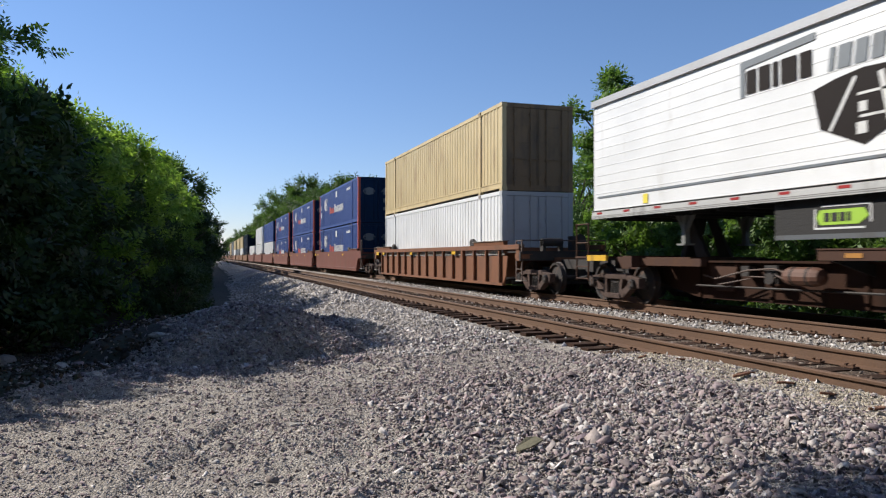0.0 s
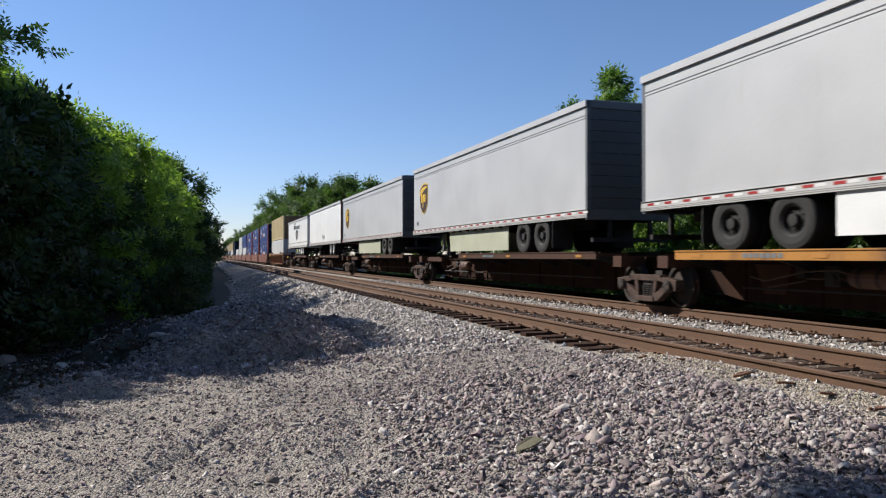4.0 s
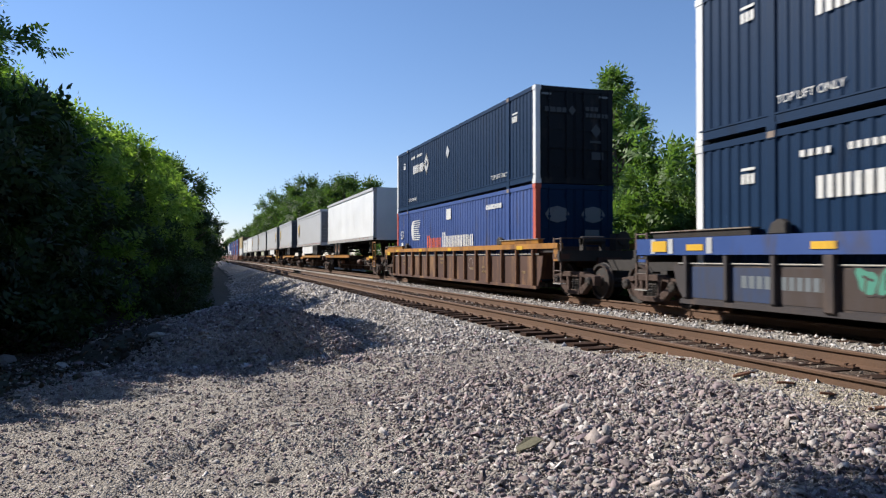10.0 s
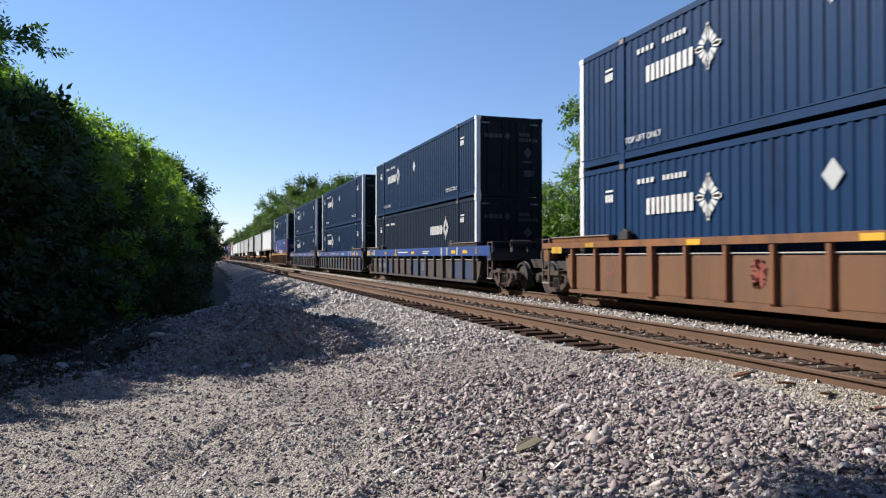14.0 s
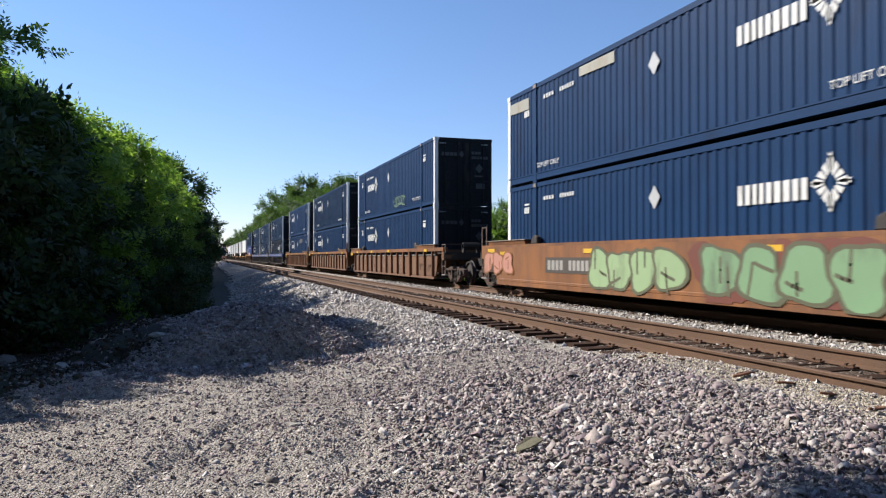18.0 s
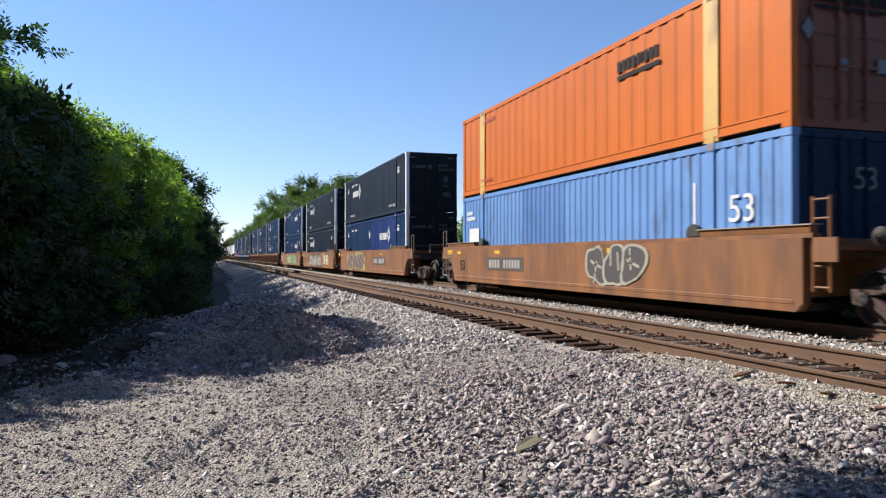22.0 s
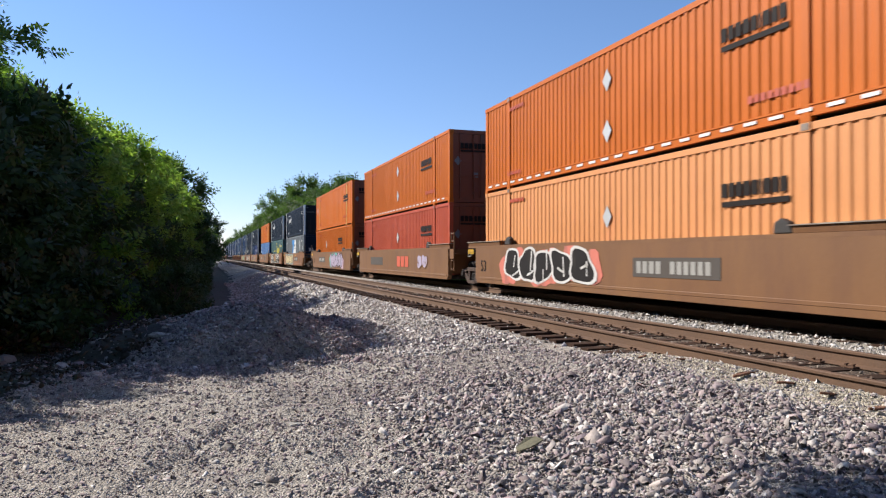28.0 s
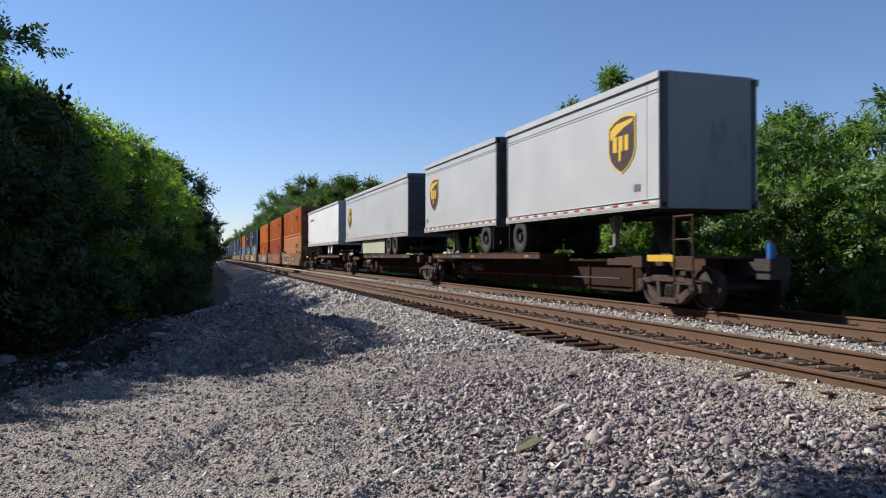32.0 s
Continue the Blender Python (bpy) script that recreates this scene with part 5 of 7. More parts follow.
def graffiti(parent, y0, u0, v0, width, height, count, seed, fill, edge, cloud=None, x=-1.505, wild=False):
    """Fat sprayed shapes side by side that spell nothing: a dark rim, a fill and a few dark slits each."""
    rng = random.Random(seed)
    if cloud:
        for k in range(count * 2 + 1):
            cu, cv = u0 + width * k / (count * 2), v0 + height * rng.uniform(0.3, 0.7)
            r = height * rng.uniform(0.36, 0.55)
            on_side("graffiti_cloud", [[(cu + r * (1 + 0.25 * math.sin(3 * a + k)) * math.cos(a), max(0.24, min(1.39, cv + r * math.sin(a)))) for a in [i * math.tau / 14 for i in range(14)]]], cloud, parent, x - 0.0003 * k, y0)
    w = width / count
    if wild:
        arms = []
        for k in range(count):
            cu = u0 + (k + 0.5) * w
            lean = rng.uniform(-0.3, 0.3) * w
            for side in (-1, 1):
                a = (cu + side * rng.uniform(0.22, 0.40) * w - lean, v0 + rng.uniform(0.0, 0.12) * height)
                b = (cu + side * rng.uniform(0.10, 0.34) * w + lean, v0 + rng.uniform(0.86, 1.0) * height)
                arms.append((a, b, rng.uniform(0.28, 0.42) * w, rng.uniform(0.14, 0.26) * w))
            up = rng.choice((-1, 1))
            arms.append(((cu - 0.52 * w, v0 + (0.5 - 0.34 * up) * height), (cu + 0.62 * w, v0 + (0.5 + rng.uniform(0.1, 0.4) * up) * height), 0.30 * w, 0.20 * w))
        for name_, extra, mat, lift in (("graffiti_rim", 0.075, edge, 0.006), ("graffiti_letter", 0.0, fill, 0.011)):
            for i, (a, b, wa, wb) in enumerate(arms):
                du, dv = b[0] - a[0], b[1] - a[1]
                ln = math.hypot(du, dv)
                eu, ev = du / ln * extra, dv / ln * extra
                nu, nv = -dv / ln, du / ln
                quad = [(a[0] - eu + nu * (wa / 2 + extra), a[1] - ev + nv * (wa / 2 + extra)), (a[0] - eu - nu * (wa / 2 + extra), a[1] - ev - nv * (wa / 2 + extra)),
                        ((a[0] + b[0]) / 2 - nu * (0.36 * (wa + wb) / 2 + extra), (a[1] + b[1]) / 2 - nv * (0.36 * (wa + wb) / 2 + extra)),
                        (b[0] + eu - nu * (wb / 2 + extra), b[1] + ev - nv * (wb / 2 + extra)), (b[0] + eu + nu * (wb / 2 + extra), b[1] + ev + nv * (wb / 2 + extra)),
                        ((a[0] + b[0]) / 2 + nu * (0.36 * (wa + wb) / 2 + extra), (a[1] + b[1]) / 2 + nv * (0.36 * (wa + wb) / 2 + extra))]
                on_side(name_, [[(p, max(0.24, min(1.39, q))) for p, q in quad]], mat, parent, x - lift - 0.0001 * i, y0, "" if extra else "sprayed angular graffiti shape")
        return
    for k in range(count):
        cu, cv = u0 + (k + 0.5) * w, v0 + height * rng.uniform(0.46, 0.54)
        lean, p1, p2 = rng.uniform(-0.22, 0.22), rng.uniform(0, 6.3), rng.uniform(0, 6.3)
        n = 11 if wild else 22
        shapes = []
        jag = [rng.uniform(-0.30, 0.24) for _ in range(n)]
        for grow in (1.0, 0.86):
            pts = []
            for i in range(n):
                a = i * math.tau / n
                ca, sa = math.cos(a), math.sin(a)
                r = (abs(ca) ** 3.2 + abs(sa) ** 3.2) ** (-1 / 3.2)
                r *= 1 + (jag[i] if wild else 0.10 * math.sin(2 * a + p1) + 0.13 * math.sin(3 * a + p2) + 0.05 * math.sin(5 * a + p1))
                q = cv + sa * r * height * 0.47 * grow
                pts.append((cu + ca * r * w * 0.58 * (grow - 0.04 * (grow < 1)) + lean * (q - cv), max(0.25 if grow == 1 else 0.28, min(1.39 if grow == 1 else 1.36, q))))
            shapes.append(pts)
        xo = x - 0.006 - 0.003 * k
        on_side("graffiti_rim", [shapes[0]], edge, parent, xo, y0)
        on_side("graffiti_letter", [shapes[1]], fill, parent, xo - 0.001, y0, "sprayed graffiti shape")
        for m in range(3 if wild else 2):
            a0 = cu + rng.uniform(-0.26, 0.26) * w
            b0 = cv + rng.uniform(-0.3, 0.3) * height
            ln = rng.uniform(0.16, 0.30) * height
            tilt = rng.uniform(-0.3, 0.3) if m else rng.choice((-1.3, 1.3, 0.0))
            s_ = stroke([(a0 - math.sin(tilt) * ln * 0.7, max(0.34, b0 - math.cos(tilt) * ln)), (a0 + math.sin(tilt) * ln * 0.3, b0), (a0 + math.sin(tilt) * ln, min(1.28, b0 + math.cos(tilt) * ln))], 0.05 * height + 0.015)
            for piece in s_:
                on_side("graffiti_slit", [piece], edge, parent, xo - 0.0018, y0)


def side_outline(lead, rear, top=1.47):
    """Outline of a side sheet in (y, z): straight by an articulated joint, swept up over the bogie by a coupler. A sheet with a
    lower top ends before the bogie."""
    if top < 1.4:
        return [(8.35, 0.21), (8.58, 0.52), (8.72, top), (-8.72, top), (-8.58, 0.52), (-8.35, 0.21)]
    out = []
    out += [(8.45, 0.21), (8.58, 0.52), (8.76, 0.80), (9.05, 0.99), (9.85, 1.03), (9.85, 1.47)] if lead else [(8.35, 0.21), (8.5, 0.36), (8.5, 1.47)]
    out += [(-9.85, 1.47), (-9.85, 1.03), (-9.05, 0.99), (-8.76, 0.80), (-8.58, 0.52), (-8.45, 0.21)] if rear else [(-8.5, 1.47), (-8.5, 0.36), (-8.35, 0.21)]
    return out


def well_car(label, s, lead, rear, side_mat, chord_mat=None, rib_mat=None, ribbed=False, sill_mat=None, marks=None, group="well cars", cap_mat=None, chord_h=0.15, bays=None):
    """One well unit. lead and rear: True where the end has a coupler, False where it shares a bogie with the next unit."""
    chord_mat, rib_mat, sill_mat, cap_mat = chord_mat or side_mat, rib_mat or side_mat, sill_mat or side_mat, cap_mat or chord_mat or side_mat
    w = thing("well_car", (0, 0, 0), label, "freight car", group)
    rolls(w, s)
    key = "%s_%s_%s_%s" % (side_mat.name, lead, rear, ribbed)
    y1, y0 = (9.85 if lead else 9.25), (-9.85 if rear else -8.7)
    slot = 1.475 - chord_h - 0.20      # the sheet of a ribbed side ends here, under an open slot
    key += "_%.2f" % chord_h
    for sx in (-1, 1):
        xi, xo = (1.33, 1.498 if not ribbed else 1.38)

        def sheet(bm, sx=sx):
            prism(bm, side_outline(lead, rear, slot if ribbed else 1.47), "x", sx * xi, sx * xo)
            if not ribbed:
                prism(bm, [(sx * xo, 0.33), (sx * (xo + 0.01), 0.34), (sx * (xo + 0.01), 0.40), (sx * xo, 0.41)], "y", -8.3, 8.3)
        place("side_sheet", mesh_of("sheet_%s_%d" % (key, sx), sheet, side_mat), w)

        def chord(bm, sx=sx):
            if ribbed:
                box(bm, min(sx * 1.32, sx * 1.50), max(sx * 1.32, sx * 1.50), y0, y1, 1.475 - chord_h, 1.475)
            else:
                box(bm, min(sx * 1.32, sx * 1.50), max(sx * 1.32, sx * 1.50), y0, y1, 1.40, 1.475)
        place("top_chord", mesh_of("chord_%s_%s_%d_%.2f" % (key, chord_mat.name, sx, chord_h), chord, chord_mat, bevel=0.012), w)
        if ribbed:
            n = 15
            place("bottom_chord", mesh_of("bottom_chord_%s_%d" % (side_mat.name, sx), lambda bm: box(bm, min(sx * 1.32, sx * 1.44), max(sx * 1.32, sx * 1.44), -8.4, 8.4, 0.17, 0.26), side_mat), w)
            for k in range(n if bays and sx < 0 else 0):
                if k < n - 1:
                    place("bay_panel", mesh_of("bay_%s_%.2f" % (bays[(k * 7 + int(-s)) % len(bays)].name, chord_h), lambda bm: box(bm, -0.004, 0.004, 0.06, 16.4 / (n - 1) - 0.06, 0.30, 1.24 - chord_h), bays[(k * 7 + int(-s)) % len(bays)]), w, (-1.384, -8.2 + k * 16.4 / (n - 1), 0))
            for k in range(n):
                y = -8.2 + k * 16.4 / (n - 1)
                big = k in (3, 11)
                place("rib", mesh_of("rib_%s_%s_%.2f" % (rib_mat.name, big, chord_h), lambda bm: prism(bm, [(0, 0.2), (-0.10, 0.30), (-0.10, 1.47 - chord_h), (0, 1.47 - chord_h)] if not big else [(0, 0.18), (-0.11, 0.24), (-0.12, 1.47 - chord_h), (0, 1.47 - chord_h)],
                      "y", -0.10 if big else -0.05, 0.10 if big else 0.05), rib_mat, bevel=0.008), w, (sx * 1.382, y, 0), (0, 0, 180 if sx > 0 else 0))
            if sx < 0:
                place("slot_pipe", mesh_of("slot_pipe_%.2f" % chord_h, lambda bm: rod(bm, (-1.395, -8.5, slot + 0.05), (-1.395, 8.5, slot + 0.03), 0.017, 6) and None, PALE_MARK), w)
            for sgn, coupled in ((1, lead), (-1, rear)):
                if coupled:
                    place("corner_bracket", mesh_of("corner_bracket_" + chord_mat.name, lambda bm: (box(bm, -0.03, 0.05, -0.13, 0.13, 0.98, 1.475 - chord_h), box(bm, -0.035, 0.0, -0.05, 0.06, 1.08, 1.18)) and None, chord_mat, bevel=0.006), w, (sx * 1.44, sgn * 9.70, 0))
        for end, cy, ln in ((1, 7.8, 2.9), (-1, -7.3, 2.7)):
            guide = place("guide_cap", mesh_of("cap_%s_%d" % (cap_mat.name, end), lambda bm: prism(bm, [(-0.06, 1.475), (0.07, 1.475), (0.09, 1.60), (-0.08, 1.60)], "y", -ln / 2, ln / 2), cap_mat, bevel=0.006), w, (sx * 1.42, cy, 0))
            place("cap_plate", mesh_of("cap_plate_%d" % end, lambda bm: box(bm, -0.11, 0.12, -ln / 2 - 0.05, ln / 2 + 0.04, 1.601, 1.622), CAP_PLATE, bevel=0.004), guide)
            place("stop_block", mesh_of("stop_block_%d" % end, lambda bm: prism(bm, [(-0.22, 1.475), (0.22, 1.475), (0.13, 1.66), (-0.05, 1.74), (-0.20, 1.66)], "x", -0.07, 0.08), DARK_STEEL, bevel=0.02), w, (sx * 1.42, end * 5.75, 0), (0, 0, 0 if end > 0 else 180))

    def floor(bm):
        for k in range(9):
            y = -8.0 + k * 2.0
            box(bm, -1.33, 1.33, y - 0.13, y + 0.13, 0.20, 0.35)
        for x in (-0.9, 0.9):
            box(bm, x - 0.12, x + 0.12, -8.3, 8.3, 0.21, 0.33)
    place("well_floor", mesh_of("well_floor", floor, DARK_STEEL), w)
    for sgn, coupled in ((1, lead), (-1, rear)):
        def bulk(bm, sgn=sgn):
            box(bm, -1.36, 1.36, sgn * 8.36 - 0.06, sgn * 8.36 + 0.06, 0.45, 1.40)
            box(bm, -0.36, 0.36, min(sgn * 8.3, sgn * 10.05), max(sgn * 8.3, sgn * 10.05), 0.80, 1.08)
            box(bm, -1.32, 1.32, min(sgn * 8.4, sgn * 8.9), max(sgn * 8.4, sgn * 8.9), 1.20, 1.26)
        place("end_sill", mesh_of("end_sill_%s_%d" % (sill_mat.name, sgn), bulk, sill_mat, bevel=0.012), w)
        if coupled:
            def platform(bm, sgn=sgn):
                box(bm, -1.45, 1.45, min(sgn * 8.9, sgn * 9.9), max(sgn * 8.9, sgn * 9.9), 1.22, 1.27)
                box(bm, -1.5, 1.5, sgn * 9.92 - 0.05, sgn * 9.92 + 0.05, 0.98, 1.25)
            place("end_platform", mesh_of("end_platform_%d" % sgn, platform, DARK_STEEL, bevel=0.008), w)

            def coupler(bm, sgn=sgn):
                box(bm, -0.16, 0.16, min(sgn * 10.0, sgn * 11.75), max(sgn * 10.0, sgn * 11.75), 0.74, 1.02)
                box(bm, -0.22, 0.22, sgn * 11.85 - 0.20, sgn * 11.85 + 0.20, 0.68, 1.06)
            place("coupler", mesh_of("coupler_%d" % sgn, coupler, DARK_STEEL, bevel=0.02), w)

            tall = 1.62 if ribbed else 2.12

            def ladder(bm, sgn=sgn):
                for y in (9.55, 9.95):
                    box(bm, -1.455, -1.425, sgn * y - 0.03, sgn * y + 0.03, 0.38, tall)
                for z in (0.39, 0.72, 1.0, 1.45, tall - 0.04):
                    rod(bm, (-1.44, sgn * 9.55, z), (-1.44, sgn * 9.95, z), 0.016, 6)
                rod(bm, (-1.42, sgn * 9.95, 1.6), (1.42, sgn * 9.95, 1.6), 0.02, 6)
                rod(bm, (1.42, sgn * 9.95, 1.25), (1.42, sgn * 9.95, 1.6), 0.02, 6)
            rails = place("ladder", mesh_of("ladder_%d_%s" % (sgn, ribbed), ladder, LADDER_STEEL), w)
            place("step_plate", mesh_of("step_plate_%s_%d" % (sill_mat.name, sgn), lambda bm: (box(bm, -1.47, -1.20, sgn * 9.75 - 0.24, sgn * 9.75 + 0.24, 1.04, 1.17), box(bm, -1.47, -1.10, sgn * 9.75 - 0.24, sgn * 9.75 + 0.24, 1.165, 1.18)) and None, sill_mat, bevel=0.006), rails)
            place("stirrup", mesh_of("stirrup", lambda bm: box(bm, -1.47, -1.30, -0.22, 0.22, 0.36, 0.385), PALE_MARK), rails, (0, sgn * 9.75, 0))
            place("hose", mesh_of("hose_%d" % sgn, lambda bm: (rod(bm, (-0.35, sgn * 10.05, 0.80), (-0.32, sgn * 10.9, 0.42), 0.03, 6), rod(bm, (-0.32, sgn * 10.9, 0.42), (-0.2, sgn * 11.7, 0.55), 0.03, 6)) and None, RUBBER), w)
            if sgn < 0:
                def gear(bm):
                    rod(bm, (-0.5, -9.35, 1.55), (0.2, -9.35, 1.55), 0.13, 14)
                    box(bm, 0.5, 0.95, -9.5, -9.2, 1.3, 1.75)
                    rod(bm, (0.75, -9.55, 1.62), (0.75, -9.50, 1.62), 0.20, 16)
                    box(bm, -0.5, -0.4, -9.45, -9.25, 1.27, 1.6)
                    box(bm, 0.1, 0.2, -9.45, -9.25, 1.27, 1.6)
                place("brake_gear", mesh_of("brake_gear", gear, DARK_STEEL, bevel=0.01), w)
        elif sgn < 0:
            def posts(bm):
                for y in (-8.62, -8.95):
                    rod(bm, (-1.40, y, 0.55), (-1.40, y, 2.05), 0.03, 6)
                for z in (0.62, 0.95, 1.3, 1.7, 2.0):
                    rod(bm, (-1.40, -8.62, z), (-1.40, -8.95, z), 0.018, 6)
            place("corner_plate", mesh_of("corner_plate_" + cap_mat.name, lambda bm: box(bm, -1.51, -1.46, -9.18, -8.72, 1.02, 1.40), cap_mat, bevel=0.008), w)
            place("handrail", mesh_of("handrail_" + sill_mat.name, posts, sill_mat), w)
            place("air_tank", mesh_of("air_tank", lambda bm: lathe(bm, [(0.05, -0.55), (0.15, -0.48), (0.16, 0.30), (0.05, 0.36)], 14), DARK_STEEL), w, (-0.2, -9.2, 1.42))
    bogie(w, 9.98)
    if rear:
        bogie(w, -9.98)
    if marks:
        marks(w)
    return w


FADED_PLATE = paint("faded_dark_plate_paint", (0.050, 0.038, 0.030), 0.7, 0.4)


def car_marks(number=True, at=3.2, size="53", size_at=1.3, tabs=((0.6, 1.32), (6.0, 1.30), (12.0, 1.30)), plate=False, tone=PALE_MARK, dark=DECAL_BLACK, z=0.74, x=-1.505, load="125T", load_at=-0.9, plate_mat=FADED_PLATE):
    def marks(w):
        if plate:
            on_side("number_plate_patch", [rect(at - 0.15, at + 2.75, z - 0.08, z + 0.34)], plate_mat, w, x + 0.002, 8.4)
        if number:
            on_side("number_mark", slabs(at, z, (0.17, 0.17, 0.17, 0.17), 0.26, 0.07) + slabs(at + 1.22, z, (0.15,) * 6, 0.26, 0.07), tone, w, x - 0.003, 8.4)
        if size:
            lettering("size_mark", size, 0.52, dark, w, (x - 0.006, 8.4 - size_at, 0.62), (90, 0, -90))
        if load:
            lettering("load_mark", load, 0.24, tone, w, (x - 0.006, 8.4 - load_at, 1.10), (90, 0, -90))
        on_side("end_marker", [rect(-0.85, -0.28, 1.19, 1.36)], SAFETY, w, x - 0.004, 8.4, "bright yellow end marker")
        for u, v in tabs:
            on_side("reflector", [rect(u, u + 0.42, v - 0.11, v)], SAFETY, w, x - 0.003, 8.4)
    return marks


# ------------------------------------------------------------------ spine cars
RUSTY_TANK = paint("rusty_brown_tank_paint", (0.105, 0.046, 0.028), 0.7, 0.5, stain=(0.05, 0.025, 0.016))


def spine_car(label, s1, s2, lead, rear, sill, deck, yellow, hitch, decks, group="spine car platforms", marks=None, hitches=None):
    """One platform between the bogies at s1 and s2 (s1 leads). decks: spans along it that carry trailer wheels; hitch: +1 where the stand is at the lead."""
    mid, h = (s1 + s2) / 2, (s1 - s2) / 2
    w = thing("spine_car", (0, 0, 0), label, "freight car", group)
    rolls(w, mid)

    def beam(bm):
        prism(bm, [(-h + 0.2, 0.72), (-h + 1.6, 0.36), (-h + 2.4, 0.22), (h - 2.4, 0.22), (h - 1.6, 0.36), (h - 0.2, 0.72), (h - 0.2, 0.98), (-h + 0.2, 0.98)], "x", -0.38, 0.38)
        for k in range(7):
            y = -h + 2.4 + k * (2 * h - 4.8) / 6
            box(bm, -0.42, 0.42, y - 0.04, y + 0.04, 0.24, 0.98)
        box(bm, -0.55, 0.55, -h + 0.3, h - 0.3, 0.98, 1.02)
    bm = bmesh.new()
    beam(bm)
    part("centre_sill", bm, SILL_SHADE_BROWN if sill is SPINE_BROWN else sill, w)
    bm = bmesh.new()
    rod(bm, (-0.62, -h + 2.6, 0.55), (-0.62, h - 2.6, 0.50), 0.022, 6)
    part("brake_pipe", bm, DARK_STEEL, w)
    for a, b in decks:
        bm = bmesh.new()
        box(bm, -1.38, -0.50, a, b, 1.12, 1.19)
        box(bm, 0.50, 1.38, a, b, 1.12, 1.19)
        d = part("wheel_deck", bm, deck, w)
        for k in range(max(2, int((b - a) / 1.6))):
            y = a + 0.1 + k * (b - a - 0.2) / max(1, int((b - a) / 1.6) - 1)

            def gusset(bm):
                prism(bm, [(-1.36, 1.118), (-1.36, 1.06), (-0.40, 0.78), (-0.40, 1.118)], "y", -0.02, 0.02)
            # gussets black, as the shaded underside of the deck
            place("gusset", mesh_of("gusset", gusset, UNDER), d, (0, y, 0))
        for x in (-1.40, 1.40):
            bm = bmesh.new()
            box(bm, x - 0.025, x + 0.025, a - 0.02, b + 0.02, 1.04, 1.215)
            box(bm, x - 0.045, x + 0.045, a - 0.02, b + 0.02, 1.20, 1.225)
            part("deck_rim", bm, yellow, d, bevel=0.006)
        on_side("reflector", [rect(u, u + 0.30, 1.08, 1.15) for u in (0.5, (b - a) * 0.45, (b - a) - 1.0)], CAR_YELLOW, w, -1.43, b)
        on_side("number_mark", slabs((b - a) * 0.25, 1.08, (0.10,) * 7, 0.08, 0.04), GREY, w, -1.43, b)
    for hy in (hitches if hitches is not None else [hitch * (h - 1.9)]):
        bm = bmesh.new()
        prism(bm, [(hy - 0.75, 1.0), (hy - 0.35, 1.0), (hy + 0.10, 1.95), (hy - 0.12, 1.95)], "x", -0.34, -0.24)
        prism(bm, [(hy - 0.75, 1.0), (hy - 0.35, 1.0), (hy + 0.10, 1.95), (hy - 0.12, 1.95)], "x", 0.24, 0.34)
        prism(bm, [(hy + 0.35, 1.0), (hy + 0.55, 1.0), (hy + 0.12, 1.95), (hy - 0.02, 1.95)], "x", -0.18, 0.18)
        box(bm, -0.45, 0.45, hy - 0.40, hy + 0.40, 1.95, 2.06)
        part("hitch_stand", bm, DARK_STEEL, w, bevel=0.01)
        bm = bmesh.new()
        box(bm, -0.95, 0.95, hy - 0.9, hy + 0.7, 1.02, 1.09)
        box(bm, -1.0, -0.85, hy - 1.3, hy + 1.0, 0.90, 1.06)
        box(bm, 0.85, 1.0, hy - 1.3, hy + 1.0, 0.90, 1.06)
        part("hitch_platform", bm, yellow, w, bevel=0.01)
    for sgn, coupled in ((1, lead), (-1, rear)):
        bm = bmesh.new()
        box(bm, -0.62, 0.62, sgn * (h - 0.1) - 0.75, sgn * (h - 0.1) + 0.75, 0.80, 1.10)
        box(bm, -1.25, 1.25, sgn * (h - 0.9) - 0.18, sgn * (h - 0.9) + 0.18, 0.86, 1.12)
        part("end_casting", bm, sill, w, bevel=0.02)
        if sgn > 0 or (coupled and not hitch > 0):
            yr = sgn * (h - 5.7)
            tank = place("air_reservoir", mesh_of("air_reservoir", lambda bm: lathe(bm, [(0.03, -0.42), (0.13, -0.38), (0.165, -0.26), (0.165, 0.26), (0.13, 0.38), (0.03, 0.42)], 14), RUSTY_TANK), w, (-0.82, yr, 0.76), (0, 0, 90))
            place("tank_strap", mesh_of("tank_strap", lambda bm: [lathe(bm, [(0.166, o - 0.025), (0.172, o - 0.02), (0.172, o + 0.02), (0.166, o + 0.025)], 14, False) for o in (-0.17, 0.17)] and None, UNDER), tank)

            def valve(bm):
                box(bm, -0.66, -0.44, yr + sgn * 0.95 - 0.16, yr + sgn * 0.95 + 0.16, 0.60, 0.94)
                rod(bm, (-0.70, yr + sgn * 0.95, 0.70), (-0.52, yr + sgn * 0.95, 0.70), 0.11, 10)
                box(bm, -0.60, -0.42, yr + sgn * 1.7 - 0.10, yr + sgn * 1.7 + 0.10, 0.72, 0.92)
            bm = bmesh.new()
            valve(bm)
            part("brake_valve", bm, DARK_STEEL, w, bevel=0.01)
            pts = [(-0.80, yr + sgn * 0.40, 0.80), (-0.72, yr + sgn * 0.8, 0.88), (-0.70, yr + sgn * 1.5, 0.84), (-0.78, yr + sgn * 2.3, 0.66), (-0.62, yr + sgn * 2.9, 0.72)]
            bm = bmesh.new()
            for p, q in zip(pts, pts[1:]):
                rod(bm, p, q, 0.018, 6)
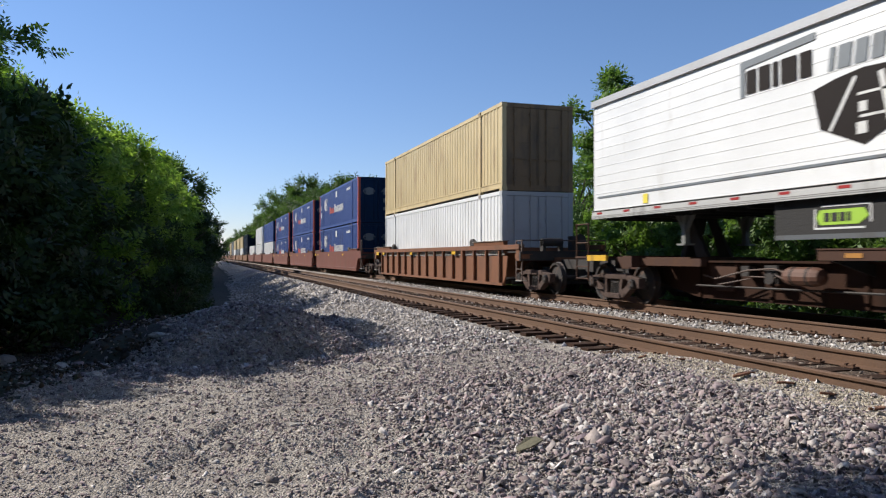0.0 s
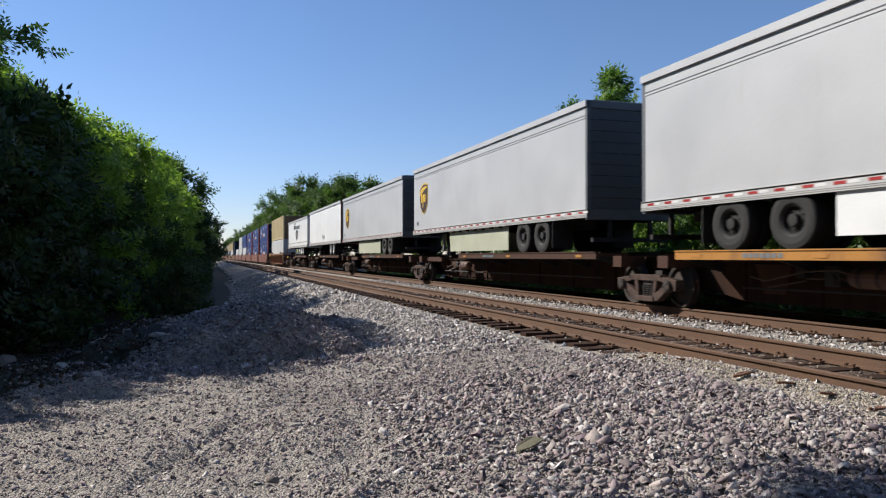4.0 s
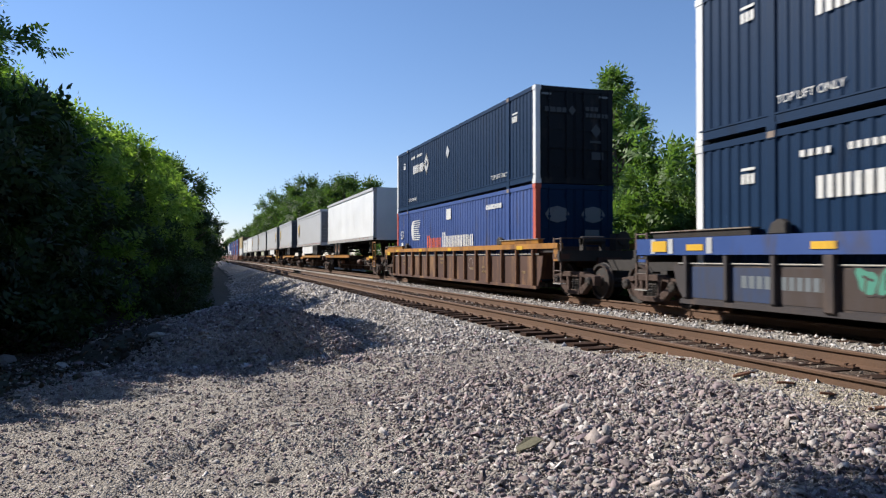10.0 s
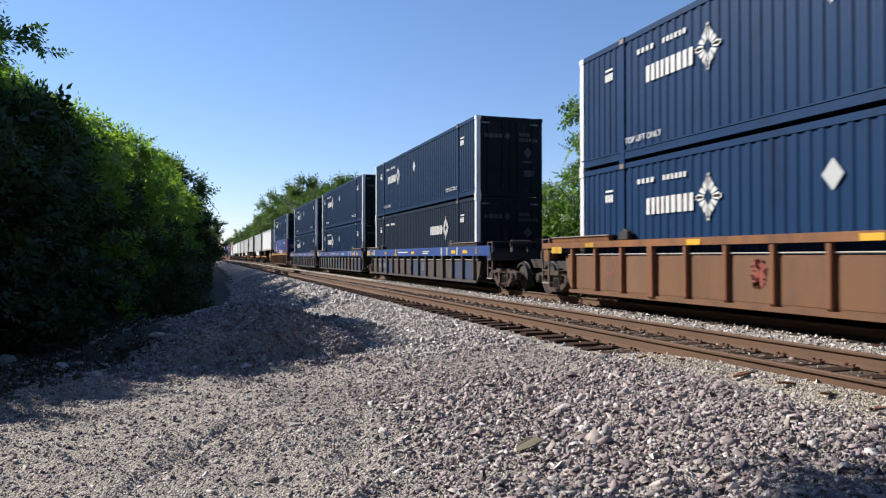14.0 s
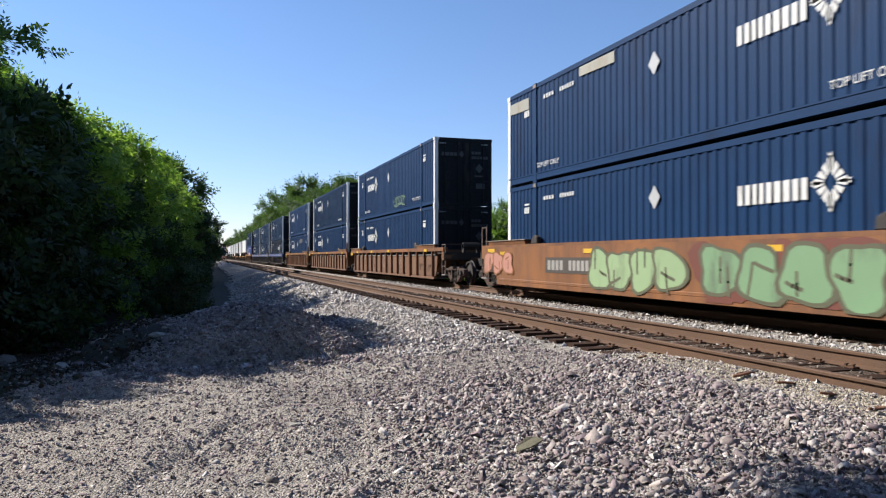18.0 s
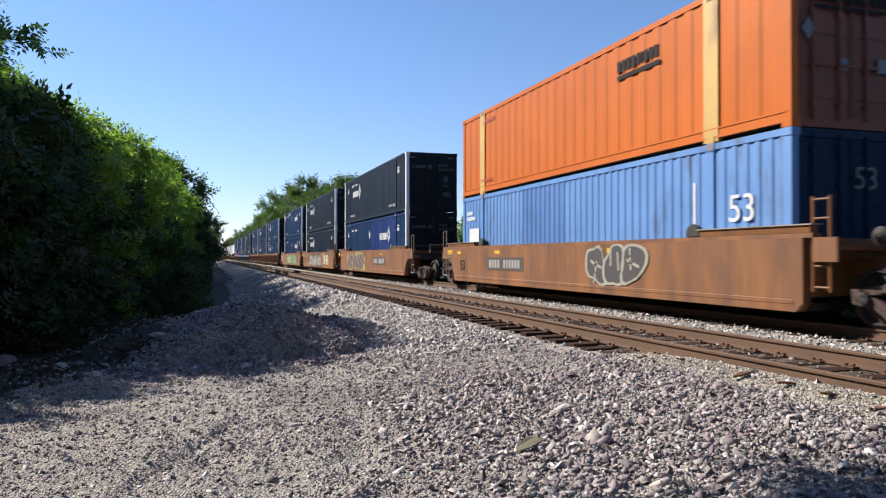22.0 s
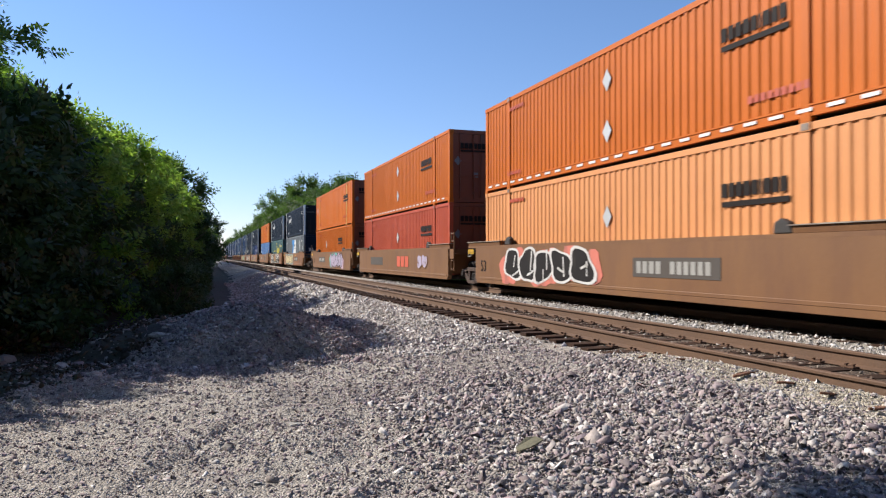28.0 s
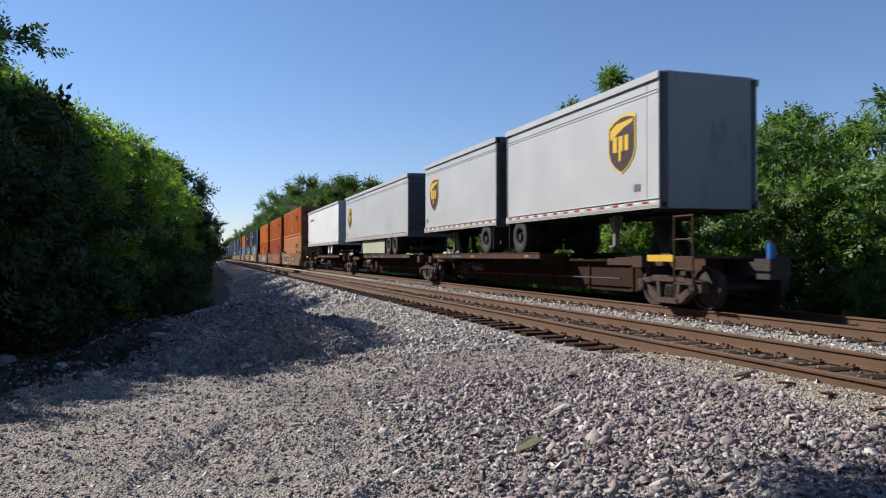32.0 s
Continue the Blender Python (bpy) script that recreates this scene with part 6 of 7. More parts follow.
            for p, q in zip(pts, pts[1:-1]):
                rod(bm, (p[0] + 0.05, p[1], p[2] - 0.16), (q[0] + 0.05, q[1], q[2] - 0.12), 0.014, 6)
            part("air_pipe", bm, LADDER_STEEL, w)
            bm = bmesh.new()
            prism(bm, [(yr + sgn * 2.2, 0.40), (yr + sgn * 2.7, 0.40), (yr + sgn * 2.95, 0.96), (yr + sgn * 2.05, 0.96)], "x", -0.47, -0.39)
            part("side_bracket", bm, sill, w, bevel=0.01)
        if coupled:
            bm = bmesh.new()
            box(bm, -0.16, 0.16, min(sgn * h, sgn * (h + 1.75)), max(sgn * h, sgn * (h + 1.75)), 0.72, 1.0)
            box(bm, -0.24, 0.24, sgn * (h + 1.85) - 0.20, sgn * (h + 1.85) + 0.20, 0.66, 1.06)
            part("coupler", bm, DARK_STEEL, w, bevel=0.02)
            bm = bmesh.new()
            box(bm, -1.40, 1.40, sgn * (h + 0.95) - 0.35, sgn * (h + 0.95) + 0.35, 1.06, 1.11)
            part("end_platform", bm, sill, w)
            bm = bmesh.new()
            for y in (h + 0.65, h + 1.25):
                rod(bm, (-1.38, sgn * y, 0.50), (-1.38, sgn * y, 1.95), 0.024, 6)
            for z in (0.55, 0.85, 1.45, 1.92):
                rod(bm, (-1.38, sgn * (h + 0.65), z), (-1.38, sgn * (h + 1.25), z), 0.02, 6)
            part("ladder", bm, yellow, w)
            bm = bmesh.new()
            box(bm, -1.42, -1.36, sgn * (h + 0.2) - 0.45, sgn * (h + 0.2) + 0.45, 1.0, 1.14)
            part("step_plate", bm, SAFETY, w)
    bogie(w, h)
    if rear:
        bogie(w, -h)
    if marks:
        marks(w)
    return w


# ------------------------------------------------------------------ trailers
def tyre_shape(bm):
    lathe(bm, [(0.29, -0.13), (0.40, -0.145), (0.485, -0.125), (0.505, -0.09), (0.505, 0.09), (0.485, 0.125), (0.40, 0.145), (0.29, 0.13)], 28, False)


def rim_shape(bm):
    lathe(bm, [(0.05, -0.125), (0.10, -0.12), (0.115, -0.03), (0.21, 0.0), (0.24, -0.09), (0.29, -0.13), (0.30, -0.10), (0.30, 0.10), (0.20, 0.08)], 22)
    for k in range(10):
        a = k * math.tau / 10
        rod(bm, (-0.045, 0.155 * math.cos(a), 0.155 * math.sin(a)), (-0.012, 0.155 * math.cos(a), 0.155 * math.sin(a)), 0.018, 6)


TW = 2.59
LEG_GREY = paint("dusty_grey_leg_paint", (0.17, 0.175, 0.165), 0.6, 0.4)
RAIL_GROOVE = paint("dull_alloy_groove", (0.20, 0.195, 0.185), 0.5, 0.2)
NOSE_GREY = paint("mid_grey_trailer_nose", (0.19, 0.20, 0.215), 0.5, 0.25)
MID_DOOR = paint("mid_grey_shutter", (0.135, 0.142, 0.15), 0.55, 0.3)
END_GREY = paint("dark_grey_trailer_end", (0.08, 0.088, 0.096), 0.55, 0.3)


def trailer(label, s, length, nose, side, end, top, axles, z0=2.10, z1=5.10, rim=UNDER, skirt=None, logo=None, ribs=0.0, ledge=True, tape=1.2, group="road trailers on spine cars", gear_at=None, rail_mat=None, wheels_at=1.205, door=None, frame_mat=None, roll=None):
    """A road trailer. nose +1: its front leads. axles: distances of the axles from its tail."""
    t = thing("road_trailer", (0, 0, 0), label, "trailer", group)
    rolls(t, s)
    h = length / 2
    rail_mat = rail_mat or paint("pale_alloy_rail", (0.44, 0.44, 0.43), 0.45, 0.1)
    x = TW / 2
    for sx in (-1, 1):
        bm = bmesh.new()
        box(bm, min(sx * (x - 0.04), sx * (x - 0.008)), max(sx * (x - 0.04), sx * (x - 0.008)), -h + 0.06, h - 0.06, z0 + 0.20, z1 - 0.16)
        if ribs:
            k = 0
            while z0 + 0.60 + k * ribs < z1 - 0.25:
                zz = z0 + 0.60 + k * ribs
                place("panel_rib", mesh_of("panel_rib_" + side.name + str(length), lambda b: prism(b, [(-0.008, 0.0), (0.006, 0.008), (0.006, 0.022), (-0.008, 0.03)], "y", -h + 0.06, h - 0.06), side), t, (sx * (x - 0.008), 0, zz), (0, 0, 0 if sx > 0 else 180))
                k += 1
        part("side_wall", bm, side, t)
        if ledge:
            for za, zb, out in ((0.46, 0.425, 0.006), (0.40, 0.385, 0.002)):
                bm = bmesh.new()
                box(bm, min(sx * (x - 0.03), sx * (x + out)), max(sx * (x - 0.03), sx * (x + out)), -h + 0.1, h - 0.1, z1 - za, z1 - zb)
                part("ledge", bm, side if za > 0.42 else END_GREY, t)
        bm = bmesh.new()
        box(bm, sx * x - 0.03, sx * x + 0.012, -h, h, z0, z0 + 0.21)
        box(bm, sx * x - 0.03, sx * x + 0.018, -h, h, z0 + 0.17, z0 + 0.20)
        rail = part("bottom_rail", bm, rail_mat, t, bevel=0.005)
        for zg in (0.022, 0.052) if sx < 0 else ():
            place("rail_groove", mesh_of("rail_groove_%.2f" % length, lambda b: box(b, -0.034, -0.029, -h + 0.02, h - 0.02, 0, 0.013), RAIL_GROOVE), rail, (sx * x, 0, z0 + zg))
        bm = bmesh.new()
        box(bm, sx * x - 0.05, sx * x + 0.008, -h, h, z1 - 0.17, z1 - 0.015)
        part("top_rail", bm, top, t, bevel=0.01)
    bm = bmesh.new()
    prism(bm, [(-x, z1 - 0.03), (x, z1 - 0.03), (x - 0.2, z1 + 0.01), (-x + 0.2, z1 + 0.01)], "y", -h + 0.02, h - 0.02)
    part("roof", bm, top, t)
    bm = bmesh.new()
    box(bm, -x + 0.03, x - 0.03, -h + 0.05, h - 0.05, z0 + 0.03, z0 + 0.12)
    for k in range(int(length / 0.8)):
        y = -h + 0.3 + k * 0.8
        place("cross_member", mesh_of("cross_member", lambda b: box(b, -x + 0.04, x - 0.04, 0, 0.08, -0.06, 0.029), UNDER), t, (0, y, z0))
    part("floor", bm, UNDER, t)
    # nose
    bm = bmesh.new()
    if nose > 0:
        box(bm, -x + 0.03, x - 0.03, h - 0.06, h, z0, z1 - 0.02)
    else:
        prism(bm, [(-x, -h + 0.5), (-x + 0.22, -h), (x - 0.22, -h), (x, -h + 0.5)], "z", z0, z1 - 0.02)
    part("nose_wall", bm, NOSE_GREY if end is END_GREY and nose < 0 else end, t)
    # tail
    ye = -h if nose > 0 else h
    so = -1 if nose > 0 else 1
    bm = bmesh.new()
    box(bm, -x, -x + 0.10, min(ye, ye - so * 0.10), max(ye, ye - so * 0.10), z0, z1 - 0.02)
    box(bm, x - 0.10, x, min(ye, ye - so * 0.10), max(ye, ye - so * 0.10), z0, z1 - 0.02)
    box(bm, -x, x, min(ye, ye - so * 0.10), max(ye, ye - so * 0.10), z1 - 0.20, z1 - 0.01)
    box(bm, -x, x, min(ye, ye - so * 0.10), max(ye, ye - so * 0.10), z0 - 0.05, z0 + 0.22)
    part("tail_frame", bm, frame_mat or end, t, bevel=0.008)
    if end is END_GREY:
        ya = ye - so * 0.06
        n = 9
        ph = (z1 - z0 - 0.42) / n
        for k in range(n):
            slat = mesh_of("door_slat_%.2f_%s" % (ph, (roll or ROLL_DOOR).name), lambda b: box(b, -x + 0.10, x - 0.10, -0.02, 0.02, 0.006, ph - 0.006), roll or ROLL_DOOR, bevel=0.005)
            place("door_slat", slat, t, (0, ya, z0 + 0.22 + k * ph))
        bm = bmesh.new()
        box(bm, 0.72, 1.0, ya + so * 0.025 - 0.003, ya + so * 0.025 + 0.003, z0 + 0.62, z0 + 0.86)
        part("notice", bm, DECAL_YELLOW, t)
        bm = bmesh.new()
        rod(bm, (x - 0.2, ya + so * 0.05, z0 + 0.3), (x - 0.2, ya + so * 0.05, z1 - 0.5), 0.03, 8)
        part("strap", bm, UNDER, t)
    for x0 in (-x + 0.10, 0.005) if end is not END_GREY else ():
        bm = bmesh.new()
        ya = ye - so * 0.045
        box(bm, x0, x0 + x - 0.105, min(ya, ya - so * 0.04), max(ya, ya - so * 0.04), z0 + 0.22, z1 - 0.20)
        d = part("door", bm, door or end, t)
        for dx in (0.30, 0.85):
            bm = bmesh.new()
            yb = ya + so * 0.035
            rod(bm, (x0 + dx, yb, z0 + 0.15), (x0 + dx, yb, z1 - 0.12), 0.017, 6)
            box(bm, x0 + dx - 0.12, x0 + dx + 0.12, yb - 0.02, yb + 0.02, z0 + 1.0, z0 + 1.06)
            part("lock_rod", bm, ALLOY, d)
    # running gear
    for i, a in enumerate(axles):
        y = ye - so * a
        for sx in (-1, 1):
            for k, off in enumerate((1.14, 0.82)):
                wy = place("tyre", mesh_of("tyre", tyre_shape, RUBBER, smooth=False, bevel=0.0), t, (sx * off, y, wheels_at + 0.505), (0, 0, 0 if sx < 0 else 180), "dusty black road tyre")
                place("rim", mesh_of("rim_" + rim.name, rim_shape, rim), wy)
        bm = bmesh.new()
        rod(bm, (-1.0, y, wheels_at + 0.505), (1.0, y, wheels_at + 0.505), 0.07, 10)
        box(bm, -0.62, -0.50, y - 0.55, y + 0.55, wheels_at + 0.58, z0 - 0.06)
        box(bm, 0.50, 0.62, y - 0.55, y + 0.55, wheels_at + 0.58, z0 - 0.06)
        part("axle", bm, UNDER, t)
    bm = bmesh.new()
    ya, yb = ye - so * 0.9, ye - so * (max(axles) + 1.5)
    for xx in (-0.56, 0.56):
        box(bm, xx - 0.06, xx + 0.06, min(ya, yb), max(ya, yb), z0 - 0.26, z0 - 0.05)
    part("chassis", bm, UNDER, t)
    for sx in (-1, 1):
        bm = bmesh.new()
        ym = ye - so * (min(axles) - 0.75)
        box(bm, sx * 0.98 - 0.32, sx * 0.98 + 0.32, ym - 0.012, ym + 0.012, wheels_at + 0.15, z0 - 0.05)
        part("mud_flap", bm, RUBBER, t)
    bm = bmesh.new()
    box(bm, -1.12, 1.12, ye - so * 0.08 - 0.05, ye - so * 0.08 + 0.05, z0 - 0.62, z0 - 0.51)
    for xx in (-0.6, 0.6):
        box(bm, xx - 0.05, xx + 0.05, ye - so * 0.08 - 0.04, ye - so * 0.08 + 0.04, z0 - 0.55, z0 - 0.05)
    part("rear_guard", bm, UNDER, t)
    g = gear_at or (length - 3.0 if length > 10 else length - 2.6)
    yg = ye - so * g
    for sx in (-1, 1):
        bm = bmesh.new()
        box(bm, sx * 0.78 - 0.06, sx * 0.78 + 0.06, yg - 0.06, yg + 0.06, 1.36, z0 - 0.04)
        prism(bm, [(yg - 0.30, z0 - 0.05), (yg - 0.20, z0 - 0.05), (yg, 1.62), (yg - 0.06, 1.62)], "x", sx * 0.78 - 0.03, sx * 0.78 + 0.03)
        prism(bm, [(yg + 0.30, z0 - 0.05), (yg + 0.20, z0 - 0.05), (yg, 1.62), (yg + 0.06, 1.62)], "x", sx * 0.78 - 0.03, sx * 0.78 + 0.03)
        box(bm, sx * 0.78 - 0.13, sx * 0.78 + 0.13, yg - 0.13, yg + 0.13, 1.34, 1.38)
        part("landing_leg", bm, LEG_GREY, t)
    if skirt:
        smat, a, b, zb = skirt
        for sx in (-1, 1):
            bm = bmesh.new()
            ya, yb = ye - so * a, ye - so * b
            way = 1 if yb > ya else -1
            inset = 0.16 if smat is SKIRT else 0.04
            if smat is SKIRT:
                edge = [(ya, zb), (yb - way * 0.15, zb), (yb, z0)]
            else:
                edge = [(ya, zb)] + [(yb - way * 1.3 * (1 - math.sin(a)), zb + 0.42 * (1 - math.cos(a))) for a in [k * math.pi / 14 for k in range(8)]] + [(yb - way * 0.1, z0)]
            prism(bm, edge + [(ya, z0)], "x", sx * (x - inset) - 0.012, sx * (x - inset) + 0.012)
            part("side_skirt", bm, smat, t, "aerodynamic side skirt")
    if tape:
        n = int(length / tape)
        zt = z0 + 0.10
        on_side("red_tape", [rect(0.25 + k * tape, 0.25 + k * tape + 0.24, zt + 0.005, zt + 0.055) for k in range(n)], REFLECT_RED, t, -x - 0.031, h)
        if tape < 1:
            on_side("white_tape", [rect(0.49 + k * tape, 0.49 + k * tape + 0.24, zt + 0.005, zt + 0.055) for k in range(n)], REFLECT_WHITE, t, -x - 0.0305, h)
    if logo:
        logo(t, h, z0, z1)
    return t


def shield_points(u, v, w, h):
    return [(u - w / 2, v + h * 0.34), (u - w * 0.25, v + h * 0.45), (u, v + h * 0.5), (u + w * 0.25, v + h * 0.5), (u + w / 2, v + h * 0.46), (u + w / 2, v - h * 0.10),
            (u + w * 0.42, v - h * 0.26), (u + w * 0.25, v - h * 0.40), (u, v - h * 0.5), (u - w * 0.25, v - h * 0.40), (u - w * 0.42, v - h * 0.26), (u - w / 2, v - h * 0.10)]


def shield(u_from_nose, nose=1, tag=True, plates=False):
    """A gold-edged brown shield near the nose."""
    def put(t, h, z0, z1):
        u = u_from_nose if nose > 0 else 2 * h - u_from_nose
        v, x = z0 + 1.56, -TW / 2 - 0.006
        on_side("shield_rim", [shield_points(u, v, 1.16, 1.36)], GOLD_LOGO, t, x, h, "gold rim of a shield emblem")
        on_side("shield_field", [shield_points(u, v - 0.01, 1.06, 1.26)], BROWN_LOGO, t, x - 0.005, h, "dark brown shield emblem")
        on_side("shield_sweep", [[(u - 0.48, v + 0.38), (u - 0.2, v + 0.50), (u + 0.48, v + 0.54), (u + 0.48, v + 0.46), (u + 0.1, v + 0.38), (u - 0.48, v + 0.14)]], GOLD_LOGO, t, x - 0.009, h)
        on_side("shield_mark", slabs(u - 0.36, v - 0.16, (0.18, 0.18, 0.16), 0.36, 0.07) + [rect(u - 0.11, u - 0.02, v - 0.38, v - 0.16)], GOLD_LOGO, t, x - 0.011, h)
        if tag:
            on_side("number_mark", slabs(u_from_nose - 1.1 if nose > 0 else 2 * h - 1.0, z0 + 0.42, (0.10, 0.10), 0.16, 0.04), GREY, t, x, h)
        if plates:
            on_side("notice", [rect(u + 3.0, u + 3.18, z0 + 0.30, z0 + 0.46), rect(2 * h - 3.5, 2 * h - 3.3, z0 + 0.32, z0 + 0.5)], DECAL_YELLOW, t, x, h)
            on_side("notice_mark", slabs(2 * h - 0.8, z0 + 0.35, (0.10, 0.10), 0.24, 0.1), DECAL_BLACK, t, x, h)
    return put

# ------------------------------------------------------------------ the consist, from its head to its tail
Z1, Z2 = 0.36, 3.27
# orange doors darkened in their paint, as ends in shade; dirt streaks stay
SHADED_DOOR = paint("rusty_orange_door_paint", (0.17, 0.038, 0.012), 0.6, 0.4, stain=(0.09, 0.03, 0.014))
NAVY_LABEL = "navy corrugated freight container with white lettering, white corner posts"


def navy(s, z, mat=NAVY, logo=3.0, patch=None, posts=WHITE, label=NAVY_LABEL, dia=8.0):
    dia = None if mat is SLATE else dia
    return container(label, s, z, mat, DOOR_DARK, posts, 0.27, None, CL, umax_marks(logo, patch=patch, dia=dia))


def stackblue(s, z):
    return container("violet-blue corrugated container with red end posts and white lettering", s, z, STACKBLUE, NAVY, DECAL_RED, 0.27, None, CL, pacer_marks())


def plain(s, z, mat, ends, label, **more):
    return container(label, s, z, mat, ends, more.pop("posts", None), more.pop("pitch", 0.3), more.pop("lift", None), CL, more.pop("marks", None))


# far head of the train
head = [(113.6, CAR_OXIDE, (WHITE, STACKBLUE)), (133.6, CAR_OXIDE, (WHITE, WHITE)), (153.6, CAR_OXIDE, (WHITE,)), (177.7, CAR_TAN, (SLATE, SLATE)), (197.7, CAR_TAN, (WHITE, CREAM)),
        (217.7, CAR_TAN, (GREY, CREAM)), (241.8, CAR_RUST, (WHITE, CREAM)), (261.8, CAR_RUST, (GREY, GREY)), (281.8, CAR_RUST, (CREAM, CREAM)), (306, CAR_TAN, (WHITE,)), (326, CAR_TAN, (GREY,)), (346, CAR_TAN, (WHITE,)),
        (370, CAR_TAN, (CREAM,)), (390, CAR_TAN, (WHITE,)), (410, CAR_TAN, (WHITE,))]
for i, (s, car, load) in enumerate(head):
    well_car("weathered brown smooth-sided well car", s, i % 3 == 2, i % 3 == 0, car)
    for z, m in zip((Z1, Z2), load):
        plain(s, z, m, NAVY if m is STACKBLUE else m, "corrugated freight container far along the train")

# three red-brown units with blue stacks
for s, lead, rear in ((93.4, True, False), (73.5, False, False), (53.55, False, True)):
    well_car("red oxide smooth-sided well car with pale graffiti", s, lead, rear, CAR_OXIDE, marks=car_marks(False, size="", load=""))
    stackblue(s, Z1)
    stackblue(s, Z2)
# one ribbed unit with a cream container over a white one
well_car("rusty orange-brown ribbed well car", 30.1, True, True, CAR_RUST, CAR_RUST, CAR_RUST, ribbed=True, marks=car_marks(False, size="", load="", x=-1.51))
plain(30.1, Z1, WHITE, GREYWHITE, "white corrugated freight container, grey grimy doors", posts=GREYWHITE)
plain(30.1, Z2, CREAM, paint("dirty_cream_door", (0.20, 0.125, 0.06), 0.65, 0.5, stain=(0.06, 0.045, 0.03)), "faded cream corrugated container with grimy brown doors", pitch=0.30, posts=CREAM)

# five brown spine platforms with road trailers
BROWN_SPINE = "dull brown spine car platform with worn yellow patches"
SPANS = [(15.6, -1.7), (-1.7, -19.0), (-19.0, -36.8), (-36.8, -55.1), (-55.1, -71.1)]
for i, (a, b) in enumerate(SPANS):
    h = (a - b) / 2
    nose = -1 if i == 4 else 1
    yel = CAR_YELLOW if i == 4 else SPINE_BROWN
    spine_car(BROWN_SPINE, a, b, i == 0, i == 4, SPINE_BROWN, SPINE_BROWN, yel, nose, [(-h + 1.6, h - 6.6)] if nose > 0 else [(-h + 6.6, h - 1.6)])


def prime_logo(t, h, z0, z1):
    x = -TW / 2 - 0.004
    on_side("lettering_mark", slabs(5.45, 4.0, (0.24, 0.26, 0.12, 0.34, 0.24), 0.42, 0.07), DECAL_BLACK, t, x, h, "grey shaded lettering")
    on_side("lettering_shade", [[(5.3, 3.96), (5.4, 3.96), (5.4, 4.48), (7.0, 4.56), (7.0, 4.68), (5.3, 4.60)]], GREY, t, x, h)
    on_side("lettering_mark", slabs(7.25, 3.98, (0.10, 0.24, 0.22, 0.22, 0.24, 0.28, 0.26, 0.26, 0.24, 0.20), 0.36, 0.07, 0.05), GREY, t, x, h)
    crest = [(6.95, 3.74), (7.4, 3.84), (7.9, 3.90), (8.4, 3.87), (8.85, 3.80), (8.72, 3.15), (7.9, 2.76), (7.1, 3.10)]
    on_side("crest", [crest], DECAL_BLACK, t, x, h, "black and white shield emblem")
    on_side("crest_mark", stroke([(7.3, 3.06), (7.75, 3.78)], 0.06) + stroke([(8.35, 3.04), (8.2, 3.76)], 0.09) + [rect(7.78, 7.96, 2.92, 3.10), rect(7.82, 7.96, 3.25, 3.40), rect(7.84, 8.4, 3.16, 3.20), rect(7.8, 8.3, 3.5, 3.54)], DECAL_WHITE, t, x - 0.005, h)
    # flat grey strip painted as the shadow line of a ledge
    on_side("ledge_shadow_gap", [rect(0.25, 2 * h - 0.3, z0 + 0.50, z0 + 0.545)], GREY, t, x, h)
    on_side("notice", [rect(2.2, 2.38, z0 + 0.25, z0 + 0.46), rect(2 * h - 6.6, 2 * h - 6.3, z0 + 0.36, z0 + 0.62)], DECAL_YELLOW, t, x, h)
    on_side("fuel_box", [rect(6.0, 11.2, 1.38, 2.03)], UNDER, t, x + 0.12, h, "black side box under the floor")
    on_side("fuel_box_edge", [rect(6.0, 11.2, 1.38, 1.46)], END_GREY, t, x + 0.116, h)
    on_side("fuel_box_label", [[(6.98, 1.60), (7.70, 1.60), (7.88, 1.72), (7.80, 1.84), (6.98, 1.84), (6.90, 1.72)]], LIME, t, x + 0.112, h)
    on_side("fuel_box_frame", [rect(6.86, 7.8, 1.53, 1.56), rect(6.86, 6.89, 1.56, 1.86), rect(7.9, 7.93, 1.62, 1.90), rect(7.0, 7.93, 1.885, 1.91)], REFLECT_WHITE, t, x + 0.112, h)
    on_side("fuel_box_mark", [rect(7.06, 7.16, 1.65, 1.79), rect(7.20, 7.32, 1.65, 1.79), rect(7.36, 7.46, 1.65, 1.79), rect(7.5, 7.56, 1.65, 1.79)], UNDER, t, x + 0.106, h)
    on_side("hazard_diamond", [diamond(9.15, 1.74, 0.46, 0.46), diamond(9.68, 1.74, 0.46, 0.46)], REFLECT_WHITE, t, x + 0.112, h)


def two_diamonds(t, h, z0, z1):
    x = -TW / 2 - 0.004
    on_side("hazard_diamond", [diamond(7.9, z0 + 0.64, 0.46, 0.46), diamond(8.5, z0 + 0.64, 0.46, 0.46)], GREY, t, x, h)
    on_side("number_mark", slabs(0.3, z0 + 0.28, (0.07,) * 6, 0.07, 0.03), GREY, t, x, h)


WHITE_TRAILER = "white dry-van road trailer with red and white tape"
SILVER_TRAILER = "pale grey road trailer with a brown and gold shield"
trailer("white ribbed refrigerated trailer with grey lettering and a black crest", 8.1, 16.15, 1, WHITE, GREYWHITE, GREYWHITE, (3.3, 4.6), 2.03, 4.97, WHITE, None, prime_logo, ribs=0.22, ledge=False)
trailer(WHITE_TRAILER, -9.65, 16.15, 1, WHITE, GREYWHITE, GREYWHITE, (3.2, 4.5), 2.08, 5.12, GREYWHITE, None, two_diamonds, ledge=False, frame_mat=CAR_RUST)
trailer(SILVER_TRAILER, -26.7, 16.15, 1, GREYWHITE, END_GREY, GREYWHITE, (2.7, 4.0), rim=UNDER, skirt=(SKIRT, 5.4, 11.4, 1.31), logo=shield(1.65), tape=0.62)
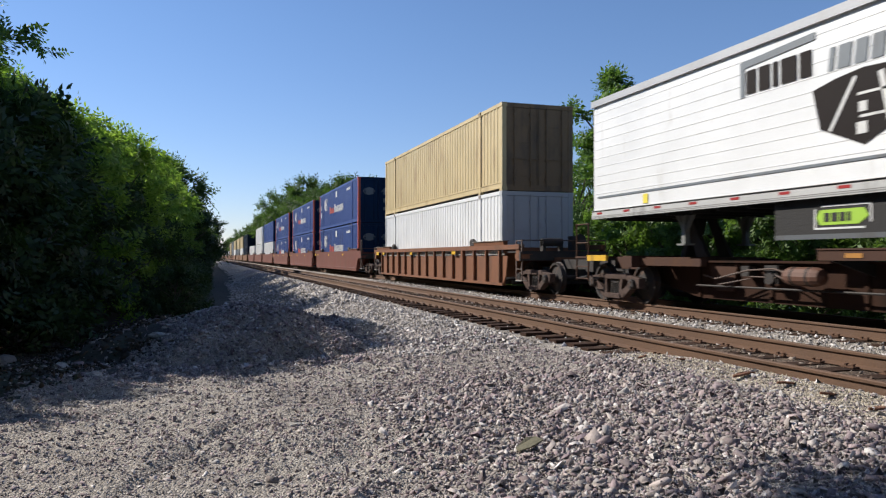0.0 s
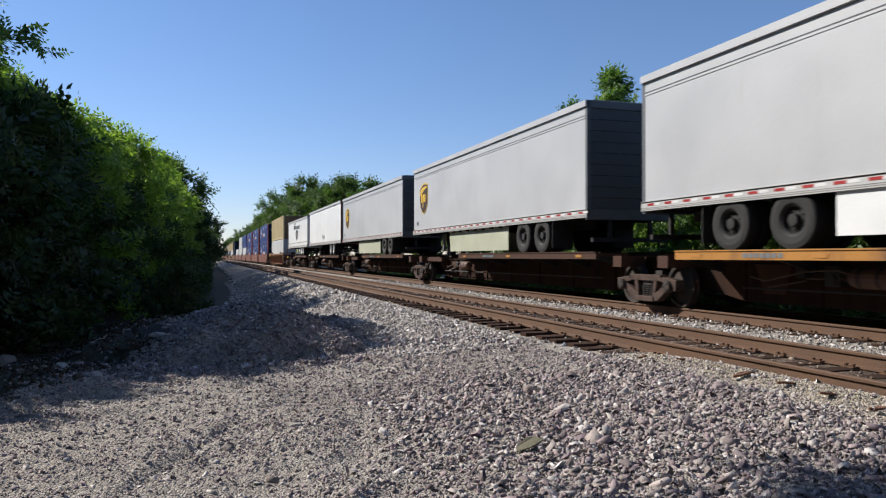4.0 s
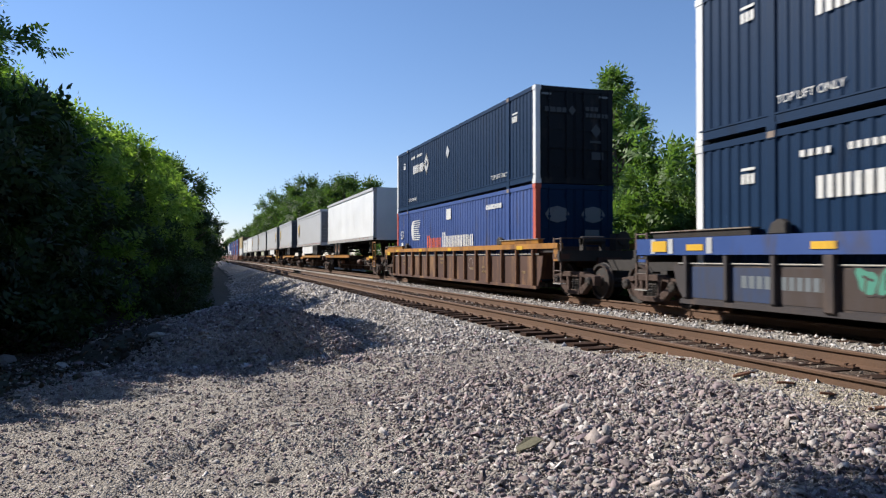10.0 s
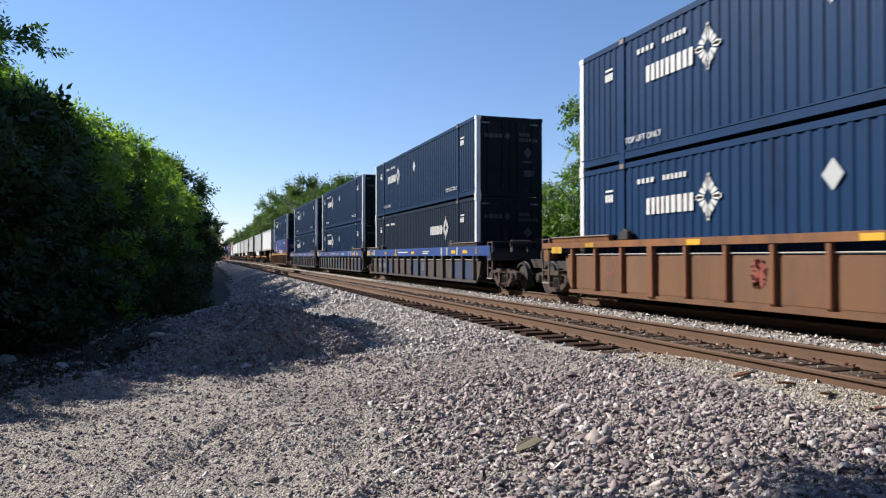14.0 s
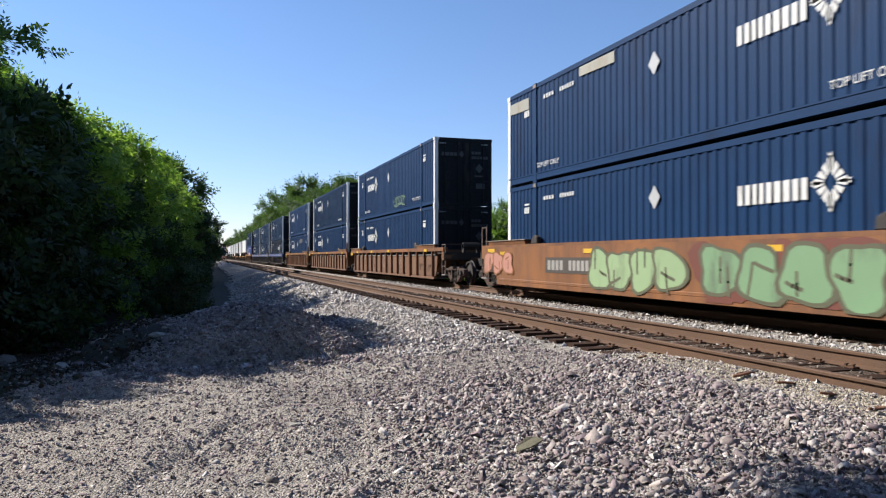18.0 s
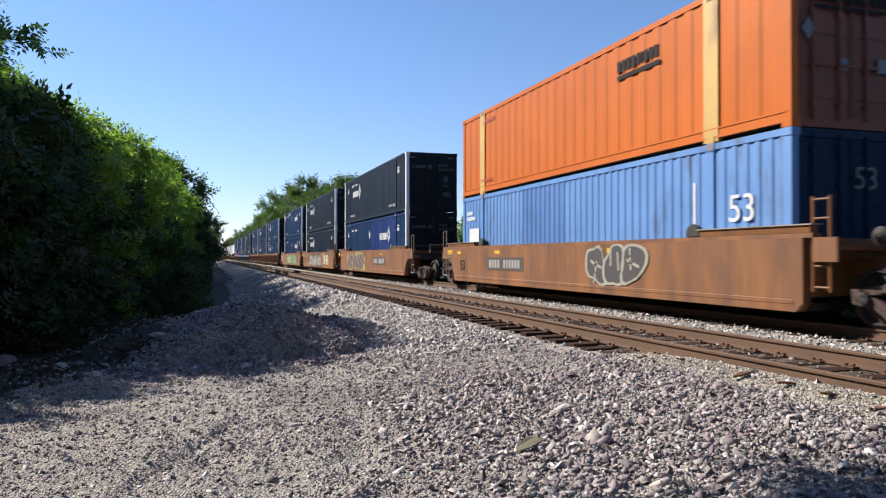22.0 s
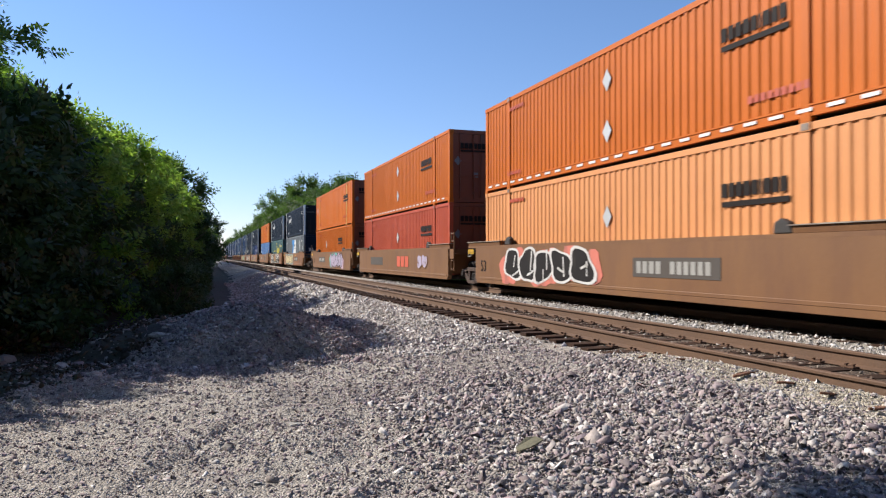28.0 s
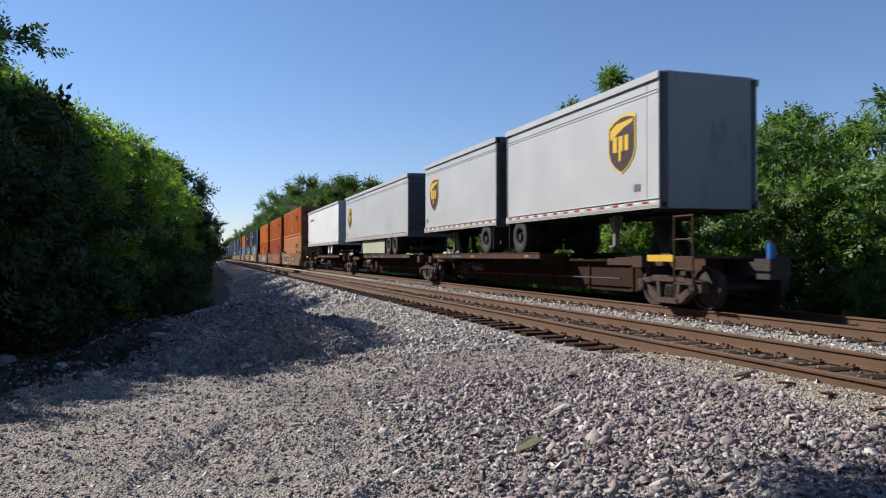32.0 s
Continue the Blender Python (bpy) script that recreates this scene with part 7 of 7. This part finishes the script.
trailer(SILVER_TRAILER, -44.8, 16.15, 1, GREYWHITE, END_GREY, GREYWHITE, (2.7, 4.0), rim=UNDER, skirt=(SKIRT, 5.4, 11.4, 1.31), logo=shield(1.65), tape=0.62)
trailer(SILVER_TRAILER, -63.4, 16.15, -1, GREYWHITE, END_GREY, GREYWHITE, (2.8, 4.3), rim=UNDER, skirt=(WHITE, 5.2, 12.0, 1.42), logo=shield(1.5, -1), tape=0.62)
# three yellow-edged spine platforms
for i, (a, b) in enumerate([(-75.2, -93.3), (-93.3, -111.9), (-111.9, -129.8)]):
    h = (a - b) / 2
    nose = -1 if i == 2 else 1
    spine_car("worn yellow and rusty brown spine car platform", a, b, i == 0, i == 2, SPINE_BROWN, SPINE_BROWN, CAR_YELLOW, nose, [(-h + 1.3, -h + 4.4), (-h + 4.6, h - 6.0)] if nose > 0 else [(-h + 6.4, h - 1.8)])
trailer("shorter pale grey road trailer with a brown and gold shield", -82.05, 13.8, 1, GREYWHITE, END_GREY, GREYWHITE, (2.75, 4.05), 2.15, 5.10, UNDER, None, shield(1.5, plates=True), tape=0.62)
trailer(SILVER_TRAILER, -102.08, 16.15, 1, GREYWHITE, END_GREY, GREYWHITE, (2.7, 4.0), rim=UNDER, skirt=(WHITE, 5.0, 12.0, 1.40), logo=shield(1.6), tape=0.62, roll=MID_DOOR, frame_mat=GREYWHITE)
trailer("white road trailer with rounded nose and pale alloy rails", -122.1, 16.15, -1, WHITE, WHITE, GREYWHITE, (3.4, 4.65), 2.08, 5.10, CAR_RUST, None, None, ledge=False)

# ribbed brown unit: navy over violet-blue
OCHRE_RIB = paint("ochre_rust_rib_paint", (0.125, 0.052, 0.019), 0.7, 0.5, stain=RUST)


def old_marks(seed, tone, chalk):
    """Faded stencils and chalk strokes on the bays between ribs."""
    base = car_marks(False, size="", load="", tabs=((1.0, 1.44), (5.0, 1.44), (9.0, 1.44), (15.6, 1.42)), x=-1.51)

    def marks(w):
        base(w)
        rng = random.Random(seed)
        bay = 16.4 / 14
        for k in (1, 2, 3, 4, 6, 9, 10, 12, 13):
            u = 0.2 + k * bay + 0.18
            if rng.random() < 0.45:
                low = rng.uniform(0.5, 0.9)
                rows = [r for i in range(rng.randint(1, 2)) for r in slabs(u + rng.uniform(0, 0.3), low + 0.15 * i, [rng.uniform(0.03, 0.09) for _ in range(rng.randint(3, 6))], 0.085, 0.03)]
                on_side("faded_stencil", rows, tone, w, -1.384, 8.4)
            if rng.random() < 0.4:
                cu, cv, r = u + 0.35, rng.uniform(0.65, 0.95), rng.uniform(0.10, 0.26)
                a0 = rng.uniform(0, 6)
                pts = [(cu + r * (1 + 0.05 * i) * math.cos(a0 + i * 0.7), cv + r * math.sin(a0 + i * 0.7)) for i in range(9)]
                on_side("chalk_mark", stroke(pts, 0.018), chalk, w, -1.386, 8.4)
        if seed == 230:
            for k in range(3):
                pts = [(6.83 + 0.20 * math.cos(i * 1.9 + k) * (0.5 + 0.5 * math.sin(i * 0.8)), 0.80 + 0.24 * math.sin(i * 1.3 + 2 * k)) for i in range(12)]
                on_side("red_spray", stroke(pts, 0.055), DULL_RED, w, -1.392 - 0.002 * k, 8.4, "dull red sprayed scribble")
    return marks


OLD_YELLOW, CHALK, DULL_RED = paint("faded_yellow_stencil", (0.19, 0.12, 0.05), 0.7, 0.3), paint("chalk_white", (0.26, 0.22, 0.20), 0.8, 0.3), paint("dull_red_spray", (0.24, 0.05, 0.035), 0.7, 0.3)
well_car("dark brown ribbed well car with worn yellow top edge", -143.7, True, True, CAR_BROWN, CAR_YELLOW, OCHRE_RIB, ribbed=True, marks=old_marks(3, OLD_YELLOW, CHALK), cap_mat=CAR_YELLOW)
stackblue(-143.7, Z1)
navy(-143.7, Z2)
# three blue units
def blue_marks(seed):
    def marks(w):
        x = -1.51
        lettering("size_mark", "53", 0.42, PALE_MARK, w, (-1.40, -1.5, 0.52), (90, 0, -90))
        on_side("number_mark", slabs(1.7, 0.54, (0.14,) * 4, 0.22, 0.05) + slabs(2.65, 0.54, (0.12,) * 6, 0.22, 0.05), GREY, w, -1.386, 8.4)
        on_side("reflector", [rect(u, u + 0.5, 1.22, 1.34) for u in (0.3, 3.4, 8.6, 14.3, 15.6)], SAFETY, w, x, 8.4)
        on_side("end_marker", [rect(-0.85, -0.35, 1.20, 1.42), rect(17.0, 17.06, 1.2, 1.42)], SAFETY, w, x - 0.002, 8.4, "bright yellow end marker")
        on_side("notice_mark", [rect(6.3, 8.0, 1.28, 1.33), rect(10.4, 11.4, 1.3, 1.34), rect(10.4, 11.2, 1.22, 1.26)], DECAL_WHITE, w, x, 8.4)
        on_side("edge_bar", [rect(u, u + 0.16, 1.16, 1.46) for u in (-0.9, -0.3, 0.9, 13.0, 13.7, 14.9)], GREYWHITE, w, x, 8.4)
        on_side("yellow_mark", [rect(5.55, 6.0, 1.16, 1.24), rect(5.7, 5.86, 1.14, 1.46)], SAFETY, w, x - 0.002, 8.4)
        if seed:
            graffiti(w, 8.4, 4.15, 0.52, 1.1, 0.45, 3, seed, paint("mint_spray", (0.05, 0.22, 0.16), 0.7, 0.2), CAR_LILAC, x=-1.388)
    return marks


BAY_BROWN = paint("dusty_brown_bay_paint", (0.040, 0.026, 0.021), 0.8, 0.5, stain=(0.05, 0.04, 0.045))
CAR_BLUE_DULL = paint("dull_blue_bay_paint", (0.012, 0.030, 0.085), 0.7, 0.5, stain=(0.03, 0.026, 0.028))
BLUE_CAR = "blue ribbed well car with dusty lower panels"
for s, lead, rear, seed in ((-167.2, True, False, 4), (-186.9, False, False, 7), (-206.6, False, True, 0)):
    well_car(BLUE_CAR, s, lead, rear, CAR_LILAC, CAR_BLUE, CAR_LILAC, ribbed=True, sill_mat=DARK_STEEL, marks=blue_marks(seed), cap_mat=DARK_STEEL, chord_h=0.34, bays=[CAR_LILAC, CAR_BLUE_DULL, BAY_BROWN, CAR_BLUE_DULL, BAY_BROWN])
navy(-167.2, Z1), navy(-167.2, Z2), navy(-186.9, Z1), navy(-186.9, Z2), navy(-206.6, Z2)
navy(-206.6, Z1, SLATE, logo=10.6, label="dark slate corrugated container with white lettering")
# three rusty ribbed units
RUST_BAY, RUST_BAY2 = paint("dull_rust_bay_paint", (0.138, 0.060, 0.024), 0.75, 0.75, stain=(0.085, 0.038, 0.018)), paint("dusty_tan_bay_paint", (0.150, 0.070, 0.030), 0.75, 0.75, stain=(0.095, 0.048, 0.024))
for s, lead, rear in ((-230.3, True, False), (-249.9, False, False), (-269.75, False, True)):
    well_car("rusty tan ribbed well car with faded marks", s, lead, rear, RUST_BAY, CAR_ORANGE, CAR_RUST, ribbed=True, marks=old_marks(int(-s), CHALK, DULL_RED if s > -240 else CHALK), cap_mat=CAR_ORANGE, bays=[RUST_BAY, RUST_BAY2, RUST_BAY])
navy(-230.3, Z1, BLUE_NAVY, patch="rub"), navy(-230.3, Z2, BLUE_NAVY), navy(-249.9, Z1, BLUE_NAVY), navy(-249.9, Z2)
navy(-269.75, Z1, BLUE_NAVY), navy(-269.75, Z2, BLUE_NAVY, patch="scribble")
# three orange-brown smooth units
MINT, PURPLE, SILVERG, OUTL, TANF, LILACF = (paint("mint_green_spray", (0.235, 0.335, 0.175), 0.7, 0.3), paint("dull_purple_spray", (0.08, 0.04, 0.072), 0.7, 0.2), paint("silver_spray", (0.288, 0.264, 0.216), 0.6, 0.3),
    paint("black_spray", (0.013, 0.011, 0.011), 0.75, 0.1, spec=0.15), paint("sand_spray", (0.50, 0.40, 0.22), 0.7, 0.2), paint("lilac_spray", (0.32, 0.272, 0.368), 0.7, 0.2))
OLIVE = paint("dark_olive_spray", (0.075, 0.075, 0.04), 0.7, 0.2)
PALE_AQUA = paint("pale_aqua_spray", (0.24, 0.31, 0.29), 0.7, 0.2)
SMOOTH = "orange-brown smooth-sided well car with graffiti"


def k_marks(i):
    base = car_marks(i != 1, (3.6, 3.0, 10.3)[i], "53" if i == 1 else "", 1.0, ((0.2, 1.26), (5.6, 1.30), (11.8, 1.30)), True)

    def marks(w):
        base(w)
        if i == 0:
            graffiti(w, 8.4, 5.9, 0.30, 3.7, 1.02, 4, 21, MINT, OLIVE)
            graffiti(w, 8.4, 10.2, 0.28, 4.0, 1.06, 4, 22, paint("leaf_green_spray", (0.145, 0.255, 0.135), 0.7, 0.3), OLIVE, CAR_OXIDE)
            graffiti(w, 8.4, -1.2, 0.55, 2.4, 0.7, 3, 23, paint("pink_spray", (0.384, 0.176, 0.128), 0.7), CAR_ORANGE)
        if i == 1:
            graffiti(w, 8.4, 4.2, 0.32, 7.0, 0.98, 6, 24, SILVERG, OUTL, CAR_OXIDE, wild=True)
            graffiti(w, 8.4, 12.3, 0.36, 2.4, 1.0, 2, 25, paint("bone_spray", (0.44, 0.368, 0.288), 0.7), OUTL, CAR_YELLOW)
        if i == 2:
            graffiti(w, 8.4, 2.7, 0.36, 5.0, 0.95, 5, 26, PURPLE, paint("mustard_spray", (0.26, 0.19, 0.05), 0.7, 0.3), paint("dull_lime_spray", (0.24, 0.22, 0.07), 0.7, 0.3), wild=True)
    return marks


for i, (s, lead, rear) in enumerate(((-293.7, True, False), (-313.5, False, False), (-333.6, False, True))):
    well_car(SMOOTH, s, lead, rear, CAR_ORANGE, marks=k_marks(i))
navy(-293.7, Z1, BLUE_NAVY, logo=10.6), navy(-293.7, Z2, BLUE_NAVY, logo=10.6, patch="scuff")
navy(-313.5, Z1, SLATE), navy(-313.5, Z2, SLATE)
navy(-333.6, Z1, BLUE_NAVY, logo=10.6, patch="panel"), navy(-333.6, Z2, SLATE)


OLD_SIGN_YELLOW = paint("old_sign_yellow_paint", (0.34, 0.20, 0.05), 0.6, 0.4, stain=(0.2, 0.1, 0.03))


def arched_graffiti(w, y0):
    """A black sprayed ground with white strokes that run as arches, loops and stems and spell nothing."""
    ground = [(2.5, 0.43), (2.7, 0.27), (14.0, 0.27), (14.02, 0.75), (13.75, 1.08), (13.3, 1.2), (12.9, 1.24), (13.1, 1.385), (2.75, 1.385), (2.55, 0.9)]
    on_side("graffiti_ground", [ground], OUTL, w, -1.510, y0, "black sprayed ground of the graffiti")
    rng = random.Random(32)

    def arch(u, width, low, spring, top, tilt=0.0):
        over = [(u + width * (0.5 - 0.5 * math.cos(a)) + tilt * math.sin(a), spring + (top - spring) * math.sin(a)) for a in [k * math.pi / 8 for k in range(9)]]
        return [(u - 0.04, low)] + over + [(u + width + tilt, (spring + low) / 2), (u + width + 1.3 * tilt, low)]

    def loop(u, width, low, high):
        return [(u + width * (0.5 - 0.62 * math.cos(a)) + 0.10 * math.sin(a), (low + high) / 2 - (high - low) / 2 * math.cos(a * 0.92)) for a in [0.3 + k * 5.2 / 10 for k in range(11)]]
    lines = []
    for first, widths in ((2.66, (0.62, 0.52, 0.52, 0.55, 0.62, 0.70)), (9.56, (0.72, 0.86, 0.84, 0.82))):
        u = first
        for k, wd in enumerate(widths):
            lines.append((arch(u, wd, 0.29, 0.70 + rng.uniform(-0.06, 0.06), 0.93 + rng.uniform(-0.05, 0.05), 0.06), 0.085 if k else 0.15))
            lines.append((loop(u + 0.10, wd * 0.72, 0.96, 1.37), 0.075))
            u += wd
    lines.append((arch(12.82, 1.10, 0.62, 0.88, 1.21, 0.02)[:-1] + [(13.97, 0.29)], 0.13))
    lines.append(([(12.62, 1.0), (12.74, 1.2), (12.95, 1.34), (13.2, 1.37)], 0.10))
    lines.append(([(2.6, 1.37), (4.0, 1.375), (5.9, 1.375)], 0.05))
    lines.append(([(9.5, 1.37), (11.0, 1.375), (13.1, 1.375)], 0.05))
    for k, (pts, width) in enumerate(lines):
        on_side("graffiti_stroke", stroke([(u, min(v, 1.38)) for u, v in pts], width), DECAL_WHITE, w, -1.5145 - 0.0002 * k, y0)


def l_marks(i):
    base = car_marks(i != 1, (3.5, 3.2, 10.5)[i], "53" if i < 2 else "", 0.6, ((0.3, 1.3), (4.0, 1.3), (11.0, 1.3)), True)

    def marks(w):
        base(w)
        if i == 0:
            graffiti(w, 8.4, 10.1, 0.44, 2.4, 0.98, 3, 31, paint("dull_grey_spray", (0.040, 0.036, 0.038), 0.75, 0.3), SILVERG)
        if i == 1:
            arched_graffiti(w, 8.4)
            on_side("paint_drip", [[(u, 0.27), (u + 0.09, 0.27), (u + 0.05, 0.53), (u - 0.03, 0.53)] for u in (7.0, 7.5, 8.1, 8.75)], DECAL_WHITE, w, -1.515, 8.4)
            on_side("paint_drip", [[(u, 1.29), (u + 0.09, 1.29), (u + 0.12, 1.39), (u + 0.02, 1.39)] for u in (7.2, 7.9, 8.4, 9.0)], DECAL_WHITE, w, -1.515, 8.4)
            on_side("yellow_panel", [rect(6.84, 9.4, 0.53, 1.29)], OLD_SIGN_YELLOW, w, -1.522, 8.4, "faded yellow panel with dull red bars")
            on_side("red_bar", [rect(7.05, 7.62, 1.08, 1.2), rect(7.26, 7.42, 0.66, 1.08), rect(7.72, 8.30, 1.08, 1.2), rect(7.94, 8.10, 0.66, 1.08), rect(8.45, 8.66, 0.66, 1.2), rect(8.80, 9.0, 0.66, 1.2)], DULL_RED, w, -1.527, 8.4)
        if i == 2:
            on_side("graffiti_ground", [[(2.1, 0.34), (2.5, 0.26), (8.9, 0.26), (9.3, 0.5), (9.0, 0.8), (9.2, 1.39), (2.2, 1.39), (2.0, 0.9)]], PALE_AQUA, w, -1.507, 8.4)
            graffiti(w, 8.4, 2.3, 0.28, 3.1, 1.06, 4, 34, TANF, OUTL)
            graffiti(w, 8.4, 5.5, 0.28, 3.4, 1.06, 5, 35, TANF, OUTL)
    return marks


for i, (s, lead, rear) in enumerate(((-357.85, True, False), (-378.0, False, False), (-398.1, False, True))):
    well_car(SMOOTH, s, lead, rear, CAR_ORANGE, marks=l_marks(i))
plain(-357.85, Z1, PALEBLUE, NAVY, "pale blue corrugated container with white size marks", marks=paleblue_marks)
container("orange sheet-sided container with pale yellow posts and black lettering", -357.85, Z2, ORANGE, SHADED_DOOR, ORANGE, 0.55, paint("pale_yellow_post", (0.496, 0.304, 0.08), 0.5, 0.2), CL, orange_marks(True, (), at=10.8, up=0.3), post_half=0.21)
plain(-378.0, Z1, TEAL, TEAL, "teal corrugated container with broad yellow lettering", marks=teal_marks)
navy(-378.0, Z2, SLATE)
plain(-398.1, Z1, GREY, SLATE, "grey corrugated container with blue and white letters", marks=grey_marks)
navy(-398.1, Z2, SLATE)


def m_marks(i):
    base = car_marks(i != 1, (3.6, 3.2, 9.9)[i], "53" if i != 1 else "", 0.4, (), True)

    def marks(w):
        base(w)
        if i == 0:
            graffiti(w, 8.4, 9.1, 0.34, 2.5, 1.0, 3, 41, LILACF, PURPLE, paint("aqua_spray", (0.096, 0.36, 0.32), 0.7))
            graffiti(w, 8.4, 11.6, 0.34, 2.5, 1.0, 3, 42, LILACF, OUTL, paint("pink_white_spray", (0.44, 0.304, 0.384), 0.7))
        if i == 1:
            on_side("lettering_mark", slabs(9.0, 0.62, (0.6, 0.6, 0.6), 0.5, 0.14), DECAL_RED, w, -1.506, 8.4)
            graffiti(w, 8.4, 12.6, 0.6, 1.5, 0.6, 2, 44, LILACF, CAR_TAN)
        if i == 2:
            graffiti(w, 8.4, 2.6, 0.34, 5.4, 1.0, 5, 43, OUTL, paint("white_spray", (0.496, 0.48, 0.464), 0.7), paint("coral_spray", (0.48, 0.128, 0.088), 0.7))
    return marks


for i, (s, lead, rear) in enumerate(((-422.5, True, False), (-442.55, False, False), (-462.6, False, True))):
    well_car("tan-brown smooth-sided well car with graffiti", s, lead, rear, CAR_TAN, marks=m_marks(i))
YPOST = PAINT["pale_yellow_post"]
container("orange sheet-sided container with pale yellow posts", -422.5, Z2, ORANGE, SHADED_DOOR, ORANGE, 0.55, YPOST, CL, orange_marks(True, (1.0,), at=13.0))
container("orange corrugated container with black lettering", -422.5, Z1, ORANGE, SHADED_DOOR, ORANGE, 0.25, None, CL, orange_marks(True, (5.6,), at=10.9))
container("bright orange corrugated container with black lettering", -442.55, Z2, paint("bright_amber_paint", (0.45, 0.106, 0.006), 0.5, 0.15, stain=(0.34, 0.075, 0.006), spec=0.2), SHADED_DOOR, None, 0.25, None, CL, orange_marks(True, (8.0,), True))
container("red-orange corrugated container with black lettering", -442.55, Z1, DEEP_ORANGE, SHADED_DOOR, None, 0.25, None, CL, orange_marks(True, (8.0,)))
container("bright orange corrugated container with black lettering and tape strip", -462.6, Z2, PAINT["bright_amber_paint"], SHADED_DOOR, None, 0.25, None, CL, orange_marks(True, (8.0,), True))
container("sun-faded pale orange corrugated container", -462.6, Z1, PALE_ORANGE, SHADED_DOOR, None, 0.25, None, CL, orange_marks(True, (8.0,)))

# three brown spine platforms at the tail
for i, (a, b) in enumerate([(-476.7, -495.2), (-495.2, -513.9), (-513.9, -531.6)]):
    h = (a - b) / 2
    spine_car(BROWN_SPINE, a, b, i == 0, i == 2, SPINE_BROWN, SPINE_BROWN, SPINE_BROWN, 1, [(-h + 1.8, h - 6.6)] if i < 2 else [(-h + 5.6, h - 1.9)], hitches=None if i < 2 else [h - 2.0, -h + 1.6])


def corner_logo(t, h, z0, z1):
    x = -TW / 2 - 0.004
    on_side("logo", [[(1.55, z0 + 2.22), (1.72, z0 + 2.22), (1.88, z0 + 2.52), (1.80, z0 + 2.52)]], DECAL_BLUE, t, x, h, "small blue slanted emblem")
    on_side("lettering_mark", slabs(2.0, z0 + 2.24, (0.18, 0.06, 0.14, 0.15, 0.14, 0.12, 0.16, 0.18, 0.14), 0.17, 0.05), GREY, t, x, h)
    on_side("number_mark", slabs(0.25, z0 + 0.36, (0.06,) * 8, 0.09, 0.04) + slabs(2.0, z0 + 0.36, (0.05,) * 12, 0.05, 0.04), GREY, t, x, h)


trailer("bright white road trailer with small grey lettering", -484.35, 16.15, 1, WHITE, GREYWHITE, GREYWHITE, (3.2, 4.5), 2.02, 5.17, WHITE, None, corner_logo, ledge=False, tape=0.8)
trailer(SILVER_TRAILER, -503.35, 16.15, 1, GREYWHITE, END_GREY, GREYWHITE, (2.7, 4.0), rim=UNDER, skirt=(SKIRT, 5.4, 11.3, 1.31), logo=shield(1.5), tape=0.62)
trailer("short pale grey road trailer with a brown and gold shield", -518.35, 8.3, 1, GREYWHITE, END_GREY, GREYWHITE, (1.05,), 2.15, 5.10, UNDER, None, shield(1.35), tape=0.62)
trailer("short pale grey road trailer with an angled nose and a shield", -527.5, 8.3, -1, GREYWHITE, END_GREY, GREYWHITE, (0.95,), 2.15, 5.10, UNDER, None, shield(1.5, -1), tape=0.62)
eot = thing("marker_device", (0, 0, 0), "bright blue end-of-train device on the last coupler", "device")
rolls(eot, -533.48)
bm = bmesh.new()
rod(bm, (-0.05, 0, 1.02), (-0.05, 0, 1.36), 0.08, 16)
part("housing", bm, EOT_BLUE, eot, bevel=0.01)
bm = bmesh.new()
rod(bm, (-0.05, 0, 1.36), (-0.05, 0, 1.40), 0.06, 12)
rod(bm, (-0.05, 0, 0.9), (-0.05, 0, 1.04), 0.05, 8)
part("bracket", bm, DARK_STEEL, eot)


# ------------------------------------------------------------------ what moves
def motions():
    for ob, s, z in MOVERS:
        walk(ob, [(t, pose(TRACK_FAR, s + d, z)) for t, d in TRAVEL])


motions()
